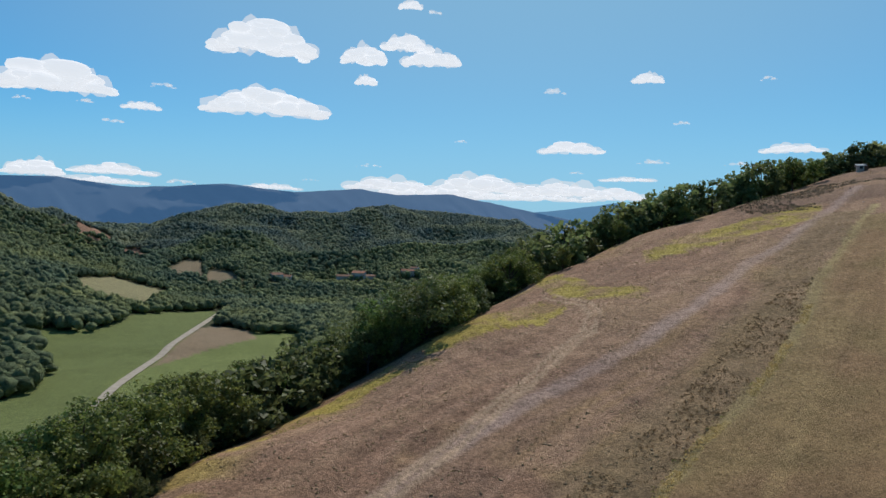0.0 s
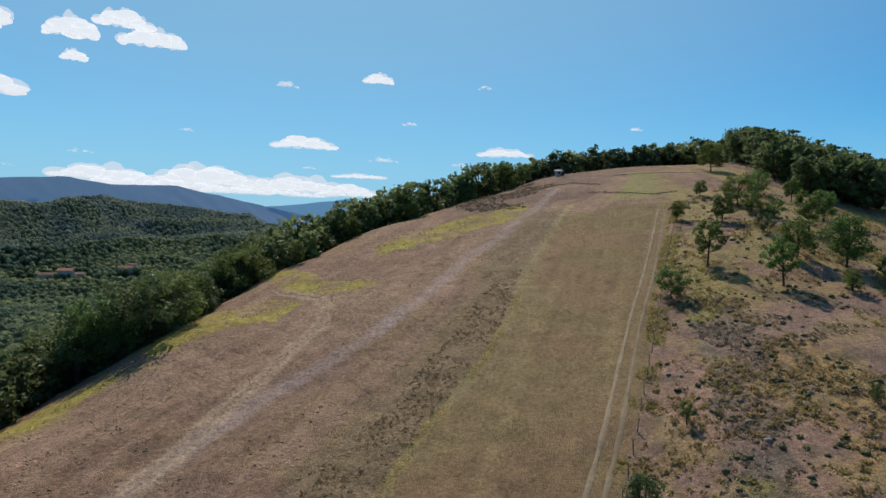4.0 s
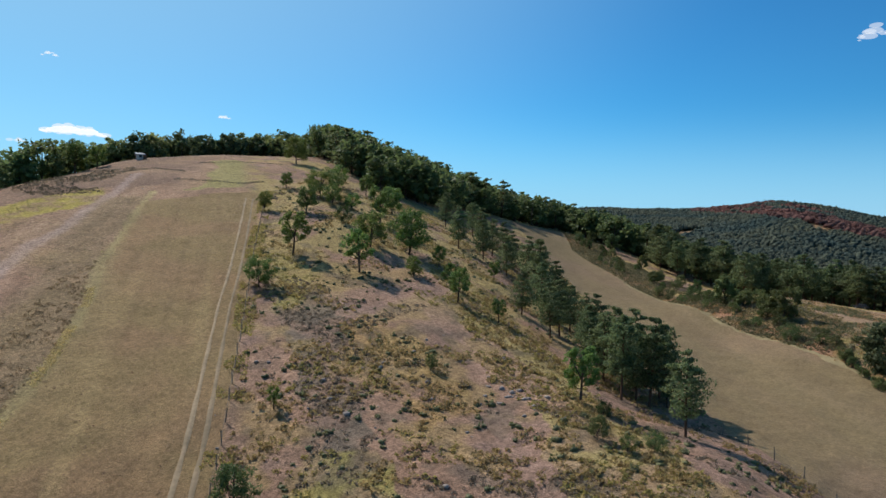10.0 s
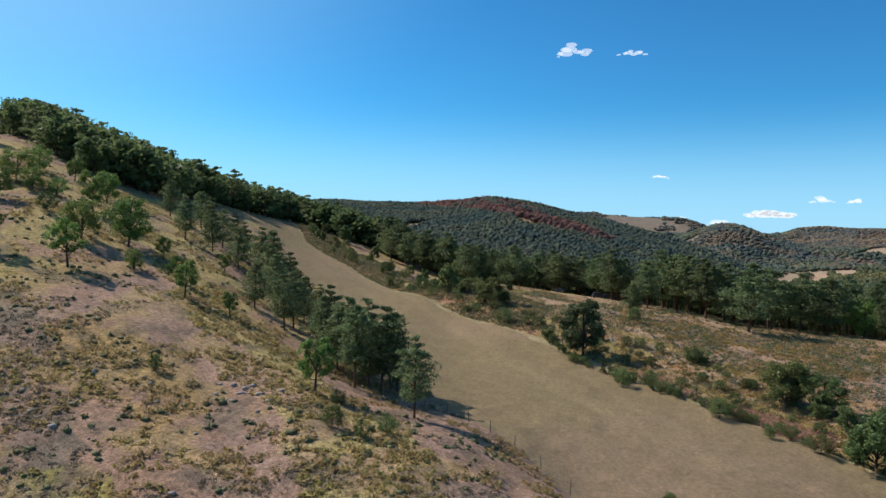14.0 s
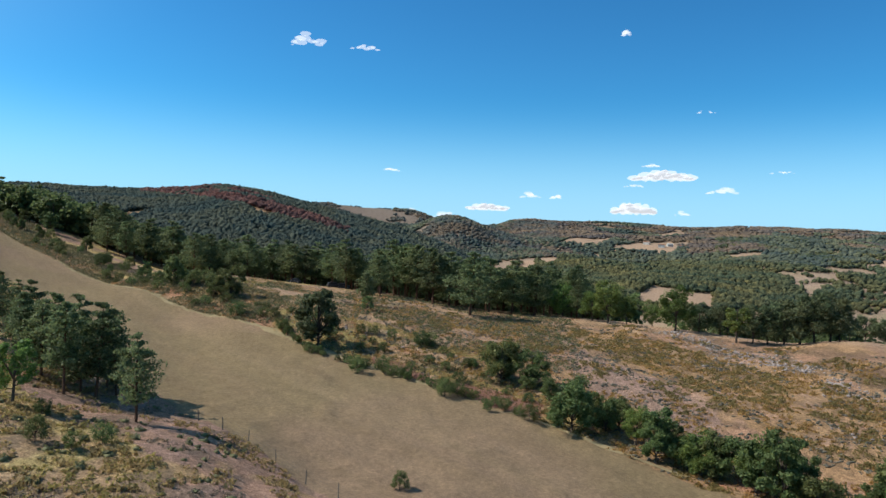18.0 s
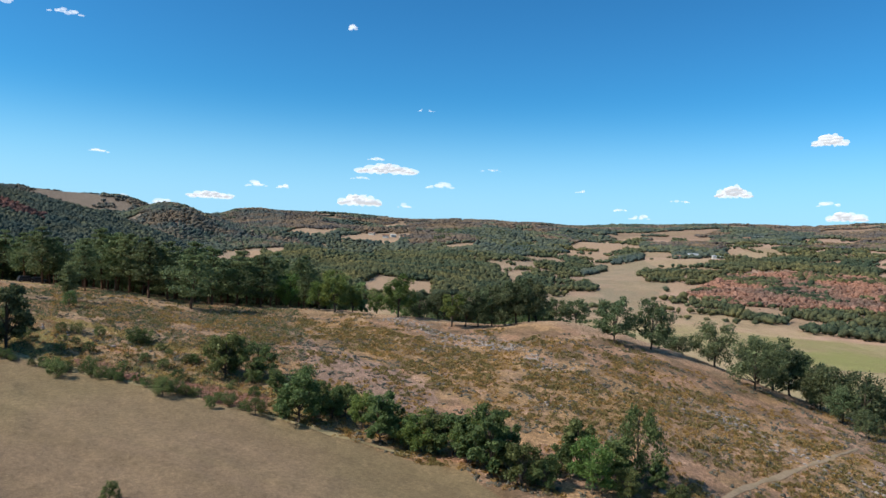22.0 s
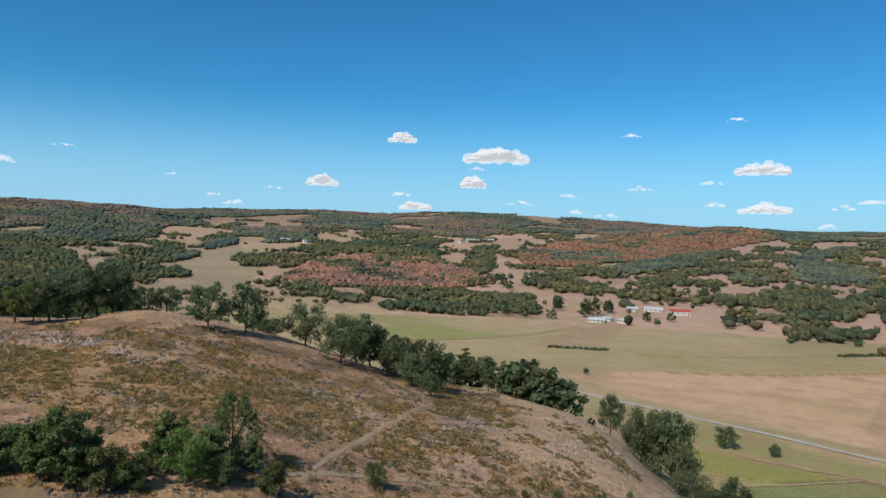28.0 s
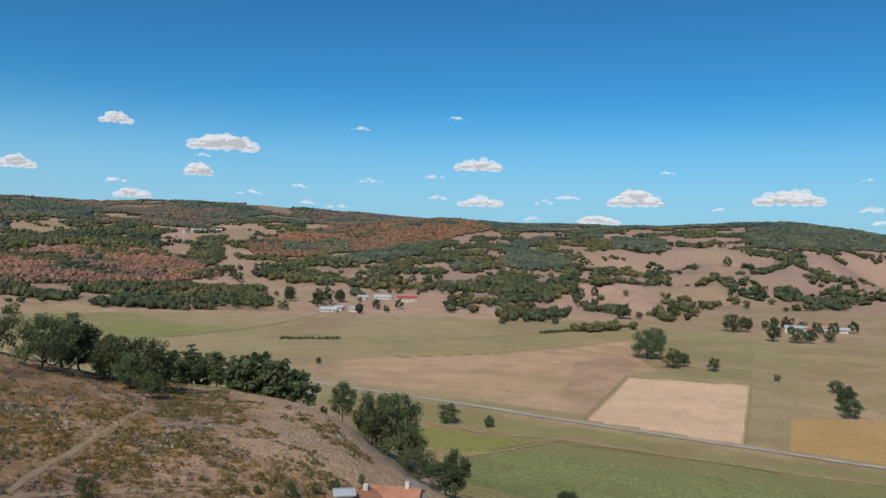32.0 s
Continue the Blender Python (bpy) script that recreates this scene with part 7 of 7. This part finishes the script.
def gable_walls(l, w, h, rise):
    bm = bmesh.new()
    ring = [(-l / 2, -w / 2), (l / 2, -w / 2), (l / 2, w / 2), (-l / 2, w / 2)]
    low = [bm.verts.new((x, y, -1.5)) for x, y in ring]
    top = [bm.verts.new((x, y, h)) for x, y in ring]
    for k in range(4):
        bm.faces.new((low[k], low[(k + 1) % 4], top[(k + 1) % 4], top[k]))
    a, b = bm.verts.new((-l / 2, 0, h + rise)), bm.verts.new((l / 2, 0, h + rise))
    bm.faces.new((top[3], top[0], a))
    bm.faces.new((top[1], top[2], b))
    return bm


def gable_roof(l, w, h, rise, eave=0.45, thick=0.2):
    bm = bmesh.new()
    ex, ey = l / 2 + eave, w / 2 + eave
    drop = rise * eave / (w / 2)
    prof = [(-ey, h - drop), (0, h + rise), (ey, h - drop), (ey, h - drop + thick), (0, h + rise + thick), (-ey, h - drop + thick)]
    rows = [[bm.verts.new((x, y, z + 0.02)) for y, z in prof] for x in (-ex, ex)]
    for k in range(6):
        bm.faces.new((rows[0][k], rows[1][k], rows[1][(k + 1) % 6], rows[0][(k + 1) % 6]))
    bm.faces.new((rows[0][0], rows[0][1], rows[0][4], rows[0][5]))
    bm.faces.new((rows[0][1], rows[0][2], rows[0][3], rows[0][4]))
    bm.faces.new((rows[1][5], rows[1][4], rows[1][1], rows[1][0]))
    bm.faces.new((rows[1][4], rows[1][3], rows[1][2], rows[1][1]))
    bmesh.ops.recalc_face_normals(bm, faces=bm.faces)
    return bm


def house(name, label, az, r, l, w, h, turn, wall, roof, windows=3, chimney=True, sink=0.0, rise=None):
    rise = rise or w * 0.22
    x, y, z = spot(az, r)
    ob = thing(name, label, "building", at_pose=pose(x, y, z - sink, 0, 0, -az + turn))
    part("wall", gable_walls(l, w, h, rise), wall, ob)
    top = part("roof", gable_roof(l, w, h, rise), roof, ob)
    if chimney:
        part("chimney", box(l * 0.2, -0.4, h + rise * 0.5, l * 0.2 + 0.7, 0.4, h + rise + 1.1), PLASTER, top)
    for k in range(windows):
        cx = -l / 2 + l * (k + 0.5) / windows
        for sgn in (-1, 1):
            yy = sgn * w / 2
            win = part("window", box(cx - 0.5, yy - 0.06, h * 0.4, cx + 0.5, yy + 0.06, h * 0.4 + 1.2), SHUTTER, ob)
            part("pane", box(cx - 0.38, yy - 0.08, h * 0.4 + 0.1, cx + 0.38, yy + 0.08, h * 0.4 + 1.1), DARK_GLASS, win)
    part("door", box(l * 0.36, -w / 2 - 0.07, 0, l * 0.36 + 1.1, -w / 2 + 0.05, 2.1), SHUTTER, ob)
    return ob


house("house", "stone house with a red clay-tile hip roof", 166.15, 118, 7.6, 6.8, 4.6, -12, STONE_WALL, TILE, 3, True, 0)
house("house", "low annexe with an orange clay-tile roof", 163.5, 115, 5.2, 4.8, 2.6, 70, PLASTER, TILE, 2, True, 0)
house("shed", "small lean-to with a pale sheet roof", 162.0, 112, 2.6, 2.6, 3.3, 5, PLASTER, SHEET, 1, False, -0.2, 0.3)
for az, r, l, w, h, turn, roof, label in (
        (166.5, 826, 22, 9, 4.5, 12, RED_SHEET, "long white farm barn with a red roof"), (164.6, 850, 20, 8, 3.0, -4, SHEET, "long low grey-roofed farm shed"),
        (163.0, 840, 12, 7, 3.5, 6, SHEET, "pale low farm outbuilding"), (162.4, 700, 10, 7, 3.2, -15, SHEET, "open white field shed"), (160.4, 694, 16, 8, 2.8, -14, SHEET, "low grey sheep shed"),
        (161.2, 712, 9, 6, 3.0, -14, SHEET, "small grey sheet-roofed shed"),
        (194.7, 759, 16, 8, 4.5, 25, TILE, "farmhouse with a clay-tile roof among oaks"), (195.6, 715, 18, 9, 4.5, 5, SHEET, "grey-roofed barn by the farmhouse"),
        (196.4, 690, 8, 7, 6, 60, RED_SHEET, "narrow house with a red roof"), (197.5, 762, 14, 9, 5, -30, TILE, "white house with a clay-tile roof"), (198.6, 745, 9, 7, 3.5, 10, SHEET, "low white garage with grey roof"),
        (150.4, 1711, 30, 12, 6, 10, SHEET, "large white farm hall on the slope"), (151.7, 1724, 26, 12, 6, -10, SHEET, "long white farm hall"), (149.6, 1690, 14, 10, 6, 30, TILE_DULL, "farmhouse beside the halls")):
    house("farmhouse" if roof in (TILE, TILE_DULL) else "barn", label, az, r, l, w, h, turn, PLASTER, roof, 4, False)
for az, r, l, w, h, turn, roof in ((135.7, 1629, 22, 10, 6, 0, SHEET), (137.4, 1607, 20, 9, 5, 20, SHEET), (134.6, 1600, 12, 9, 5, -10, TILE_DULL), (139.4, 2284, 22, 12, 7, 0, TILE_DULL),
                                   (140.2, 2317, 24, 10, 6, 10, SHEET), (111.9, 1828, 16, 10, 6, 0, TILE_DULL), (112.5, 1886, 14, 10, 6, 20, PLASTER), (110.8, 1960, 16, 10, 6, -20, TILE_DULL),
                                   (113.2, 1840, 12, 9, 5, 10, TILE_DULL), (186.5, 1350, 12, 8, 5, 10, PLASTER)):
    house("farmhouse", "distant pale farmhouse on the wooded slope", az, r, l, w, h, turn, PLASTER, roof, 4, False)
for az, r, l, w, h, turn, roof in ((-13, 893, 14, 10, 7, 20, TILE_DULL), (-12.2, 900, 12, 9, 6, -20, TILE_DULL), (-7.7, 926, 22, 10, 8, 5, TILE_DULL), (-6.6, 930, 16, 12, 9, -15, TILE),
                                   (-5.8, 916, 12, 9, 6, 30, TILE_DULL), (-2.8, 905, 16, 9, 7, 10, TILE), (-2.2, 912, 10, 8, 7, -25, TILE_DULL)):
    house("village_house", "old village house among trees", az, r, l, w, h, turn, PLASTER, roof, 3, True)
house("hut", "small white shepherd's hut on the ridge", 30.0, 272, 2.4, 2.0, 1.7, 10, PLASTER, SHEET, 1, False)


# ---- vehicles at the edge of the pines ----
PAINT_DARK = surface("dark_car_paint", (0.03, 0.035, 0.045), 0.3, 2, 0.1, 0.0)
RUBBER, STEEL = surface("rubber", (0.02, 0.02, 0.02), 0.9), surface("steel", (0.5, 0.5, 0.5), 0.35, metal=0.9)


def vehicle(name, label, az, r, turn, paint, l=4.2, w=1.75, h=1.45, boxy=False):
    x, y, z = spot(az, r)
    ob = thing(name, label, "car", at_pose=pose(x, y, z + 0.12, 0, 0, -az + turn))
    body = box(-l / 2, -w / 2, 0.25, l / 2, w / 2, h * 0.6)
    bmesh.ops.bevel(body, geom=body.edges[:], offset=0.12, segments=2, affect="EDGES")
    part("body", body, paint, ob)
    cab = box(-l * (0.46 if boxy else 0.34), -w / 2 + 0.08, h * 0.55, l * (0.3 if boxy else 0.2), w / 2 - 0.08, h)
    bmesh.ops.scale(cab, vec=(0.85, 0.85, 1), verts=[v for v in cab.verts if v.co.z > h * 0.9])
    cabin = part("cabin", cab, paint, ob)
    part("side_windows", box(-l * 0.27, -w / 2 + 0.1, h * 0.66, l * 0.13, w / 2 - 0.1, h * 0.9), DARK_GLASS, cabin)
    for sx in (-0.31, 0.31):
        for sy in (-1, 1):
            wb = bmesh.new()
            bmesh.ops.create_cone(wb, cap_ends=True, segments=16, radius1=0.33, radius2=0.33, depth=0.22, matrix=Matrix.Translation((l * sx, sy * (w / 2 - 0.1), 0.3)) @ Matrix.Rotation(math.pi / 2, 4, "X"))
            wheel = part("wheel", wb, RUBBER, ob)
            rb = bmesh.new()
            bmesh.ops.create_cone(rb, cap_ends=True, segments=12, radius1=0.18, radius2=0.18, depth=0.25, matrix=Matrix.Translation((l * sx, sy * (w / 2 - 0.1), 0.3)) @ Matrix.Rotation(math.pi / 2, 4, "X"))
            part("rim", rb, STEEL, wheel)
    for sy in (-0.6, 0.6):
        part("headlight", box(l / 2 - 0.08, sy - 0.14, 0.58, l / 2 + 0.02, sy + 0.14, 0.72), STEEL, ob)
    return ob


vehicle("parked_car", "dark car with a pale roof parked on dry grass", 83.4, 256, 160, PAINT_DARK)
vehicle("parked_van", "small dark van parked at the edge of the pines", 86.4, 250, 20, PAINT_DARK, 4.4, 1.8, 1.8, True)
vehicle("parked_jeep", "dark off-road car parked under the pines", 87.2, 253, 10, PAINT_DARK, 4.4, 1.8, 1.8, True)


# ---- fair-weather clouds: bearing, angle of height, width and height in degrees ----
CLOUDS_SOUTH = [
    (-14.5, 14.8, 7.6, 2.8),
    (-28.5, 10.6, 7.3, 2.4),
    (-14.2, 10.1, 9.6, 2.2),
    (-6.7, 14.2, 3.3, 1.6),
    (-3.5, 15.2, 3.4, 1.4),
    (-1.3, 14.2, 4.5, 1.6),
    (-6.5, 12.3, 1.6, 0.9),
    (-23.0, 9.2, 2.7, 0.7),
    (-24.9, 8.0, 1.5, 0.5),
    (-21.5, 10.8, 1.8, 0.6),
    (-26.7, 9.2, 1.1, 0.4),
    (8.4, 11.8, 1.8, 0.6),
    (15.5, 12.7, 2.3, 0.9),
    (24.0, 12.3, 1.1, 0.4),
    (18.1, 9.4, 1.2, 0.5),
    (9.9, 7.5, 5.0, 1.1),
    (16.1, 6.5, 2.5, 0.6),
    (22.0, 6.3, 1.6, 0.5),
    (25.7, 7.3, 4.2, 0.8),
    (-3.1, 18.0, 1.8, 0.8),
    (-1.2, 17.6, 1.1, 0.5),
    (-29.8, 4.3, 3.7, 1.3),
    (-24.8, 4.5, 6.0, 0.9),
    (-6.0, 5.8, 2.2, 0.4),
]
CLOUDS_BANK = [
    (-20.2, 3.9, 2.4, 0.6),
    (-13.6, 3.8, 4.7, 0.5),
    (-25.9, 3.7, 7.3, 0.6),
    (-4.4, 4.4, 7.2, 1.3),
    (2.8, 4.6, 7.6, 1.8),
    (9.1, 4.3, 7.9, 1.5),
    (13.4, 3.9, 5.1, 1.1),
    (-0.3, 3.9, 13.5, 1.2),
    (6.4, 3.6, 10.7, 0.7),
    (14.2, 5.1, 4.7, 0.4),
    (10.3, 5.6, 1.3, 0.3),
    (1.2, 7.9, 1.1, 0.3),
    (-30.6, 9.0, 1.3, 0.4),
    (-10.6, 4.5, 1.3, 0.3),
]
CLOUDS_MIDDLE = [
    (35.7, 9.2, 1.2, 0.4),
    (83.9, 15.4, 2.5, 1.1),
    (88.4, 15.1, 2.4, 0.6),
    (90.7, 5.9, 1.5, 0.3),
    (98.5, 3.1, 3.1, 0.5),
    (95.0, 2.5, 1.8, 0.8),
    (92.4, 2.8, 0.9, 0.3),
    (108.8, 16.4, 0.6, 0.5),
    (114.7, 10.5, 1.5, 0.3),
    (111.9, 5.8, 5.0, 0.9),
    (111.0, 6.6, 1.5, 0.4),
    (109.7, 5.1, 1.5, 0.5),
    (109.8, 3.3, 3.3, 1.1),
    (98.4, 3.2, 3.4, 0.5),
    (101.7, 4.2, 1.7, 0.6),
    (103.8, 4.1, 1.0, 0.5),
    (116.1, 4.7, 2.5, 0.7),
    (120.0, 6.0, 2.0, 0.3),
    (90.7, 5.9, 1.3, 0.4),
    (113.3, 3.0, 1.1, 0.5),
]
CLOUDS_VALLEY = [
    (144.6, 8.2, 2.2, 0.9),
    (152.1, 7.1, 5.2, 1.6),
    (150.3, 4.9, 2.0, 1.1),
    (138.4, 4.6, 2.5, 1.0),
    (171.9, 6.2, 3.8, 1.1),
    (172.2, 3.3, 3.6, 0.9),
    (145.8, 2.9, 2.5, 0.8),
    (144.7, 3.8, 1.7, 0.6),
    (168.4, 5.2, 1.8, 0.5),
    (163.4, 4.7, 2.1, 0.5),
    (157.8, 4.1, 1.5, 0.6),
    (162.5, 8.7, 1.6, 0.3),
    (130.3, 3.2, 1.2, 0.5),
    (131.8, 2.6, 2.0, 0.5),
    (158.5, 2.8, 1.7, 0.5),
    (134.5, 3.9, 1.7, 0.4),
    (154.1, 3.4, 2.2, 0.5),
    (168.7, 3.6, 1.5, 0.6),
    (150.6, 6.0, 1.3, 0.4),
    (127.3, 4.5, 1.2, 0.3),
    (160.7, 2.6, 2.1, 0.5),
]
CLOUDS_END = [
    (194.8, 4.0, 4.6, 1.4),
    (184.1, 3.8, 4.0, 1.4),
    (179.0, 3.9, 2.0, 0.7),
    (177.2, 3.4, 1.8, 0.5),
    (162.5, 8.7, 1.7, 0.4),
    (170.0, 9.8, 1.4, 0.4),
    (190.1, 3.1, 1.0, 0.4),
    (200.1, 3.2, 1.7, 0.7),
    (181.4, 2.1, 3.4, 0.8),
    (176.2, 2.1, 1.3, 0.5),
    (200.6, 2.3, 1.0, 0.6),
    (186.4, 5.8, 1.2, 0.3),
    (199.8, 5.2, 1.0, 0.3),
]

# Cloud, rim and wisp vapour glows: daylight on it put in as emission.
CLOUD_WHITE, cn, ck = material("cloud_vapour")
c_dif, c_out = cn.new("ShaderNodeBsdfDiffuse"), cn.new("ShaderNodeOutputMaterial")
c_dif.inputs["Color"].default_value = (0.24, 0.235, 0.235, 1)
c_glow, c_sum = cn.new("ShaderNodeEmission"), cn.new("ShaderNodeAddShader")
c_glow.inputs["Color"].default_value, c_glow.inputs["Strength"].default_value = (0.84, 0.88, 0.94, 1), 0.52
ck.new(c_dif.outputs[0], c_sum.inputs[0])
ck.new(c_glow.outputs[0], c_sum.inputs[1])
ck.new(c_sum.outputs[0], c_out.inputs[0])
# same vapour glowing more, standing for sun that shines through from behind
CLOUD_BACKLIT = CLOUD_WHITE.copy()
CLOUD_BACKLIT.name = "backlit_cloud_vapour"
CLOUD_BACKLIT.node_tree.nodes["Emission"].inputs["Strength"].default_value = 0.92
# the frayed rim of a cloud
CLOUD_RIM, rn, rk = material("cloud_rim_vapour")
r_glow, r_clear, r_mix, r_out = rn.new("ShaderNodeEmission"), rn.new("ShaderNodeBsdfTransparent"), rn.new("ShaderNodeMixShader"), rn.new("ShaderNodeOutputMaterial")
r_glow.inputs["Color"].default_value, r_glow.inputs["Strength"].default_value = (0.8, 0.85, 0.92, 1), 0.95
r_mix.inputs[0].default_value = 0.38
rk.new(r_clear.outputs[0], r_mix.inputs[1])
rk.new(r_glow.outputs[0], r_mix.inputs[2])
rk.new(r_mix.outputs[0], r_out.inputs[0])
# thin wisps let the blue sky through
CLOUD_THIN, tn, tk = material("thin_cloud_vapour")
t_glow, t_clear, t_mix, t_out = tn.new("ShaderNodeEmission"), tn.new("ShaderNodeBsdfTransparent"), tn.new("ShaderNodeMixShader"), tn.new("ShaderNodeOutputMaterial")
t_glow.inputs["Color"].default_value, t_glow.inputs["Strength"].default_value = (0.78, 0.84, 0.92, 1), 0.95
t_mix.inputs[0].default_value = 0.26
tk.new(t_clear.outputs[0], t_mix.inputs[1])
tk.new(t_glow.outputs[0], t_mix.inputs[2])
tk.new(t_mix.outputs[0], t_out.inputs[0])


def cloud(az, angle, wide, tall, seed):
    """A heap of small puffs with a flat base, far off."""
    rng = np.random.default_rng(seed)
    far, solid = 4700.0, wide > 2.6 or (tall > 0.75 and (az < 60 or az > 105))
    half_w, half_h = math.radians(wide) * far / 2, math.radians(tall) * far / 2
    bm = bmesh.new()
    bmesh.ops.create_icosphere(bm, subdivisions=2, radius=1)
    v0 = np.array([v.co[:] for v in bm.verts])
    f0 = np.array([[v.index for v in f.verts] for f in bm.faces])
    bm.free()
    n = int(np.clip(20 + wide * 16, 24, 130)) if solid else 12
    u = rng.uniform(-1, 1, n)
    bulge = np.clip(1 - np.abs(u) ** 1.8, 0.08, 1) * (0.55 + 0.45 * vnoise(u * 9 + seed * 3.1, u * 0, 2.3, seed))
    rad = half_h * (0.2 + 0.5 * bulge) * rng.uniform(0.4, 1.0, n)
    px, pz = u * half_w * 0.96, -half_h * 0.72 + rad * 0.7 + rng.uniform(0, 1, n) * np.maximum(0, bulge * 1.75 * half_h - rad * 1.2)
    py = rng.normal(size=n) * half_h * 0.5
    jit = 1 + 0.12 * (rng.uniform(size=(n, len(v0))) - 0.5)
    V = v0[None] * jit[..., None] * rad[:, None, None] * np.array((rng.uniform(1.6, 2.3), 1.2, 0.8))
    spots = np.stack([px, py, pz], -1)[:, None]
    m = 6 if solid else 0
    veil_u = (np.arange(m) + 0.5) / max(m, 1) * 1.9 - 0.95 + rng.uniform(-0.08, 0.08, m)
    veil_h = half_h * (0.35 + 0.62 * np.clip(1 - np.abs(veil_u) ** 1.8, 0.08, 1)) * rng.uniform(0.85, 1.15, m)
    veil_r = np.stack([np.full(m, half_w / 6 * 1.45), half_h * 0.6 + 0 * veil_h, veil_h], -1)[:, None]
    rim = v0[None] * rng.uniform(0.88, 1.12, (m, len(v0), 1)) * veil_r + np.stack([veil_u * half_w, 0 * veil_u - half_h * 0.2, veil_h - half_h * 0.95], -1)[:, None]
    V = V + spots
    V[..., 2] = np.maximum(V[..., 2], -half_h * 0.9 + 0.25 * (V[..., 2] + half_h * 0.9))
    V = np.concatenate([V, rim])
    F = (f0[None] + (np.arange(len(V)) * len(v0))[:, None, None]).reshape(-1, 3)
    me = mesh_from("cloud", V.reshape(-1, 3), F, (CLOUD_BACKLIT if az < 60 else CLOUD_WHITE) if solid else CLOUD_THIN, True)
    if solid:
        me.materials.append(CLOUD_RIM)
        me.polygons.foreach_set("material_index", (np.arange(len(F)) >= n * len(f0)).astype(np.int32))
    ob = new("backdrop_cloud", me)
    x, y = at(az, far * math.cos(math.radians(angle)))
    ob.matrix_basis = pose(float(x), float(y), CAM_Z + far * math.sin(math.radians(angle)), 0, 0, -az)
    return tagged(ob, "large bright heaped white cloud" if wide > 3 else "small white fair-weather cloud drifting low", "cloud", "fair-weather clouds", "structure")


for k, row in enumerate(CLOUDS_SOUTH + CLOUDS_BANK + CLOUDS_MIDDLE + CLOUDS_VALLEY + CLOUDS_END):
    cloud(*row, 200 + k)
